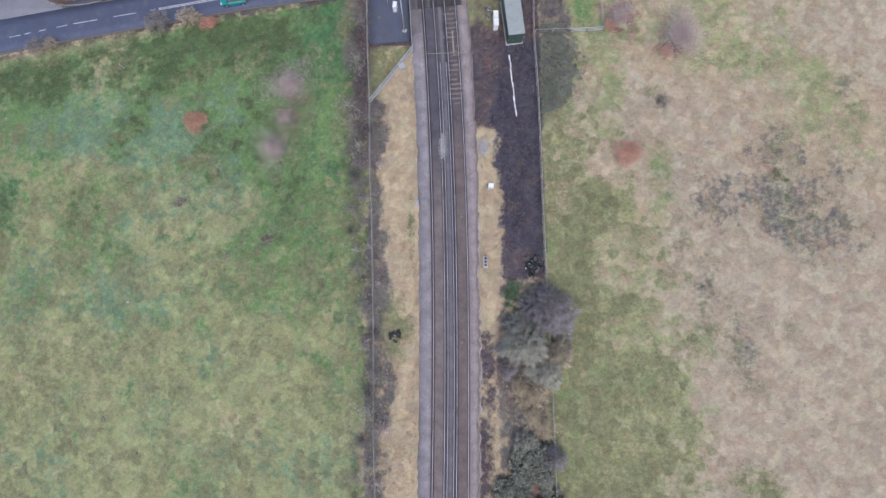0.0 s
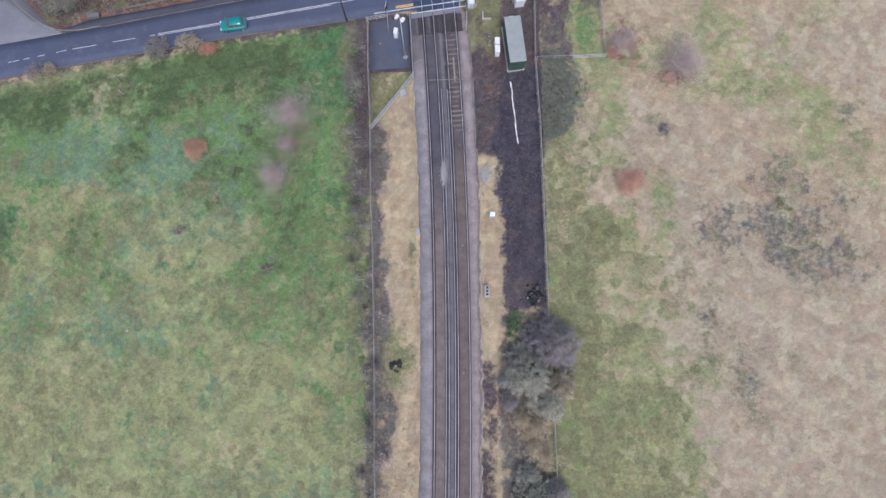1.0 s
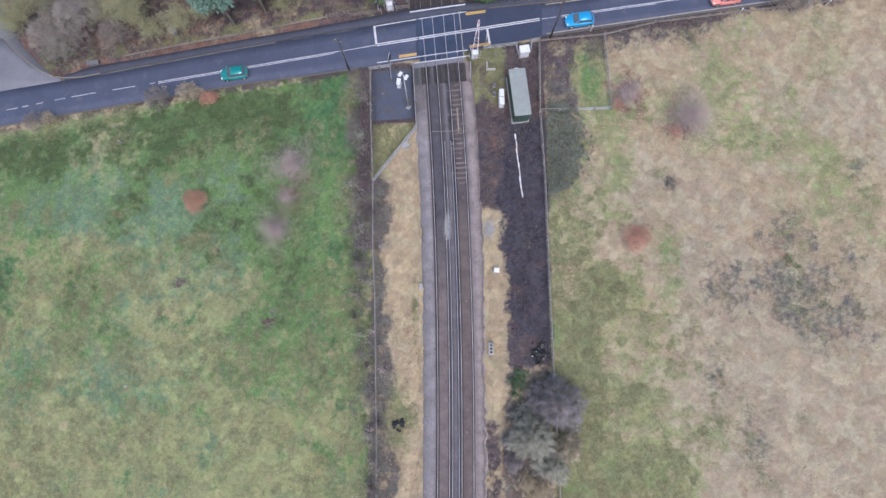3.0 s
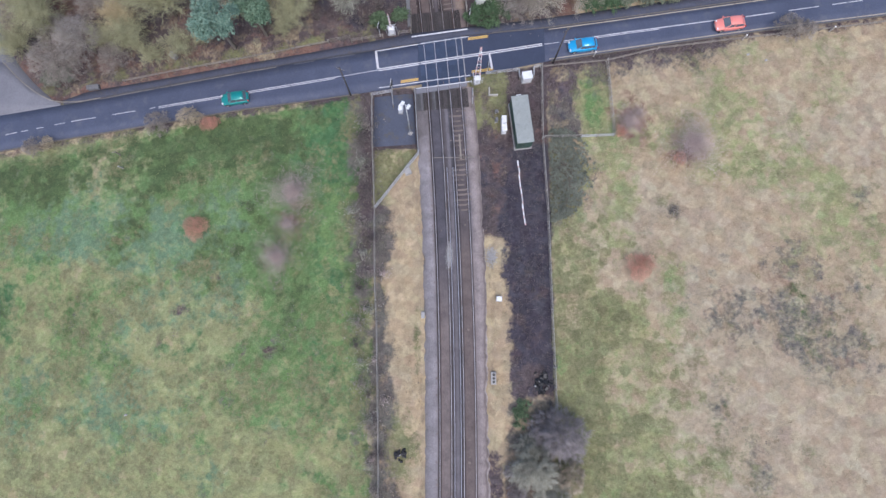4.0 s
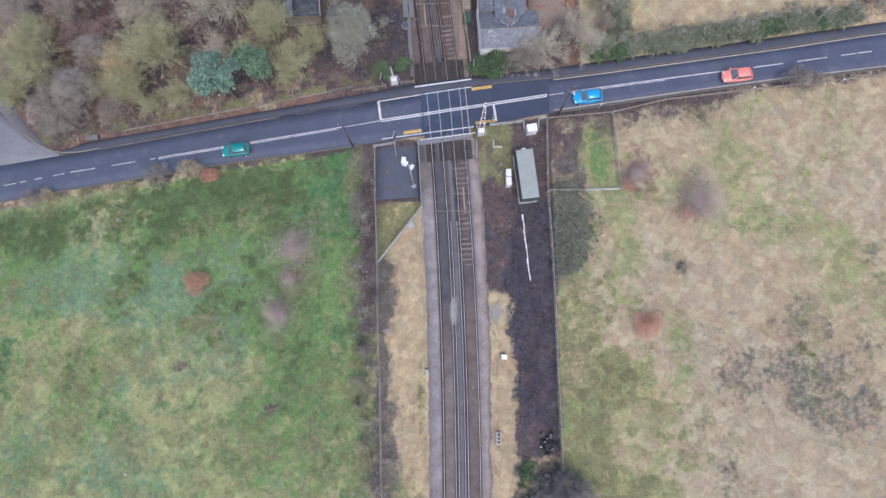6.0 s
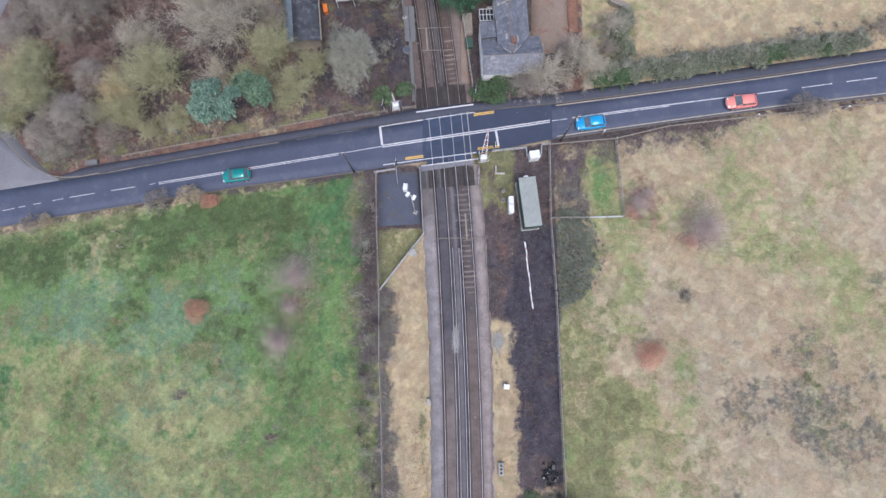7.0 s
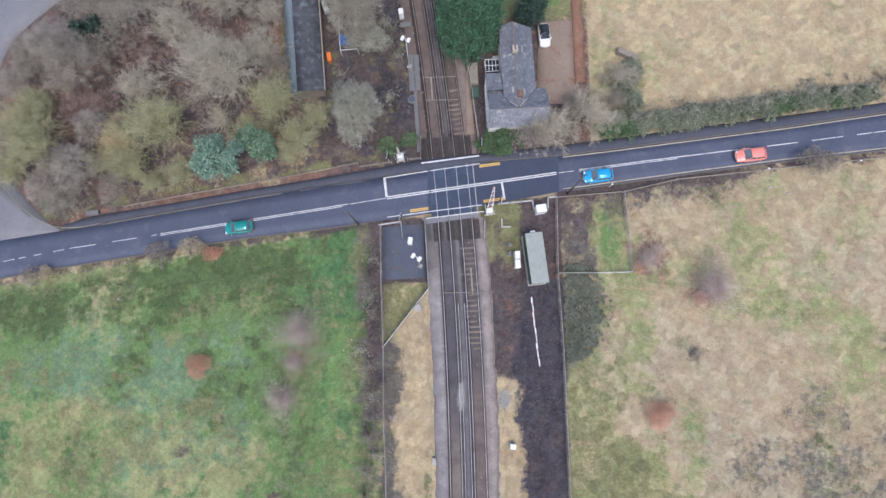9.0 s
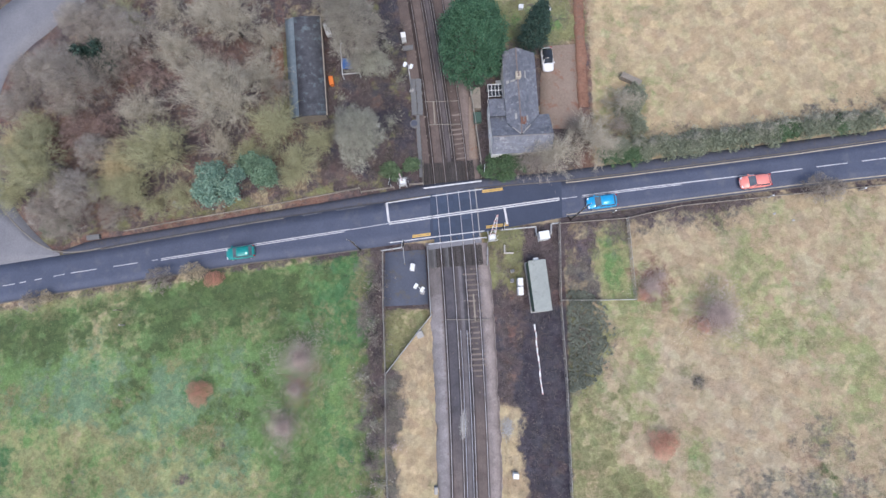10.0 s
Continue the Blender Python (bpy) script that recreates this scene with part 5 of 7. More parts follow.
def pole(x, y, high, lean, label):
    t = thing("telegraph_pole", x, y, lean, label, "telegraph pole", "telegraph poles")
    part("shaft", cyl(B(), (0, 0, -0.3), (0, 0, high), 0.12, 0.075, 10), M["pole"], t, soft=True)
    bm = B()
    box(bm, -0.6, 0.6, -0.04, 0.04, high - 0.55, high - 0.45, 0.01)
    part("cross_arm", bm, M["pole"], t)
    for k in (-0.5, -0.2, 0.2, 0.5):
        part("insulator", cyl(B(), (k, 0, high - 0.45), (k, 0, high - 0.32), 0.03, 0.02, 8), M["pot"], t)
    for k in range(6):
        part("step", cyl(B(), (-0.2 if k % 2 else 0.0, 0, 3 + k * 0.5), (0.0 if k % 2 else 0.2, 0, 3 + k * 0.5), 0.012, None, 5), M["galv"], t)


pole(15.3, 0.72, 9.0, 30, "dark wooden telegraph pole at the road edge")
pole(-13.1, -3.2, 8.3, -20, "dark wooden telegraph pole in the brambles")


def barrier(x, y, turn, label, wide, tip):
    """A half barrier, its striped boom raised; tip: where the boom ends, in the machine's own frame."""
    t = thing("barrier", x, y, turn, label, "barrier", "level crossing barriers")
    bm = B()
    box(bm, -0.45, 0.45, -0.40, 0.40, -0.1, 0.12, 0.02)
    part("plinth", bm, M["concrete"], t)
    bm = B()
    box(bm, -0.36, 0.36, -0.30, 0.30, 0.12, 1.25, 0.04)
    box(bm, -0.40, 0.40, -0.34, 0.34, 1.25, 1.32, 0.02)
    cab = part("machine", bm, M["white"], t, "white painted machine housing")
    bm = B()
    box(bm, -0.2, 0.2, 0.3, 0.315, 0.35, 1.1, 0.004)
    part("door", bm, M["galv"], cab)
    for s in (-1, 1):
        bm = B()
        box(bm, s * 0.47 - 0.03, s * 0.47 + 0.03, -0.55, 0.35, 0.95, 1.35, 0.01)
        box(bm, s * 0.47 - 0.05, s * 0.47 + 0.05, -0.85, -0.5, 0.8, 1.45, 0.02)
        part("counterweight", bm, M["galv"], t)
    n = 10
    for k in range(n):
        f0, f1 = k / n, (k + 1) / n
        p0, p1 = Vector((0, 0, 1.3)).lerp(Vector(tip), f0), Vector((0, 0, 1.3)).lerp(Vector(tip), f1)
        w0, w1 = wide * (1 - 0.85 * f0), wide * (1 - 0.85 * f1)
        bm = B()
        for s in (-1, 1):
            cyl(bm, p0 + Vector((s * w0, 0, 0)), p1 + Vector((s * w1, 0, 0)), 0.06, 0.055, 6)
        cyl(bm, p0 + Vector((-w0, 0, 0.05)), p1 + Vector((w1, 0, -0.05)), 0.025, None, 6)
        part("boom", bm, M["boom_red"] if k % 2 else M["white"], t, "faded red stripe" if k % 2 else "white stripe")
    for s in (-0.75, 0.75):
        bm = B()
        cyl(bm, (s, 0, -0.1), (s, 0, 1.3), 0.03, None, 6)
        part("guard_post", bm, M["galv"], t)
    for h in (0.6, 1.2):
        part("guard_rail", cyl(B(), (-0.75, 0.5, h), (0.75, 0.5, h), 0.025, None, 6), M["galv"], t)
    return t


barrier(4.7, -1.75, 188, "white level crossing barrier machine with raised striped boom", 0.40, (-0.5, -1.9, 6.0))
barrier(-7.35, 6.0, 8, "white northern level crossing barrier with raised slender boom", 0.10, (-0.15, 0.1, 4.6))


def signal(x, y, turn, label):
    """Road signal: post, black backboard and twin red lamps."""
    t = thing("crossing_signal", x, y, turn, label, "traffic signal", "level crossing signals")
    part("post", cyl(B(), (0, 0, -0.1), (0, 0, 2.4), 0.05, None, 8), M["galv"], t)
    bm = B()
    box(bm, -0.5, 0.5, -0.03, 0.03, 1.85, 2.75, 0.03)
    part("backboard", bm, M["black"], t)
    for a, b in ((-0.25, 2.5), (0.25, 2.5), (0.0, 2.1)):
        part("lamp", cyl(B(), (a, -0.03, b), (a, -0.2, b), 0.12, 0.13, 10), M["black"], t)
    bm = B()
    box(bm, -0.52, 0.52, -0.02, 0.02, 2.78, 2.88)
    part("board_edge", bm, M["white"], t)


signal(-7.15, -2.75, 80, "black backboard crossing signal on a grey post")
signal(6.15, -0.55, -95, "black backboard crossing signal beside the barrier")
signal(-9.0, 5.6, 80, "black backboard crossing signal at the wood edge")
signal(3.65, 7.2, -95, "black backboard crossing signal beside the hedge")


def cabinet(x, y, turn, w, d, h, label, mat="white", legs=False, name="equipment_cabinet", group="trackside cabinets"):
    t = thing(name, x, y, turn, label, "cabinet", group)
    bm = B()
    box(bm, -w / 2 - 0.06, w / 2 + 0.06, -d / 2 - 0.06, d / 2 + 0.06, -0.12, 0.08, 0.01)
    part("plinth", bm, M["concrete"], t)
    bm = B()
    box(bm, -w / 2, w / 2, -d / 2, d / 2, 0.08, h, 0.025)
    body = part("body", bm, M[mat], t)
    bm = B()
    box(bm, -w / 2 - 0.04, w / 2 + 0.04, -d / 2 - 0.04, d / 2 + 0.04, h, h + 0.06, 0.02)
    part("lid", bm, M[mat], t)
    for s in (-1, 1):
        bm = B()
        box(bm, min(0.01 * s, s * (w / 2 - 0.03)), max(0.01 * s, s * (w / 2 - 0.03)), -d / 2 - 0.018, -d / 2, 0.14, h - 0.05, 0.005)
        door = part("door", bm, M[mat], body)
    return t


cabinet(8.28, -7.75, 2, 0.58, 0.95, 1.35, "white metal location cabinet on a concrete plinth")
cabinet(8.3, -8.9, 2, 0.6, 1.0, 1.35, "white metal location cabinet in the brown litter")
cabinet(11.5, -1.6, 9, 1.3, 1.0, 1.5, "large white cabinet at the corner of the yard")
cabinet(-5.9, -5.7, -8, 0.5, 0.85, 1.2, "small white cabinet standing in the paved yard")
cabinet(-7.5, 27.2, 10, 0.6, 0.75, 1.4, "white location cabinet beyond the lamp post")
cabinet(7.35, -32.0, -5, 0.62, 0.55, 0.9, "small white trackside box in straw grass")
cabinet(-4.85, -14.6, 25, 0.8, 0.75, 0.7, "low pale box beside the slanting fence", "concrete")
lids = cabinet(6.55, -42.2, 0, 0.55, 1.5, 0.35, "low grey trackside box with three dark round lids", "concrete")
for k in (-0.45, 0.0, 0.45):
    part("round_lid", cyl(B(), (0, k, 0.41), (0, k, 0.47), 0.17, None, 10), M["black"], lids, "dark round lid")
cabinet(7.4, -6.2, 10, 0.36, 0.3, 0.5, "small grey junction box on the moss", "concrete_dull")
cabinet(-2.65, -34.1, 0, 0.35, 0.8, 0.3, "small pale cable box on the gravel edge", "concrete")
cabinet(7.35, -7.5, 0, 0.3, 0.4, 0.8, "slim grey cabinet beside the white ones", "concrete_dull")

# the equipment cabin
cabin = thing("equipment_cabin", 10.55, -8.3, 6.5 + 180, "dark green equipment cabin with a flat pale roof", "cabin")
bm = B()
box(bm, -1.2, 1.2, -3.36, 3.36, -0.4, 0.12, 0.02)
part("plinth", bm, M["concrete"], cabin)
bm = B()
box(bm, -1.04, 1.04, -3.2, 3.2, 0.12, 2.6, 0.02)
walls = part("wall", bm, M["cabin_wall"], cabin)
for k in range(-6, 7):
    for s in (-1, 1):
        bm = B()
        box(bm, s * 1.052 - 0.013, s * 1.052 + 0.013, k * 0.5 - 0.03, k * 0.5 + 0.03, 0.2, 2.55)
        part("rib", bm, M["cabin_wall"], walls)
bm = B()
box(bm, -1.13, 1.13, -3.29, 3.29, 2.6, 2.74, 0.03)
roof = part("roof", bm, M["cabin_roof"], cabin, "pale green-grey flat roof")
bm = B()
for k in (-1.15, 0.0, 1.15):
    box(bm, -1.1, 1.1, k - 0.02, k + 0.02, 2.74, 2.752)
part("roof_seam", bm, M["cabin_roof"], roof)
bm = B()
box(bm, -0.45, 0.45, 3.2, 3.24, 0.2, 2.2, 0.01)
door = part("door", bm, M["cabin_wall"], cabin, "dark green steel door")
part("handle", cyl(B(), (0.32, 3.26, 1.1), (0.32, 3.26, 1.3), 0.02, None, 6), M["galv"], door)
bm = B()
box(bm, 0.55, 0.95, -3.26, -3.2, 1.7, 2.1, 0.01)
part("vent", bm, M["galv"], cabin, "pale ventilation grille")
bm = B()
box(bm, -0.3, 0.3, -3.62, -3.2, 1.7, 2.3, 0.03)
part("air_conditioner", bm, M["white"], cabin, "white air conditioning unit")
step = thing("yard_kerb", 7.0, -3.3, 0, "low L-shaped concrete kerb on mossy ground", "kerb")
bm = B()
box(bm, -0.7, -0.5, -0.6, 0.6, -0.1, 0.4, 0.02)
part("upright", bm, M["post"], step)
bm = B()
box(bm, -0.5, 0.6, -0.6, -0.4, -0.1, 0.4, 0.02)
part("ledge", bm, M["post"], step)

# concrete cable trough beside the northern track, and a bare strip across from it
trough = thing("cable_trough", 0, 0, 0, "grey concrete cable trough covers beside the northern track", "cable trough", "", "structure")
trough.matrix_world = Matrix()
bm = B()
box(bm, -0.40, 0.40, -0.315, 0.315, -0.2, 0.06, 0.02)
cover_mesh = bpy.data.meshes.new("trough_cover")
bm.to_mesh(cover_mesh)
bm.free()
cover_mesh.materials.append(M["concrete_dull"])
rnd = random.Random(77)
for k in range(24):
    f = k / 23
    for side in (-0.41, 0.41) if f < 0.36 else (0.0,):
        o = new("trough_cover", cover_mesh)
        x = -5.75 + 0.85 * f + side + rnd.uniform(-0.04, 0.04)
        o.matrix_world = pose(x, 21.0 - 13.8 * f, gz(x) - 0.03 + rnd.uniform(-0.03, 0.02), rnd.uniform(-2, 2), rnd.uniform(-2, 2), -3.5 + rnd.uniform(-3, 3)) @ Matrix.Diagonal((0.94 if f < 0.36 else rnd.uniform(0.5, 0.75), 0.95, 1.0, 1.0))
        o.parent = trough
pad = thing("access_cover", -5.9, 14.6, 0, "round grey concrete access cover in scrub", "cover")
part("ring", cyl(B(), (0, 0, -0.2), (0, 0, 0.14), 0.62, 0.58, 18), M["concrete_dull"], pad)
part("lid", cyl(B(), (0, 0, 0.14), (0, 0, 0.19), 0.45, None, 18), M["yard"], pad, "dark metal lid")
slab = thing("concrete_slab", -6.9, 26.0, 8, "pale square concrete slab beside the northern track", "slab")
bm = B()
box(bm, -0.75, 0.75, -0.35, 0.35, -0.2, 0.09, 0.03)
part("block", bm, M["concrete_dull"], slab)
ribbon("cess_strip", [(1.75, 18.5), (1.70, 14), (1.75, 9.4)], [(2.35, 18.5), (2.65, 14), (2.95, 9.4)], -0.06, M["drive"], 3, "bare pinkish gravel strip beside the track", "gravel strip", thick=0.4)

# a spare boom on the burnt ground, cable runs and boards on the tracks
spare = thing("spare_boom", 10.15, -13.2, math.degrees(math.atan2(-8.85, 0.85)), "white spare barrier boom with faded red bands on burnt ground", "barrier boom")
for k in range(9):
    sway = Matrix.Translation((0, 0.05 * math.sin(k * 1.7), 0))
    bm = B()
    box(bm, k, k + 0.77, -0.10 + 0.03 * (k % 2), 0.10 - 0.02 * (k % 3), 0.05, 0.17, 0.02, sway)
    part("section", bm, M["white"], spare)
    bm = B()
    box(bm, k + 0.77, k + 0.995, -0.09, 0.08, 0.05, 0.165, 0.02, sway)
    part("band", bm, M["boom_red"], spare, "faded red band")
for y, x0, x1 in ((-12.6, -1.35, 4.3), (14.4, -3.9, 0.6), (17.8, -4.5, 0.3)):
    t = thing("cable_tray", (x0 + x1) / 2, y, 0, "pale cable duct laid across the rails", "cable duct", "cable ducts across the track")
    part("duct", cyl(B(), (-(x1 - x0) / 2, 0, 0.075 - SLOPE * (x1 - x0) / 2), ((x1 - x0) / 2, 0, 0.075 + SLOPE * (x1 - x0) / 2), 0.05, None, 6), M["kerb"], t)
for x, y, n in ((2.35, -11.0, 3.6), (-3.1, 16.2, 3.4)):
    t = thing("timber_board", x, y, 4, "pale timber board lying between the rails", "board", "boards between the rails")
    bm = B()
    box(bm, -0.10, 0.10, -n / 2, n / 2, -0.12, -0.03, 0.01)
    part("plank", bm, M["timber"], t)
puddle = thing("chalk_patch", 0.9, -26.0, 0, "pale spilt chalky patch between the tracks", "spilt chalk", "", "stuff")
rng = np.random.RandomState(3)
part("grain", mesh_of("grain", *cards(rng, np.column_stack([rng.normal(0, 0.2, 2400), rng.normal(0, 0.8, 2400), -0.10 + rng.rand(2400) * 0.05]), 0.055, 3.0), M["concrete"]), None, puddle)
puddle = thing("chalk_spill", 6.5, -26.6, 0, "pale bare chalky patch on the straw verge", "spilt chalk", "", "stuff")
part("grain", mesh_of("grain", *cards(rng, np.column_stack([rng.normal(0, 0.4, 1600), rng.normal(0.3, 0.6, 1600), 0.03 + rng.rand(1600) * 0.05]), 0.06, 3.0), M["concrete"]), None, puddle)


def rubble(x0, y0, size, bits, scraps, seed, label):
    """A low heap of charred pieces with a few pale scraps."""
    t = thing("rubble_pile", x0, y0, 0, label, "rubble", "", "stuff")
    rnd = random.Random(seed)
    bm = B()
    for k in range(bits):
        s = rnd.uniform(0.08, 0.3) * size
        x, y = rnd.gauss(0, 0.6) * size, rnd.gauss(0, 0.55) * size
        box(bm, -s, s, -s * 0.7, s * 0.7, 0, s, 0.02, pose(x, y, max(0, 0.22 - 0.15 * math.hypot(x, y)), rnd.uniform(-30, 30), rnd.uniform(-30, 30), rnd.uniform(0, 180)))
    part("debris", bm, M["black"], t)
    bm = B()
    for k in range(scraps):
        s = rnd.uniform(0.05, 0.11)
        box(bm, -s, s, -s, s, 0.25, 0.25 + s, 0.01, pose(rnd.gauss(0, 0.6), rnd.gauss(0, 0.6), 0.1, 0, rnd.uniform(-20, 20), rnd.uniform(0, 90)))
    part("scraps", bm, M["concrete"], t, "pale scraps")


rubble(12.9, -42.6, 1.0, 46, 4, 8, "dark charred debris with pale scraps by the fence")
rubble(-5.4, -51.9, 0.75, 34, 1, 9, "small dark charred heap on the straw verge")
for x, y, label in ((-42.4, -47.4, "small pale stone lying in the grass"), (41.6, 1.2, "pale litter scrap on the roadside grass"), (43.9, 0.3, "pale litter scrap in dead grass")):
    t = thing("pale_scrap", x, y, 20, label, "litter", "pale scraps in the fields")
    bm = B()
    box(bm, -0.2, 0.2, -0.13, 0.13, 0.0, 0.16, 0.05)
    part("scrap", bm, M["concrete"], t)


# ---- cars ----
def car(x, y, turn, paint, label, long=4.0, wide=1.72, high=1.47, roof=None):
    """A hatchback: lofted body, glasshouse, roof, lamps, mirrors and wheels. Its nose points along +x."""
    t = thing("car", x, y, turn, label, "car", "cars on the road")
    h, hw = long / 2, wide / 2
    stations = [(-h, 0.70, 0.45, 0.66), (-h + 0.06, 0.86, 0.30, 0.86), (-h + 0.35, 0.96, 0.22, 0.98), (-h + 0.9, 1.0, 0.20, 0.96), (0, 1.0, 0.20, 0.93), (h - 1.15, 0.99, 0.20, 0.92), (h - 0.7, 0.97, 0.20, 0.86), (h - 0.25, 0.90, 0.24, 0.74), (h - 0.05, 0.76, 0.34, 0.62), (h, 0.60, 0.42, 0.55)]

    def loft(rows):
        verts, faces, k = [], [], len(rows[0])
        for r in rows:
            verts += r
        for i in range(len(rows) - 1):
            faces += [(i * k + j, (i + 1) * k + j, (i + 1) * k + (j + 1) % k, i * k + (j + 1) % k) for j in range(k)]
        bm = B()
        vs = [bm.verts.new(v) for v in verts]
        for f in faces:
            bm.faces.new([vs[q] for q in f])
        bm.faces.new(vs[:k])
        bm.faces.new(vs[-k:][::-1])
        bmesh.ops.recalc_face_normals(bm, faces=bm.faces)
        return bm

    rows = []
    for sx, w, lo, top in stations:
        w *= hw
        rows.append([(sx, -w * 0.9, lo), (sx, w * 0.9, lo), (sx, w, lo + 0.1), (sx, w, (lo + top) / 2), (sx, w * 0.96, top - 0.07), (sx, w * 0.84, top), (sx, 0, top + 0.03), (sx, -w * 0.84, top), (sx, -w * 0.96, top - 0.07), (sx, -w, (lo + top) / 2), (sx, -w, lo + 0.1)])
    body = part("body", loft(rows), paint, t, soft=True)
    glass = []
    for sx, w, top in ((-h + 0.28, 0.80, 0.99), (-h + 0.62, 0.76, high - 0.12), (-h + 1.0, 0.74, high - 0.05), (0.0, 0.74, high - 0.03), (0.35, 0.73, high - 0.08), (h - 1.02, 0.80, 0.95)):
        w *= hw
        glass.append([(sx, -hw * 0.86, 0.90), (sx, hw * 0.86, 0.90), (sx, w, top), (sx, 0, top + 0.02), (sx, -w, top)])
    # without a dark roof the panes take the glass coloured with reflected sky
    part("window_glass", loft(glass), M["glass" if roof else "car_glass"], t, "dark tinted windows" if roof else "windows coloured grey like reflected sky", soft=False)
    top = []
    for sx, w, z in ((-h + 0.58, 0.72, high - 0.12), (-h + 0.75, 0.755, high - 0.06), (-h + 1.2, 0.77, high - 0.02), (0.0, 0.76, high), (0.32, 0.73, high - 0.05)):
        w *= hw
        top.append([(sx, -w, z - 0.06), (sx, w, z - 0.06), (sx, w * 0.92, z + 0.01), (sx, 0, z + 0.03), (sx, -w * 0.92, z + 0.01)])
    part("roof", loft(top), roof or paint, t, soft=True)
    for s in (-1, 1):
        for x0, x1 in ((0.33, h - 1.0), (-0.32, -0.30), (-h + 0.6, -h + 0.28)):
            part("pillar", cyl(B(), (x0, s * hw * 0.745, high - 0.07), (x1, s * hw * 0.85, 0.93), 0.045, 0.05, 6), paint, t)
        bm = B()
        box(bm, h - 1.12, h - 0.92, s * (hw + 0.02) - 0.09, s * (hw + 0.02) + 0.09, 0.92, 1.06, 0.03)
        part("wing_mirror", bm, paint, t)
        bm = B()
        box(bm, h - 0.34, h - 0.08, s * hw * 0.66 - 0.15, s * hw * 0.66 + 0.15, 0.60, 0.735, 0.03, pose(0, 0, 0, 0, 0, 0))
        part("headlight", bm, M["lamp_clear"], t, "clear headlight")
        bm = B()
        box(bm, -h - 0.01, -h + 0.16, s * hw * 0.78 - 0.09, s * hw * 0.78 + 0.09, 0.68, 0.92, 0.02)
        part("tail_light", bm, M["lamp_red"], t, "red tail light")
        for wx in (-h + 0.72, h - 0.78):
            tyre = part("wheel", cyl(B(), (wx, s * (hw - 0.2), 0.31), (wx, s * (hw + 0.005), 0.31), 0.31, 0.31, 18), M["rubber_tyre"], t, "black rubber tyre")
            part("rim", cyl(B(), (wx, s * (hw - 0.02), 0.31), (wx, s * (hw + 0.015), 0.31), 0.2, 0.18, 12), M["rim"], tyre, "silver alloy rim")
    bm = B()
    box(bm, h - 0.02, h + 0.02, -0.26, 0.26, 0.36, 0.47, 0.005)
    part("number_plate", bm, M["white"], t, "plain white plate")
    bm = B()
    box(bm, -h - 0.015, -h + 0.01, -0.26, 0.26, 0.5, 0.61, 0.005)
    part("number_plate", bm, M["yellow_line"], t, "plain yellow plate")
    return t


car(-29.6, -3.55, 188, M["car_teal"], "teal green hatchback driving west on the wet road", 3.9)
car(19.3, 2.95, 187, M["car_blue"], "bright blue hatchback approaching the level crossing", 4.0)
car(39.2, 5.45, 186.5, M["car_red"], "bright red hatchback following on the eastern road", 4.0)
tagged(car(12.65, 23.3, -85, M["car_white"], "white car with dark glass parked on the drive", 3.45, 1.6, 1.45, M["glass"]), group="parked cars")

# ---- buildings across the road ----
def slate_material():
    """Weathered slates: broad stains over small differences from slate to slate."""
    m = surface("grey_slates_in_courses", (0.095, 0.103, 0.128), (0.212, 0.222, 0.258), 1.6, 0.55, 0.55, bump=0.2, stain=(0.29, 0.295, 0.31))
    t = m.node_tree
    shader = t.nodes["Principled BSDF"]
    old = shader.inputs["Base Color"].links[0].from_socket
    geo = t.nodes.new("ShaderNodeNewGeometry")
    span = t.nodes.new("ShaderNodeMapRange")
    span.inputs[3].default_value, span.inputs[4].default_value = 0.87, 1.13
    t.links.new(geo.outputs["Random Per Island"], span.inputs[0])
    hue = t.nodes.new("ShaderNodeHueSaturation")
    t.links.new(span.outputs[0], hue.inputs["Value"])
    t.links.new(old, hue.inputs["Color"])
    t.links.new(hue.outputs[0], shader.inputs["Base Color"])
    return m


SLATE = slate_material()


def slope(parent, a, b, c, d):
    """A roof slope with eaves a-b and ridge d-c (corners in order): a boarded deck with lapped slates on it."""
    a, b, c, d = (Vector(p) for p in (a, b, c, d))
    n = (b - a).cross(d - a).normalized()
    if n.z < 0:
        a, b, c, d, n = b, a, d, c, -n
    deck = [p - n * h for h in (0.02, 0.12) for p in (a, b, c, d)]
    roof = part("roof", mesh_of("roof", deck, [(0, 1, 2, 3), (7, 6, 5, 4), (0, 4, 5, 1), (1, 5, 6, 2), (2, 6, 7, 3), (3, 7, 4, 0)], M["felt"]), None, parent, "grey slate roof slope")
    along_eave = (b - a).normalized()
    rows = max(4, int((d - a - along_eave * (d - a).dot(along_eave)).length / 0.24))
    rnd = random.Random(int(a.x * 10 + a.y * 7 + d.x * 3))
    verts, faces = [], []
    for r in range(rows):
        lo0, lo1 = a.lerp(d, r / rows), b.lerp(c, r / rows)
        hi0 = a.lerp(d, min(1.0, (r + 1.2) / rows))
        up = (hi0 - lo0) - along_eave * (hi0 - lo0).dot(along_eave)
        wide, x = (lo1 - lo0).length, -0.16 * (r % 2)
        while x < wide - 0.02:
            x0, x1 = max(0.0, x) + 0.005, min(wide, x + 0.32) - 0.005
            if x1 - x0 > 0.04:
                lift, k = rnd.uniform(0.016, 0.03), len(verts)
                p, q = lo0 + along_eave * x0, lo0 + along_eave * x1
                verts += [p + n * lift, q + n * lift, q + up + n * 0.004, p + up + n * 0.004]
                faces.append((k, k + 1, k + 2, k + 3))
            x += 0.32
    tagged(part("slating", mesh_of("slating", verts, faces, SLATE), None, roof), "", "", "", "stuff")
    return roof


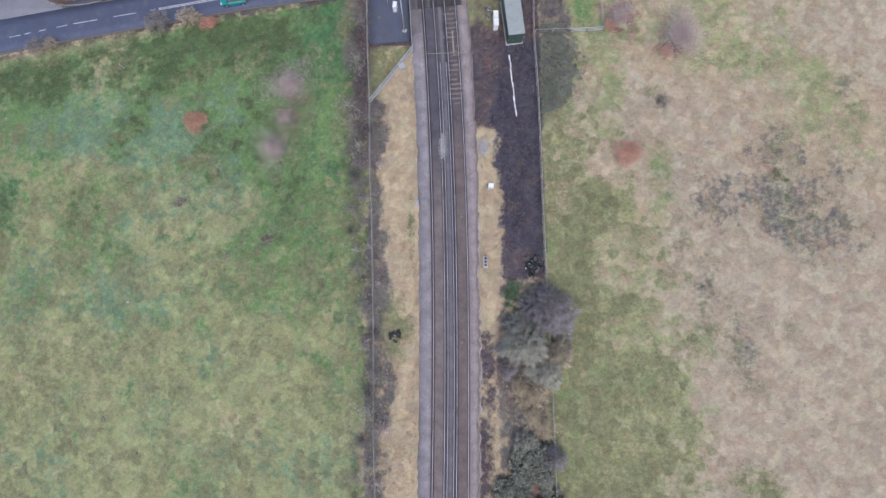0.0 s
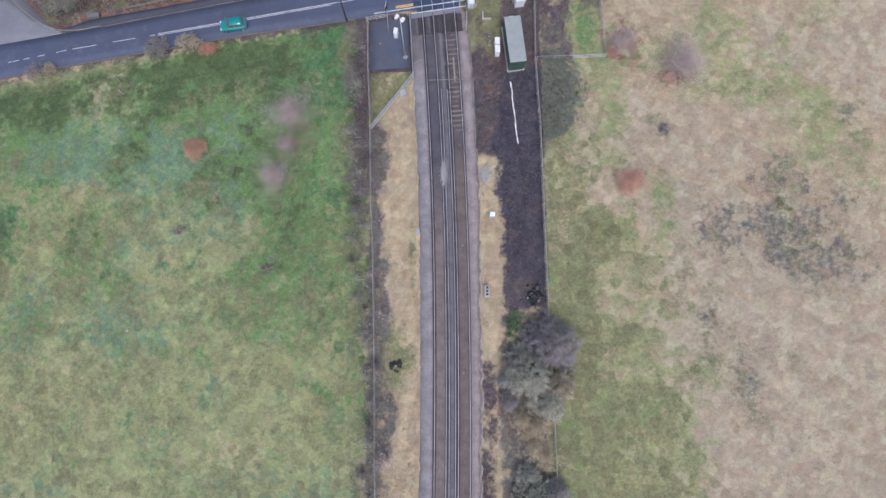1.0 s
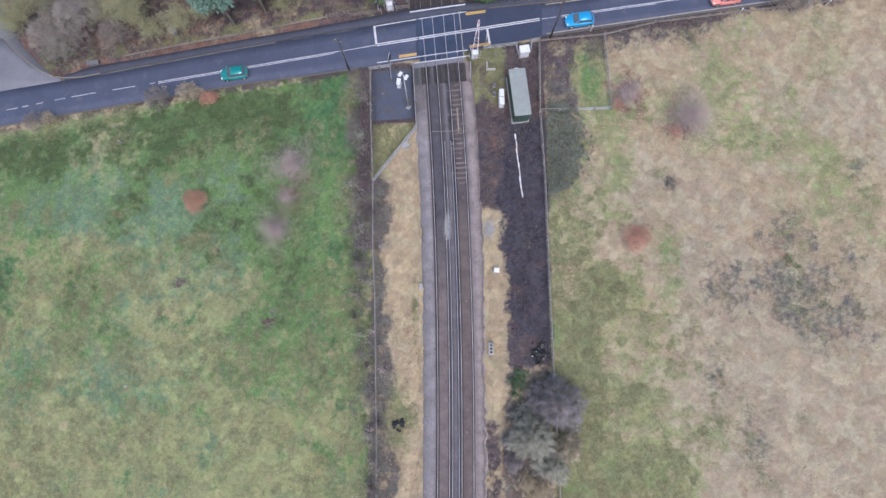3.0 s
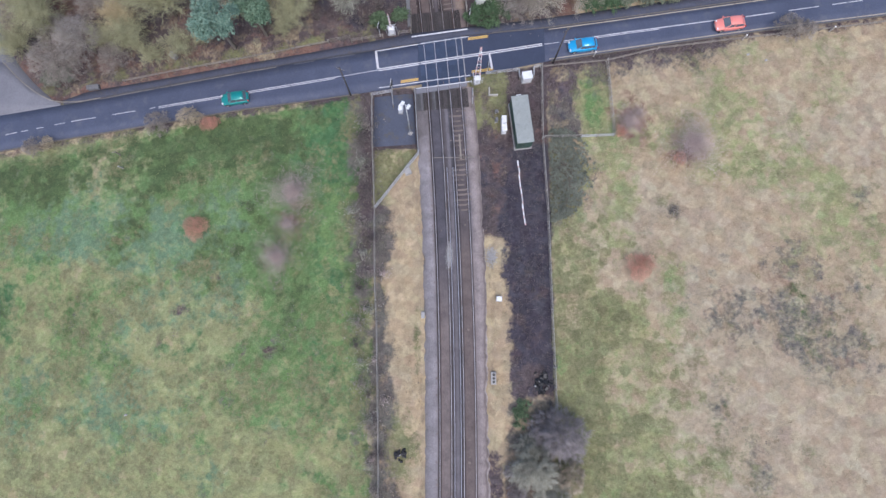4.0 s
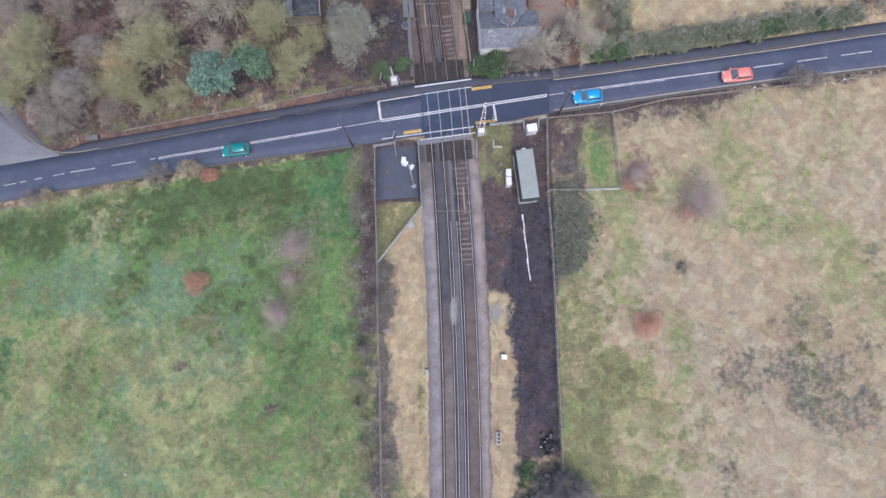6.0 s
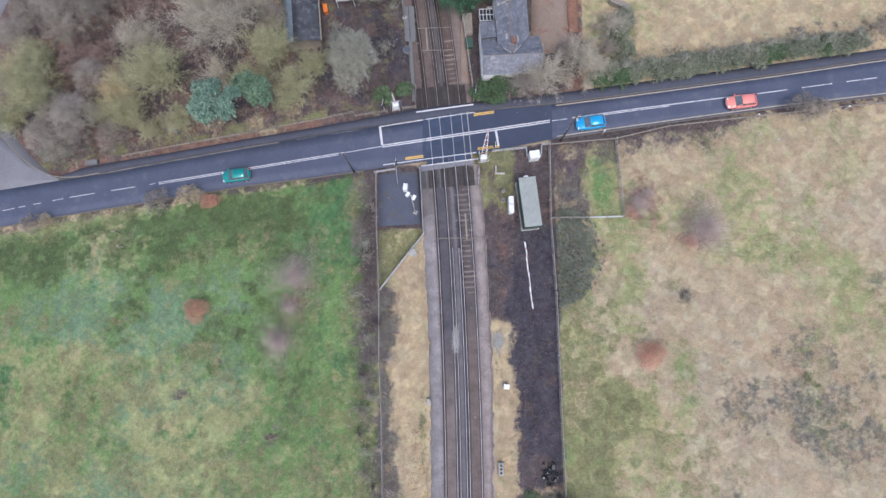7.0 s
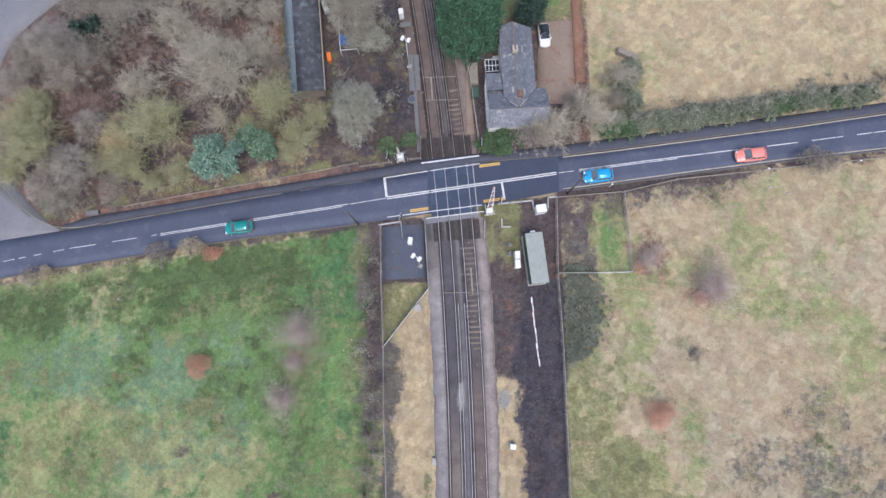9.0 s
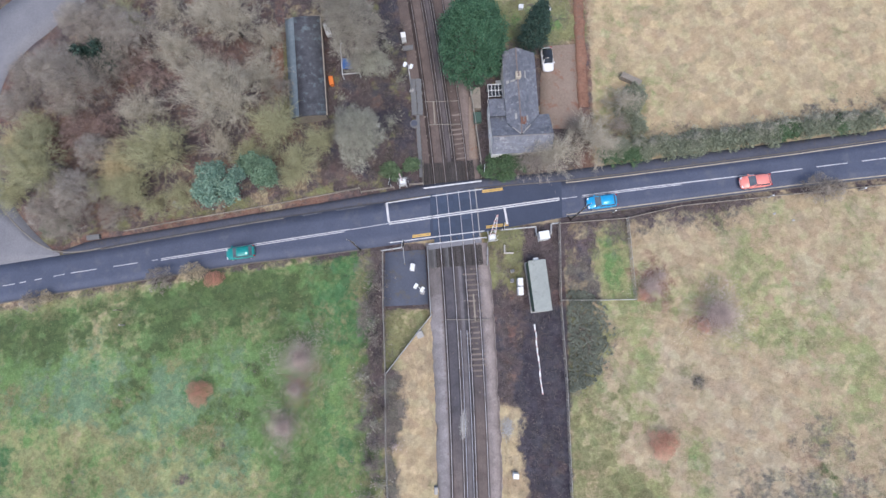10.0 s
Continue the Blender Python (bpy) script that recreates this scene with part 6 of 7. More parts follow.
def ridge_row(parent, p, q, material, label=""):
    p, q = Vector(p), Vector(q)
    n = max(1, int((q - p).length / 0.45))
    for k in range(n):
        part("ridge_tile", cyl(B(), p.lerp(q, k / n), p.lerp(q, (k + 0.97) / n), 0.10, 0.095, 8), material, parent)


def window(parent, m, wide, high):
    """A window with frame, panes and sill; m places it with its outside along -y."""
    bm = B()
    for x0, x1, z0, z1 in ((-wide / 2, wide / 2, 0, 0.07), (-wide / 2, wide / 2, high - 0.07, high), (-wide / 2, -wide / 2 + 0.07, 0.07, high - 0.07), (wide / 2 - 0.07, wide / 2, 0.07, high - 0.07), (-0.03, 0.03, 0.07, high - 0.07)):
        box(bm, x0, x1, -0.05, 0.03, z0, z1)
    w = part("window", bm, M["white"], parent, "white framed window")
    w.matrix_parent_inverse = Matrix()
    w.matrix_basis = m
    for s in (-1, 1):
        bm = B()
        box(bm, min(s * 0.03, s * (wide / 2 - 0.07)), max(s * 0.03, s * (wide / 2 - 0.07)), -0.02, 0.0, 0.07, high - 0.07)
        part("pane", bm, M["glass"], w)
    bm = B()
    box(bm, -wide / 2 - 0.06, wide / 2 + 0.06, -0.14, 0.0, -0.07, 0.0, 0.01)
    part("sill", bm, M["concrete"], w)


def chimney(parent, x, y, z0, z1, pots, stack, label):
    bm = B()
    box(bm, x - 0.30, x + 0.30, y - 0.36, y + 0.36, z0, z1, 0.01)
    box(bm, x - 0.35, x + 0.35, y - 0.41, y + 0.41, z1, z1 + 0.10, 0.01)
    c = part("chimney", bm, M[stack], parent, label)
    for k in range(pots):
        yy = y + (k - (pots - 1) / 2) * 0.36
        part("chimney_pot", cyl(B(), (x, yy, z1 + 0.12), (x, yy, z1 + 0.5), 0.12, 0.10, 10), M["ridge"], c)


house = thing("house", 4.55, 8.9, 3.0, "white rendered crossing cottage with grey slate roofs", "house")
# walls of the front range with its gables, the low side block and the rear wing
bm = B()
box(bm, 0.1, 7.85, 0.2, 4.85, -0.5, 3.42)
for x in (0.1, 7.75):
    vs = [bm.verts.new(p) for xx in (x, x + 0.1) for p in ((xx, 0.2, 3.42), (xx, 4.85, 3.42), (xx, 1.7, 5.08))]
    for f in ((0, 1, 2), (5, 4, 3), (0, 3, 4, 1), (1, 4, 5, 2), (2, 5, 3, 0)):
        bm.faces.new([vs[k] for k in f])
bmesh.ops.recalc_face_normals(bm, faces=bm.faces)
part("wall", bm, M["render"], house)
bm = B()
box(bm, 0.1, 2.29, 4.86, 7.45, -0.5, 3.3)
part("wall", bm, M["render"], house)
bm = B()
box(bm, 2.3, 6.35, 4.86, 13.6, -0.5, 3.42)
box(bm, 2.3, 2.5, 4.86, 13.4, 3.42, 4.1)
vs = [bm.verts.new(p) for yy in (13.5, 13.6) for p in ((2.3, yy, 3.42), (6.35, yy, 3.42), (3.84, yy, 5.05))]
for f in ((0, 1, 2), (5, 4, 3), (0, 3, 4, 1), (1, 4, 5, 2), (2, 5, 3, 0)):
    bm.faces.new([vs[k] for k in f])
bmesh.ops.recalc_face_normals(bm, faces=bm.faces)
part("wall", bm, M["render"], house)
slope(house, (0.06, -0.05, 3.45), (7.95, -0.05, 3.45), (7.95, 1.7, 5.2), (0.06, 1.7, 5.2))
slope(house, (7.95, 5.1, 3.4), (0.06, 5.1, 3.4), (0.06, 1.7, 5.2), (7.95, 1.7, 5.2))
slope(house, (2.15, 13.75, 4.15), (2.15, 3.75, 4.15), (3.84, 1.75, 5.22), (3.84, 13.75, 5.22))
slope(house, (6.57, 4.95, 3.5), (6.57, 13.75, 3.5), (3.84, 13.75, 5.22), (3.84, 1.75, 5.22))
slope(house, (2.3, 7.6, 3.35), (0.06, 7.6, 3.35), (0.06, 4.95, 3.95), (2.3, 4.95, 3.95))
ridge_row(house, (0.06, 1.7, 5.24), (7.95, 1.7, 5.24), M["ridge_grey"])
ridge_row(house, (3.84, 2.0, 5.26), (3.84, 13.75, 5.26), M["ridge"])
for p, q in (((3.76, 1.95, 5.2), (2.8, 3.05, 4.62)), ((3.92, 1.95, 5.2), (5.2, 3.35, 4.5))):
    part("valley_lead", mesh_of("valley_lead", *prisms([(*p, *q, 0.09, 0.07)], 6), M["concrete"]), None, house, "pale lead valley lining")
chimney(house, 4.1, 3.6, 3.9, 5.65, 2, "brick", "sooty red brown brick chimney stack")
chimney(house, 3.85, 9.7, 4.6, 5.8, 2, "pale_brick", "cream painted chimney stack")
for x, y, z, w, d in ((3.2, 9.25, 4.92, 0.32, 0.14), (2.6, 9.3, 4.5, 0.2, 0.2), (4.9, 10.2, 4.66, 0.1, 0.5), (3.3, 4.4, 4.98, 0.14, 0.4), (4.75, 4.2, 4.78, 0.12, 0.35)):
    bm = B()
    box(bm, -w, w, -d, d, 0.0, 0.05, 0.01, Matrix.Translation((x, y, z)) @ pose(0, 0, 0, 0, -32 if x < 3.84 else 32, 0))
    part("lead_flashing", bm, M["concrete"], house, "pale lead flashing")
for y in (1.3, 3.4):
    window(house, pose(0.09, y, 0.9, 0, 0, -90), 0.9, 1.2)
window(house, pose(0.09, 6.1, 0.9, 0, 0, -90), 1.0, 1.1)
for x in (1.6, 4.2, 6.6):
    window(house, pose(x, 0.19, 0.9), 1.1, 1.2)
window(house, pose(6.36, 9.5, 0.9, 0, 0, 90), 1.1, 1.2)
bm = B()
box(bm, 7.85, 7.9, 1.8, 2.7, 0.0, 2.0, 0.01)
part("door", bm, M["timber"], house, "weathered timber door")
part("aerial", mesh_of("aerial", *prisms([(4.3, 2.4, 4.8, 4.3, 2.4, 6.6, 0.02, 0.02), (4.0, 1.6, 6.4, 4.6, 3.2, 6.4, 0.012, 0.012), (3.9, 1.9, 6.4, 4.4, 1.7, 6.4, 0.008, 0.008), (4.0, 2.4, 6.4, 4.6, 2.2, 6.4, 0.008, 0.008), (4.2, 2.9, 6.4, 4.8, 2.7, 6.4, 0.008, 0.008)], 4), M["galv"]), None, house, "thin metal television aerial")

lean = thing("greenhouse", 5.25, 18.3, 3.0, "small white-framed lean-to greenhouse", "greenhouse")
bm = B()
for k in range(5):
    x = -0.95 + k * 0.475
    box(bm, x - 0.03, x + 0.03, -0.85, 0.85, 2.0, 2.06)
for y in (-0.85, 0.0, 0.85):
    box(bm, -0.98, 0.98, y - 0.03, y + 0.03, 2.06, 2.12)
for x in (-0.95, 0.95):
    for y in (-0.85, 0.85):
        box(bm, x - 0.03, x + 0.03, y - 0.03, y + 0.03, -0.2, 2.0)
part("frame", bm, M["white"], lean, "white timber frame")
for k in range(4):
    bm = B()
    box(bm, -0.92 + k * 0.475, -0.51 + k * 0.475, -0.82, 0.82, 1.96, 1.975)
    part("pane", bm, M["glass"], lean)

# long shed with a blue-grey roof
shed = thing("shed", -21.1, 22.4, 5.5, "long low shed with a weathered blue-grey roof", "shed")
bm = B()
box(bm, -2.3, 2.3, -7.2, 7.2, -0.4, 2.2)
part("wall", bm, M["timber"], shed)
n = 48
ys = np.linspace(-7.4, 7.4, 2 * n + 1)
verts, faces = [], []
for x, z in ((-2.55, 2.12), (-1.2, 2.62), (0.4, 2.72), (2.5, 2.35)):
    for k, y in enumerate(ys):
        verts.append((x, y, z + (0.03 if k % 2 else 0.0)))
w = len(ys)
for r in range(3):
    faces += [(r * w + k, (r + 1) * w + k, (r + 1) * w + k + 1, r * w + k + 1) for k in range(w - 1)]
for name, material, cut, label in (("roof", "felt", slice(w - 1, None), "dark stained corrugated roof sheet"), ("roof_edge", "felt_pale", slice(0, w - 1), "pale blue western roof slope")):
    roof = part(name, mesh_of(name, verts, faces[cut], M[material]), None, shed, label)
    roof.modifiers.new("thick", "SOLIDIFY").thickness = 0.03
bm = B()
box(bm, 2.5, 2.68, -7.4, 7.4, 2.2, 2.42, 0.02)
part("gutter", bm, M["timber"], shed, "pale weathered gutter board")
bm = B()
box(bm, -2.55, 2.6, 7.38, 7.5, 2.2, 2.5, 0.02)
part("bargeboard", bm, M["timber"], shed, "pale weathered bargeboard")

# garden things behind the shed
ribbon("red_path", [(-26.9, 18.5), (-27.0, 23.5), (-26.7, 27.5)], [(-25.0, 18.5), (-24.9, 23.5), (-25.3, 27.5)], 0.12, M["red_earth"], 3, "red-brown chipped path beside the shed", "path", thick=0.3)
ribbon("drive", [(11.6, 13.6), (11.7, 20), (12.2, 25.6)], [(17.6, 13.2), (16.9, 20), (16.7, 25.8)], 0.02, M["drive"], 4, "bare earthy gravel drive beside the house", "drive", thick=0.3)
bank_edge = random.Random(61)
bank_rows = [(y, 16.8 - 0.008 * (y - 17) + bank_edge.uniform(-0.12, 0.12), 18.2 - 0.012 * (y - 17) + bank_edge.uniform(-0.12, 0.12)) for y in np.arange(16.4, 44.5, 0.7)]
ribbon("hedge_bank", [(a, y) for y, a, b in bank_rows], [(b, y) for y, a, b in bank_rows], 0.16, M["red_earth"], 3, "red-brown leaf strip between drive and field", "bank", thick=0.4)
swing = thing("swing_set", -15.5, 22.9, 5, "white tubular frame with a blue sheet", "garden frame")
part("frame", mesh_of("frame", *prisms([(-0.6, -1.4, 0, -0.6, -1.4, 1.6, 0.05, 0.05), (-0.6, 3.8, 0, -0.6, 3.8, 1.6, 0.05, 0.05), (-0.6, -1.4, 1.6, -0.6, 3.8, 1.6, 0.06, 0.06), (-0.6, -1.4, 1.6, 1.8, -1.4, 1.6, 0.06, 0.06), (1.8, -1.4, 0, 1.8, -1.4, 1.6, 0.05, 0.05)], 6), M["white"]), None, swing, "white tubular frame")
bm = B()
bmesh.ops.create_grid(bm, x_segments=8, y_segments=8, size=0.8)
for v in bm.verts:
    v.co.z = 0.9 + 0.12 * math.sin(v.co.x * 4) * math.cos(v.co.y * 3)
    v.co.y += 0.5
part("sheet", bm, M["blue"], swing, "crumpled blue sheet", soft=True)
bin_ = thing("orange_bin", -17.75, 21.0, 10, "bright orange plastic box beside the shed", "box")
bm = B()
box(bm, -0.28, 0.28, -0.6, 0.6, 0, 0.8, 0.05)
part("body", bm, M["orange"], bin_)
bm = B()
box(bm, -0.31, 0.31, -0.63, 0.63, 0.8, 0.88, 0.03)
part("lid", bm, M["orange"], bin_)
for x, y, turn, sx, sy, sz, mat, name, label in ((-18.6, 28.9, 20, 0.35, 0.9, 0.7, "white", "garden_box", "white plastic garden box by the shed"), (-26.1, 28.6, 0, 0.2, 0.2, 0.4, "white", "garden_box", "small white box beside the path"), (-11.0, 14.4, 0, 0.2, 0.2, 0.4, "white", "garden_box", "small white box in brown scrub"), (2.75, 17.8, 3, 0.55, 1.5, 0.9, "timber", "log_store", "pale timber log store beside the track"), (2.9, 15.1, 3, 0.5, 0.7, 0.7, "cabin_wall", "water_butt", "green plastic water butt by the track"), (23.9, 20.1, -27, 1.4, 0.36, 0.8, "timber", "animal_shelter", "weathered grey timber shelter in the field corner"), (5.9, 20.0, 10, 0.4, 0.35, 0.7, "galv", "garden_box", "pale metal box beside the greenhouse"), (9.2, 31.5, 0, 0.3, 0.3, 0.5, "white", "garden_box", "white box on the lawn"), (13.0, 31.0, 0, 0.3, 0.3, 0.5, "white", "garden_box", "white box on the lawn edge"), (-51, -1.2, 8, 0.85, 0.30, 0.5, "concrete_dull", "grit_bin", "pale grey roadside box at the wood corner"), (-39.2, 3.3, -28, 0.5, 0.34, 0.7, "concrete", "roadside_box", "small pale grey box at the wood edge")):
    t = thing(name, x, y, turn, label, name.replace("_", " "))
    bm = B()
    box(bm, -sx, sx, -sy, sy, -0.1, sz, 0.04)
    part("body", bm, M[mat], t)
    bm = B()
    box(bm, -sx - 0.04, sx + 0.04, -sy - 0.04, sy + 0.04, sz, sz + 0.06, 0.02)
    part("lid", bm, M[mat], t)
for x, y, label in ((-45.6, -13.4, "slender grey marker post in the field"), (20.9, 1.6, "white marker post at the road edge"), (41.0, 3.4, "white marker post at the roadside"), (52.5, 4.2, "white marker post at the eastern roadside")):
    t = thing("marker_post", x, y, 0, label, "post")
    bm = B()
    box(bm, -0.08, 0.08, -0.08, 0.08, -0.2, 1.2, 0.02)
    part("shaft", bm, M["post"], t)
    bm = B()
    box(bm, -0.10, 0.10, -0.10, 0.10, 1.2, 1.27, 0.02)
    part("cap", bm, M["post" if "grey" in label else "white"], t)


# ---- trees and shrubs ----
def grow(seed, high, spread, limbs=7, twigs=1.0, start=0.22, upright=0.5):
    """Rods of a bare tree: trunk and limbs, and the fine twigs of its crown."""
    rnd = random.Random(seed)
    wood, fine, tips = [], [], []
    thick = {1: 0.0074 * high, 2: 0.0029 * high, 3: 0.0014 * high + 0.0025, 4: 0.0014 * high + 0.0025}
    shoots = {1: 3, 2: 3, 3: 3}

    def shoot(p, d, length, level):
        steps, r = {1: 3, 2: 3, 3: 2, 4: 1}[level], thick[level]
        for k in range(steps):
            d = (d + Vector((rnd.gauss(0, 0.15), rnd.gauss(0, 0.15), rnd.gauss(0.03 * level, 0.10)))).normalized()
            q = p + d * length / steps
            r1 = r * (0.75 if level < 3 else 0.6)
            (wood if level < 2 else fine if level < 4 else tips).append((*p, *q, r, r1))
            p, r = q, r1
            if level < 4:
                for j in range(max(1, round(shoots[level] * twigs))):
                    a = rnd.uniform(0, 2 * math.pi)
                    side = d.cross(Vector((math.cos(a), math.sin(a), rnd.uniform(-0.3, 0.6)))).normalized()
                    e = (d * rnd.uniform(0.6, 1.1) + side * rnd.uniform(0.5, 0.95) + Vector((0, 0, 0.2 * upright))).normalized()
                    shoot(p.lerp(p - d * length / steps, rnd.random() * 0.6), e, length * rnd.uniform(0.48, 0.72), level + 1)

    trunk = Vector((rnd.gauss(0, 0.02 * high), rnd.gauss(0, 0.02 * high), high * start))
    wood.append((0, 0, -0.2, *trunk, 0.024 * high + 0.02, 0.018 * high + 0.015))
    for k in range(limbs):
        a = 2 * math.pi * (k + rnd.uniform(-0.3, 0.3)) / limbs
        out = (0.25 + 0.75 * ((k * 0.618) % 1.0)) * spread
        up = high * (1 - start) * (0.95 - 0.55 * out / spread)
        d = Vector((math.cos(a) * out, math.sin(a) * out, up))
        shoot(trunk * rnd.uniform(0.85, 1.0), d.normalized(), d.length * 0.66, 1)
    return wood, fine, tips


def bare_tree(seed, high, spread, twig, label, limbs=7, twigs=1.0, start=0.22, name="bare_tree", group="bare winter trees", category="tree"):
    t = new(name)
    tagged(t, label, category, group)
    wood, fine, tips = grow(seed, high, spread, limbs, twigs, start)
    va, fa = prisms(fine, 3)
    vb, fb = spikes(tips)
    part("trunk", mesh_of("trunk", *prisms(wood, 5), M["bark" if high > 5 else twig], soft=True), None, t)
    part("crown", mesh_of("crown", np.concatenate([va, vb]), (fa, fb + len(va)), M[twig]), None, t)
    return t


def haze_bush(seed, wide, high, count, twig, label, name, group, category="bush", thin=0.007, deep=1.0, low=0.1, twigs=(0.07, 0.14), full=False, single=0.3, radial=1.0):
    """A soft leafless bush: a few bowed stems inside a cloud of fine twigs that thins towards its edge."""
    rng = np.random.RandomState(seed)
    t = new(name)
    tagged(t, label, category, group)
    a = rng.uniform(0, 2 * np.pi, count)
    q = np.minimum(np.abs(rng.normal(0, 0.52, count)), 1.25) * (1 + 0.22 * np.sin(3 * a + seed) + 0.14 * np.sin(7 * a + 2 * seed))
    if full:
        q = np.sqrt(rng.rand(count)) * 0.92 * (1 + 0.16 * np.sin(3 * a + seed) + 0.10 * np.sin(8 * a + 2 * seed)) + rng.normal(0, 0.09, count)
    z = high * (low + (1 - low) * np.sqrt(np.clip(1 - (q / 1.5) ** 2, 0.05, 1)) * rng.uniform(0.35, 1.0, count) ** 0.6)
    tufts = max(12, count // 24)
    pick = rng.randint(0, tufts, count)
    loose = rng.rand(count) < single
    pick[loose] = np.flatnonzero(loose) % count
    a, q, z = a[pick], q[pick], z[pick]
    x, y = np.cos(a) * q * wide, np.sin(a) * q * wide * deep
    length = (twigs[0] + twigs[1] * rng.rand(count)) * wide
    way = np.column_stack([np.cos(a) * (0.3 + q) * radial, np.sin(a) * (0.3 + q) * radial, np.full(count, 0.6)]) + rng.normal(0, 0.55, (count, 3))
    way /= np.linalg.norm(way, axis=1, keepdims=True)
    root = np.column_stack([x, y, z]) + rng.normal(0, 0.045 * wide, (count, 3))
    tip = root + way * length[:, None]
    root[:, 2] = np.maximum(root[:, 2], 0.02)
    rods = np.column_stack([root, tip, np.full(count, thin * 1.3), np.full(count, thin * 0.4)])
    part("crown", mesh_of("crown", *spikes(rods), M[twig]), None, t)
    stems = []
    for k in range(16):
        b, r = rng.uniform(0, 2 * np.pi), rng.uniform(0.25, 0.85)
        mid = (math.cos(b) * r * wide * 0.4, math.sin(b) * r * wide * 0.4 * deep, high * 0.42)
        end = (math.cos(b + 0.2) * r * wide, math.sin(b + 0.2) * r * wide * deep, high * (0.95 - 0.4 * r))
        thick = 0.004 * high + 0.006
        stems += [(0, 0, -0.15, *mid, thick, thick * 0.7), (*mid, *end, thick * 0.7, thick * 0.25)]
    part("stem", mesh_of("stem", *prisms(stems, 4), M[twig], soft=True), None, t)
    return t


def stand(t, x, y, turn=0.0, size=1.0, tall=None, copy=True):
    m = pose(x, y, gz(x), 0, 0, turn) @ Matrix.Diagonal((size, size, tall or size, 1))
    if copy:
        return copy_thing(t, m)
    t.matrix_basis = m
    return t


def plant(templates, places, seed):
    """Stands the templates round the places (x, y, size); each template itself stands at its first place."""
    rnd = random.Random(seed)
    used = set()
    for n, (x, y, size) in enumerate(places):
        k = n % len(templates)
        stand(templates[k], x, y, rnd.uniform(0, 360), size, size * rnd.uniform(0.88, 1.08), k in used)
        used.add(k)


grey = [bare_tree(s, 11.0, 6.0, "twig_grey", "large leafless grey-twigged tree in the winter wood", 11) for s in (1, 2, 3)]
olive = [bare_tree(s, 9.0, 5.0, "twig_olive", "mossy olive-twigged bare tree at the wood edge", 11) for s in (4, 5, 6)]
brown = [haze_bush(s, 3.6, 6.5, 6200, "twig_brown" if s == 7 else "twig_haze", "soft purple-brown leafless tree in the wood", "bare_tree", "bare winter trees", "tree", 0.0115, twigs=(0.10, 0.16), full=True) for s in (7, 8)]
plant(grey, [(-31.3, 16.6, 1.12), (-43.8, 16.6, 0.66), (-39.2, 25.0, 0.74), (-31.4, 28.6, 0.85), (-32.9, 11.4, 0.74), (-26.4, 26.6, 0.66), (-27.2, 21.2, 0.6), (-41.4, 31.5, 0.7), (-36.0, 30.4, 0.66), (-35.4, 20.6, 0.6), (-55.6, 17.2, 0.5), (-42.6, 12.2, 0.5)], 1)
plant(olive, [(-24.1, 12.6, 1.0), (-21.4, 8.2, 0.85), (-39.4, 9.8, 1.18), (-44.0, 4.8, 0.8), (-37.4, 3.8, 0.7), (-57.4, 8.2, 1.05), (-48.4, 5.2, 0.6), (-58.4, 13.9, 0.8), (-28.2, 9.6, 0.55), (-41.4, 2.6, 0.5), (-34.6, 5.8, 0.55), (-61.5, 4.4, 0.62), (-18.6, 11.4, 0.6), (-22.8, 6.4, 0.45), (-48.0, 31.0, 0.6)], 2)
plant(brown, [(-52.6, 19.2, 1.15), (-46.4, 27.4, 1.0), (-49.6, 22.8, 0.8), (-51.2, 4.2, 0.9), (-53.4, 1.0, 0.7), (-57.0, 2.2, 0.65), (-49.6, 28.4, 0.9), (-55.5, 6.2, 0.7), (-46.8, 2.0, 0.5), (-56.4, 22.6, 0.95), (-59.8, 21.4, 0.8), (-54.5, 30.0, 0.8), (-63.2, 9.5, 0.6), (-62.6, 17.4, 0.7), (-24.6, 18.6, 0.5), (-50.2, 10.4, 0.7)], 3)
plum = [haze_bush(s, 2.4, 2.6, 3400, "twig_plum", "reddish purple-brown leafless undergrowth in the wood", "undergrowth", "undergrowth in the wood", thin=0.010, full=True) for s in (77, 78)]
plant(plum, [(-46.0, 23.4, 1.1), (-43.4, 21.2, 0.9), (-53.0, 13.9, 1.1), (-49.6, 14.6, 1.0), (-36.6, 14.6, 0.8), (-26.2, 16.9, 0.8), (-36.2, 25.6, 0.9), (-28.6, 12.2, 0.7), (-59.4, 25.6, 0.9), (-47.8, 11.4, 0.7), (-33.4, 23.4, 0.8)], 20)
tan = bare_tree(9, 6.5, 3.4, "twig_tan", "yellowish tan leafless tree at the wood edge", 12)
stand(tan, -46.2, 8.0, 40, 1.0, 1.0, False)
stand(tan, -62.0, 12.0, 160, 0.8)
mossy = [haze_bush(s, 2.9, 6.0, 16000, "twig_moss" if s == 70 else "twig_scrub", "dense grey-green lichened tree beside the northern track", "bare_tree", "bare winter trees", "tree", 0.0115, 1.5, 0.25, (0.10, 0.14), True) for s in (70, 71)]
for t, x, y, turn, s, again in ((mossy[0], -13.2, 11.4, 6, 1.0, 0), (mossy[1], -14.2, 26.6, 20, 1.2, 0), (mossy[0], -11.9, 22.4, 80, 0.7, 1), (mossy[1], -16.8, 31.5, 40, 0.9, 1)):
    stand(t, x, y, turn, s, s, bool(again))
thorn_rng = random.Random(91)
thorn = [haze_bush(s, 1.5, 1.5, 1500, {72: "stem_dark", 73: "stem_dark", 74: "twig_moss"}[s], "dark tangled leafless scrub beside the northern track", "thorn_bush", "scrub beside the northern track", thin=0.010) for s in (72, 73, 74)]
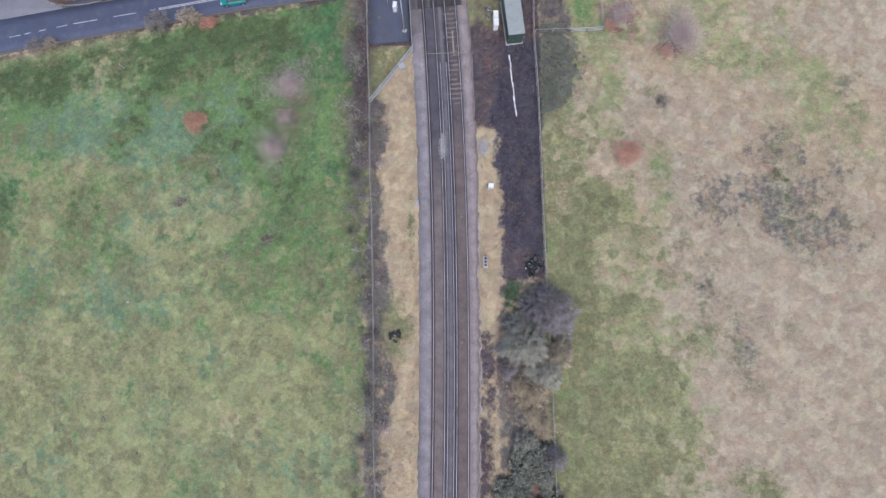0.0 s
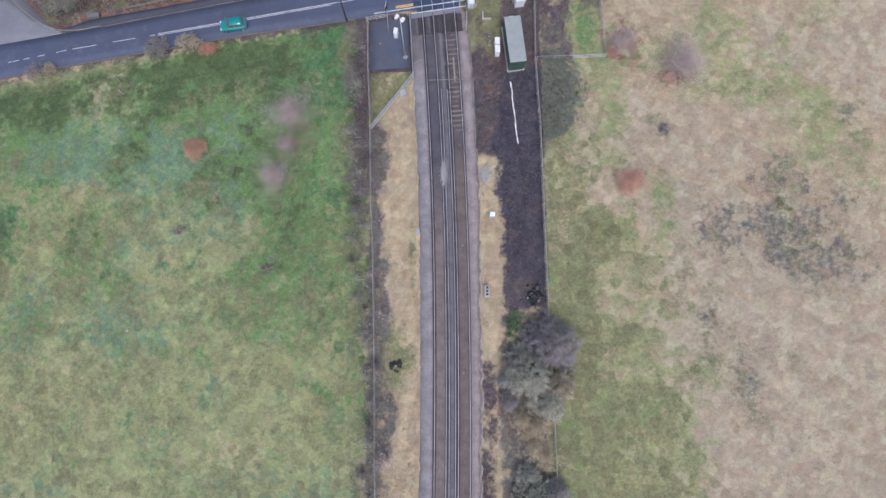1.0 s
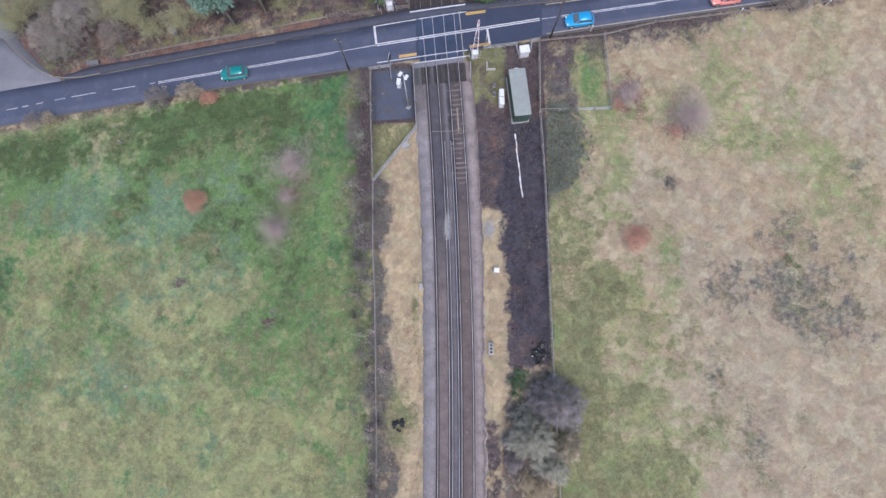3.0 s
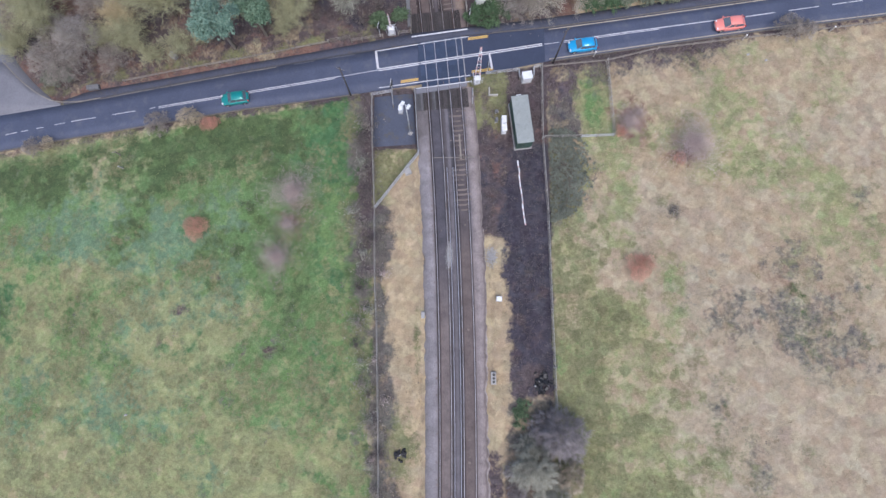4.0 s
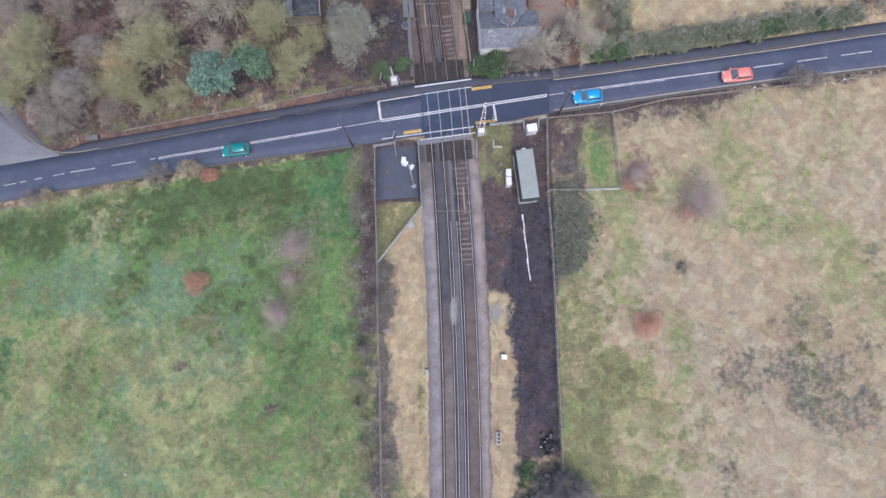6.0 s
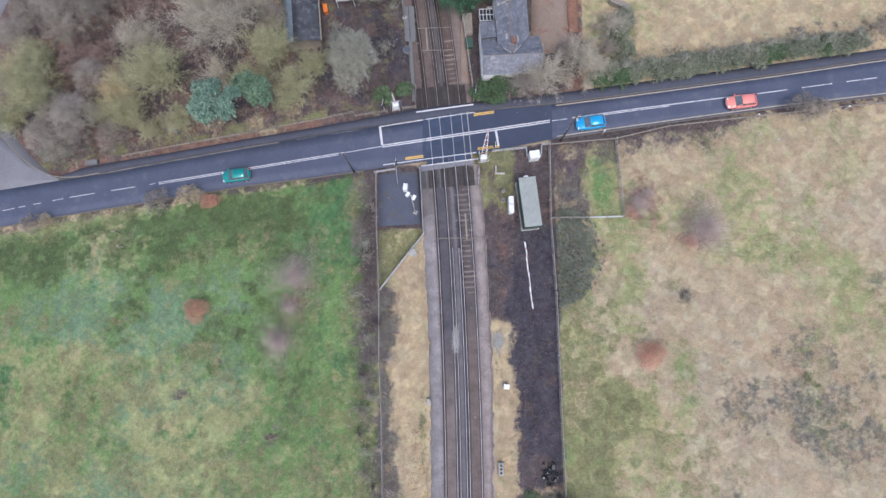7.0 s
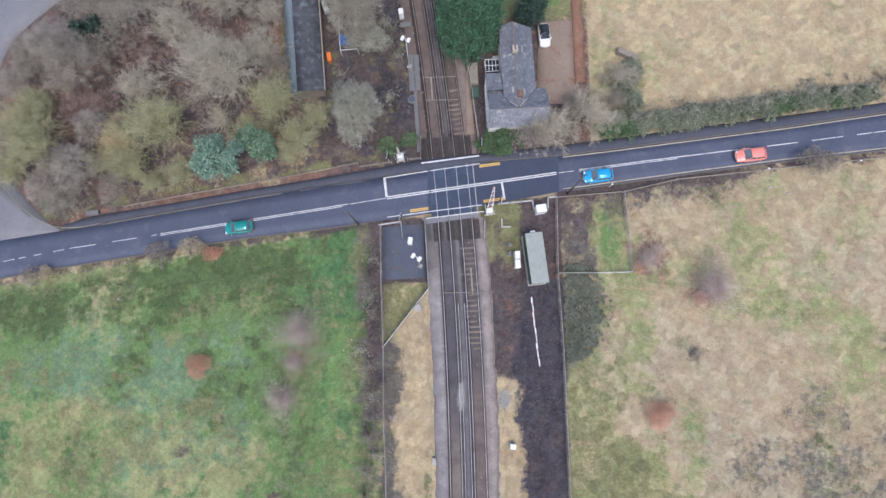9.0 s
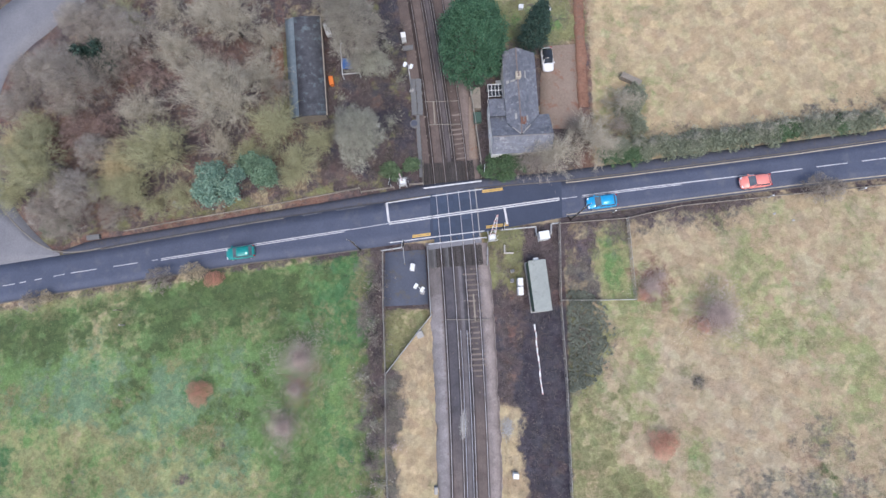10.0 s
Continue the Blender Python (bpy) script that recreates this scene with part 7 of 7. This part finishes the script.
plant(thorn, [(x + thorn_rng.uniform(-0.6, 0.6), y + thorn_rng.uniform(-0.6, 0.6), thorn_rng.uniform(0.55, 1.1)) for x, y in ((-8.6, 10.4), (-7.4, 12.8), (-9.4, 14.6), (-8.0, 16.6), (-9.8, 18.4), (-8.2, 20.6), (-10.6, 21.4), (-8.6, 23.6), (-9.8, 25.6), (-8.4, 28.6), (-17.0, 14.6), (-16.6, 18.0), (-11.2, 8.0), (-17.6, 8.6))], 15)
roadside = [bare_tree(s, 7.5, 4.6, "twig_grey" if s == 11 else "twig_brown", "bare spreading roadside tree beside the house", 11, group="roadside trees") for s in (11, 12)]
plant(roadside, [(12.6, 9.6, 0.9), (10.9, 8.9, 0.6), (18.0, 11.3, 1.0), (21.6, 13.2, 0.75), (22.6, 16.2, 0.7), (15.8, 12.6, 0.7), (20.2, 10.6, 0.55)], 4)
low = [haze_bush(s, 1.9, 1.9, 2400, "twig_pink", "low brown leafless bush at the roadside", "bare_bush", "roadside bushes") for s in (13, 14)]
hedge_line = random.Random(12)
tangle = [haze_bush(s, 1.7, 1.7, 1400, {61: "stem_dark", 62: "twig_brown", 63: "twig_moss"}[s], "tangled leafless hedge scrub along the fence", "hedge_scrub", "hedge scrub along the fence", thin=0.010, deep=1.3) for s in (61, 62, 63)]
plant(tangle, [(60.8, 17.2, 1.2), (57.6, 15.6, 1.0), (59.4, 15.2, 0.9), (60.9, 28.4, 0.45)] + [(-11.4 + hedge_line.gauss(0, 0.9) + max(0.0, (-y - 22) * 0.05), y + hedge_line.uniform(-0.8, 0.8), hedge_line.uniform(0.55, 1.0)) for y in [-70 + 2.3 * k for k in range(28)]], 14)
plant(low, [(-9.0 + hedge_line.gauss(-0.6, 1.1) + max(0.0, (-y - 30) * 0.025), y + hedge_line.uniform(-1, 1), hedge_line.uniform(0.45, 0.85)) for y in range(-70, -24, 6)], 5)
plant([haze_bush(81, 1.9, 2.2, 2600, "twig_haze", "greyish leafless bush on the bank before the house", "bare_bush", "roadside bushes")], [(9.0, 8.3, 1.2), (10.8, 8.5, 1.3), (12.4, 8.8, 1.1)], 22)
shaggy = [haze_bush(s, 1.7, 1.9, 3400, "twig_brown" if s == 75 else "twig_reed", "shaggy grey-brown leafless bush on the road verge" if s == 75 else "pale tan dead bush on the road verge", "verge_bush", "verge bushes", thin=0.010, full=True) for s in (75, 76)]
plant(shaggy, [(-40.4, -7.2, 1.05), (-36.2, -6.3, 0.85), (46.5, 4.3, 1.05), (-56.8, -9.6, 0.7), (48.9, 4.2, 0.8), (-35.0, -6.4, 0.7), (-58.8, -10.2, 0.8)], 16)
red = [haze_bush(s, 1.3, 1.2, 6000, "twig_red", "rusty red leafless bush in rough grass", "red_bush", "red bushes in the fields", thin=0.0052, full=True, single=0.8, radial=0.3) for s in (15, 16)]
plant(red, [(-34.0, -22.2, 1.3), (25.5, -27.9, 1.4), (-33.5, -7.3, 0.6), (-32.6, -7.0, 0.5), (24.0, -9.4, 0.5), (31.5, -13.4, 0.5)], 6)
pink = [haze_bush(s, 2.0, 1.8, 11000, "twig_pink", "pinkish grey leafless sapling in the field", "field_bush", "field bushes", thin=0.0042, deep=1.1, low=0.15, twigs=(0.06, 0.10), single=0.95, radial=0.15) for s in (17, 18)]
plant(pink, [(-20.3, -17.6, 1.7), (-21.2, -21.8, 0.8), (-22.4, -26.4, 0.8), (25.0, -8.4, 1.25), (32.9, -12.0, 1.1), (26.5, -6.9, 0.6)], 7)
def scrub_bush(seed, wide, high, count, twig, label):
    return haze_bush(seed, wide, high, count, twig, label, "scrub_bush", "scrub by the fence", thin=0.0125, full=True, single=0.12, radial=1.1, twigs=(0.16, 0.22))


ashen = [scrub_bush(s, 2.6, 2.6, 5200, "twig_ash", "purplish grey leafless thorn scrub by the railway fence") for s in (19, 22)]
plant(ashen, [(14.9, -48.6, 1.05), (12.6, -48.4, 0.7), (16.0, -50.6, 0.62), (8.6, -53.4, 0.5), (9.2, -56.2, 0.42), (13.4, -51.2, 0.5), (14.8, -67.0, 0.55)], 8)
lichened = [scrub_bush(s, 2.3, 2.6, 4800, "twig_moss", "grey-green lichened scrub by the railway fence") for s in (20, 23)]
plant(lichened, [(11.2, -52.8, 1.15), (14.0, -56.4, 0.85), (10.6, -50.6, 0.6), (12.4, -55.6, 0.7), (11.2, -65.2, 0.55)], 18)
dun = scrub_bush(24, 1.9, 2.2, 3600, "twig_dun", "dun-brown leafless scrub by the railway fence")
plant([dun], [(15.7, -54.0, 0.95), (13.2, -57.8, 0.5)], 19)
reeds = [haze_bush(s, 1.7, 1.8, 5200, "twig_reed", "pale straw-coloured clump of dead stems", "dead_stems", "clumps of dead stems", "dead grass", 0.010, radial=0.4) for s in (21,)]
plant(reeds, [(10.7, -58.6, 0.95), (12.4, -59.3, 1.0), (11.2, -60.4, 0.6), (12.2, -61.9, 1.0), (13.6, -62.9, 0.95), (13.9, -64.3, 0.55), (10.9, -66.2, 0.45)], 9)


def leafy(seed, lobes, count, leaf, size, lobe, stem, label, name, group, category="tree", wood="bark"):
    """A crown of leaf clumps round lobe centres (x, y, z, radius) with a trunk that reaches into it."""
    rng = np.random.RandomState(seed)
    t = new(name)
    tagged(t, label, category, group)
    pts = []
    share = np.array([l[3] ** 2 for l in lobes], dtype=float)
    share /= share.sum()
    for (x, y, z, r), s in zip(lobes, share):
        m = max(6, int(count * s / lobe))
        d = rng.normal(size=(m, 3))
        d[:, 2] = np.abs(d[:, 2]) * 0.9 - 0.25
        d /= np.linalg.norm(d, axis=1, keepdims=True)
        seats = np.array([x, y, z]) + d * r * rng.uniform(0.72, 1.04, (m, 1))
        pts.append((seats[:, None, :] + rng.normal(size=(m, lobe, 3)) * (0.16 * r + size * 0.5)).reshape(-1, 3))
    part("crown", mesh_of("crown", *cards(rng, np.concatenate(pts), size), M[leaf]), None, t)
    rods = [(0, 0, -0.3, 0, 0, stem, 0.035 * stem + 0.03, 0.02 * stem + 0.02)]
    for x, y, z, r in lobes[:24]:
        rods.append((0, 0, stem * 0.6, x * 0.85, y * 0.85, max(z, 0.3), 0.012 * stem + 0.015, 0.012))
    part("trunk", mesh_of("trunk", *prisms(rods, 6), M[wood], soft=True), None, t)
    return t


def cone_lobes(seed, high, rx, ry, n, r0=0.5):
    rnd = random.Random(seed)
    out = []
    for k in range(n):
        f = (k + 0.5) / n
        a = k * 2.39996
        rad = (1 - f ** 2.2) * (1 + rnd.uniform(-0.10, 0.10))
        out.append((math.cos(a) * rx * rad, math.sin(a) * ry * rad, 0.9 + f * (high - 1.4), r0 * (1 + 0.9 * rnd.random())))
    return out


def heap_lobes(seed, rx, ry, high, n, r0=0.45):
    rnd = random.Random(seed)
    out = []
    for k in range(n):
        a, q = rnd.uniform(0, 2 * math.pi), math.sqrt(rnd.random())
        out.append((math.cos(a) * q * rx, math.sin(a) * q * ry, (high - r0) * (1 - 0.6 * q * q) * rnd.uniform(0.55, 1.0), r0 * rnd.uniform(0.7, 1.4)))
    return out


stand(leafy(31, cone_lobes(1, 11.5, 3.8, 5.0, 105, 0.75), 58000, "leaf_dark", 0.115, 24, 9, "tall dense dark green conifer between house and track", "conifer", "evergreens"), 2.0, 24.9, 0, 1, 1, False)
stand(leafy(32, cone_lobes(2, 10.8, 1.5, 1.8, 70), 12000, "leaf_holly", 0.13, 18, 9, "slender dark green conifer behind the house", "conifer", "evergreens"), 10.5, 25.8, -15, 0.86, 0.95, False)
stand(leafy(33, [(x * 1.0, y, 7.2 + z, r) for x, y, z, r in heap_lobes(3, 2.6, 2.4, 2.2, 34, 0.7)], 9000, "leaf_teal", 0.17, 18, 7.5, "blue-green pine with a rounded open crown", "pine_tree", "evergreens"), -30.2, 4.4, 0, 1, 1, False)
stand(leafy(34, [(x, y, 6.0 + z, r) for x, y, z, r in heap_lobes(4, 2.2, 1.9, 2.0, 24, 0.6)], 6000, "leaf_pine", 0.16, 18, 6.5, "smaller blue-green pine beside its neighbour", "pine_tree", "evergreens"), -25.6, 6.2, 0, 1, 1, False)
stand(leafy(35, heap_lobes(5, 3.3, 1.6, 2.9, 30, 0.5), 9000, "leaf_green", 0.11, 16, 2, "glossy green laurel bush before the house", "laurel_bush", "evergreen bushes", "bush"), 6.2, 8.0, 5, 0.95, 1.0, False)
stand(leafy(36, heap_lobes(6, 2.4, 1.6, 2.6, 44), 8000, "leaf_holly", 0.14, 16, 2, "dark holly bush within the wood", "holly_bush", "evergreen bushes", "bush"), -51.4, 24.4, 20, 1.3, 2.6, False)
stand(leafy(37, heap_lobes(7, 2.6, 2.4, 2.2, 50), 8000, "leaf_bramble", 0.13, 16, 1.5, "grey-green evergreen scrub by the southern fence", "evergreen_scrub", "scrub by the fence", "bush"), 12.3, -68.0, 0, 1.1, 1.0, False)
stand(leafy(38, heap_lobes(8, 2.2, 2.0, 1.8, 44), 7000, "leaf_bramble", 0.13, 16, 1.2, "grey-green evergreen scrub by the southern fence", "evergreen_scrub", "scrub by the fence", "bush"), 9.6, -71.5, 0, 1.0, 1.0, False)
stand(leafy(39, heap_lobes(9, 2.0, 2.2, 1.6, 40), 6500, "leaf_bramble", 0.13, 16, 1.2, "grey-green evergreen scrub by the southern fence", "evergreen_scrub", "scrub by the fence", "bush"), 14.2, -73.0, 0, 1.0, 1.0, False)
stand(leafy(40, heap_lobes(10, 1.2, 2.0, 0.9, 26, 0.3), 2600, "leaf_grassy", 0.085, 10, 0.5, "small green bush at the scrub edge", "green_bush", "evergreen bushes", "bush"), 10.2, -46.6, -15, 1.0, 1.0, False)
thicket = random.Random(41)
patch = []
while len(patch) < 1000:
    v = thicket.uniform(-6.3, 6.5)
    u = thicket.uniform(0, 1) ** 0.8 * 5.6 * math.sqrt(max(0.02, 1 - ((v - 0.6) / 6.8) ** 2)) * thicket.uniform(0.7, 1.12)
    patch.append((u - 2.6, v + 1.0, thicket.uniform(0.05, 0.25), 0.14))
stand(leafy(41, patch, 12000, "leaf_thicket", 0.075, 6, 0.4, "low grey-green bramble thicket beside the field fence", "bramble_thicket", "bramble thickets", "bramble"), 17.0, -16.4, 0, 1.0, 1.0, False)
plant([bare_tree(42, 1.1, 1.1, "twig_brown", "small dark bramble clump in pale grass", 8, 0.8, 0.1, "bramble_clump", "bramble thickets", "bramble")], [(30.4, -20.4, 1.0)], 10)
stand(leafy(43, heap_lobes(13, 1.3, 1.0, 1.5, 20), 2600, "leaf_grassy", 0.12, 12, 0.8, "green ivy bush beside the northern barrier", "ivy_bush", "evergreen bushes", "bush"), -9.0, 7.6, 0, 1.0, 1.0, False)
stand(leafy(44, heap_lobes(14, 0.9, 0.7, 1.2, 16), 1800, "leaf_grassy", 0.12, 12, 0.8, "green ivy bush beside the northern track", "ivy_bush", "evergreen bushes", "bush"), -6.2, 8.4, 0, 1.0, 1.0, False)

stand(leafy(45, heap_lobes(15, 2.0, 1.6, 1.7, 30), 4200, "leaf_bramble", 0.12, 12, 1.0, "dull grey-green evergreen scrub at the road corner", "evergreen_scrub", "evergreen bushes", "bush"), -56.6, 0.8, 30, 1.0, 1.0, False)
# clipped roadside hedge, in separate bushes
rnd = random.Random(44)
hedges = [leafy(50 + k, heap_lobes(20 + k, 1.5, 1.15, 1.9, 30, 0.42), 2600, "leaf_hedge" if k else "leaf_green", 0.10, 12, 1.2, "dull green roadside hedge bush" if k else "brighter green roadside hedge bush", "hedge_bush", "roadside hedge", "hedge") for k in range(3)]
first = set()
for k in range(24):
    x = 20.6 + k * 1.5
    which = 0 if k in (0, 1, 2, 15, 16, 20) else rnd.choice((1, 2))
    stand(hedges[which], x, float(pave_n(x)) + 1.25 + rnd.uniform(-0.15, 0.3), rnd.uniform(0, 360), rnd.uniform(0.85, 1.1), rnd.uniform(0.8, 1.1), which in first)
    first.add(which)
fringe = [haze_bush(s, 1.4, 2.0, 1500, "twig_moss", "pale grey leafless growth along the back of the hedge", "hedge_scrub", "leafless growth behind the hedge", thin=0.009) for s in (79, 80)]
plant(fringe, [(22.0 + 1.9 * k, float(pave_n(22.0 + 1.9 * k)) + 2.1 + rnd.uniform(-0.3, 0.4), rnd.uniform(0.8, 1.15)) for k in range(18)], 21)
for x, y, s in ((24.4, 17.6, 1.0), (23.4, 15.6, 1.1), (24.2, 13.2, 1.0), (21.8, 10.2, 1.0)):
    stand(hedges[1], x, y, rnd.uniform(0, 360), s)


# ---- brambles, tussocks and grass: uncountable stuff ----
def sprays(name, label, seed, centres, twig, per, reach, high, thin=0.014, category="bramble"):
    """Many small sprays of arching stems."""
    rng = np.random.RandomState(seed)
    c = np.repeat(np.asarray(centres, dtype=float), per, axis=0)
    n = len(c)
    a, r = rng.uniform(0, 2 * np.pi, n), reach * rng.uniform(0.4, 1.0, n)
    h = high * rng.uniform(0.4, 1.0, n)
    z = SLOPE * np.clip(c[:, 0], -110, 110)
    s0 = rng.normal(0, reach * 0.25, (n, 2))
    x0, y0 = c[:, 0] + s0[:, 0], c[:, 1] + s0[:, 1]
    x1, y1 = x0 + np.cos(a) * r, y0 + np.sin(a) * r
    rods = np.column_stack([x0, y0, z - 0.05, x1, y1, z + h, np.full(n, thin * 1.3), np.full(n, thin * 0.5)])
    ob = new(name, mesh_of(name, *spikes(rods), M[twig]))
    return tagged(ob, label, category, "", "stuff")


def scatter(seed, n, keep):
    """Plan points in the near fields where keep(x, y) is likely."""
    rng = np.random.RandomState(seed)
    x, y = rng.uniform(-72, 64, n), rng.uniform(-86, 42, n)
    return np.column_stack([x, y])[rng.rand(n) < keep(x, y) * (flat_ground(x, y) < 0.2)]


def share(name):
    return lambda x, y: covers(x, y)[name]


sprays("bramble_stems", "tangled brown bramble stems along fences and banks", 1, scatter(1, 34000, lambda x, y: covers(x, y)["brown"] * 0.9), "stem_dark", 6, 0.55, 0.6)
sprays("dark_bramble_stems", "dark dead brambles in the pale field", 2, scatter(2, 40000, lambda x, y: covers(x, y)["scrub"] * np.where(x > 24, 0.4, 1.1)), "stem_dark", 5, 0.45, 0.4)
sprays("leaf_litter_stems", "low brown woodland stems", 3, scatter(3, 16000, lambda x, y: covers(x, y)["litter"] * (y > 4)), "stem_dark", 6, 0.6, 0.7)
sprays("charred_stems", "charred stems and ash-grey tufts on burnt ground", 6, scatter(6, 60000, lambda x, y: covers(x, y)["burnt"] * (np.abs(x - 11) < 5) * (y < 0)), "stem_dark", 5, 0.22, 0.22, 0.012)


def straw_share(x, y):
    return np.clip(1 - sum(v for k, v in covers(x, y).items() if k not in ("grey", "olive", "pale")), 0, 1)


sprays("straw_tussocks", "pale dead grass tussocks", 4, scatter(4, 30000, lambda x, y: straw_share(x, y) * (x > 14) * 0.8), "twig_straw", 5, 0.24, 0.22, 0.016, "grass")
sprays("verge_tussocks", "straw-coloured tussocks on the railway verges", 7, scatter(7, 110000, lambda x, y: straw_share(x, y) * (np.abs(x - 2) < 11.5) * (y < -10)), "twig_straw", 5, 0.26, 0.26, 0.017, "grass")
sprays("verge_dead_stems", "brown dead stems among the verge grass", 8, scatter(8, 30000, lambda x, y: straw_share(x, y) * (np.abs(x - 2) < 11.5) * (y < -10) * clouds(x, y, 2.5, 141) ** 2 * 2), "stem_dark", 4, 0.22, 0.2, 0.012, "grass")
sprays("field_grass_tufts", "green and olive grass tufts in the western field", 5, scatter(5, 22000, lambda x, y: (covers(x, y)["olive"] + covers(x, y)["green"]) * (y < 0) * 0.7), "tuft_green", 4, 0.16, 0.14, 0.018, "grass")
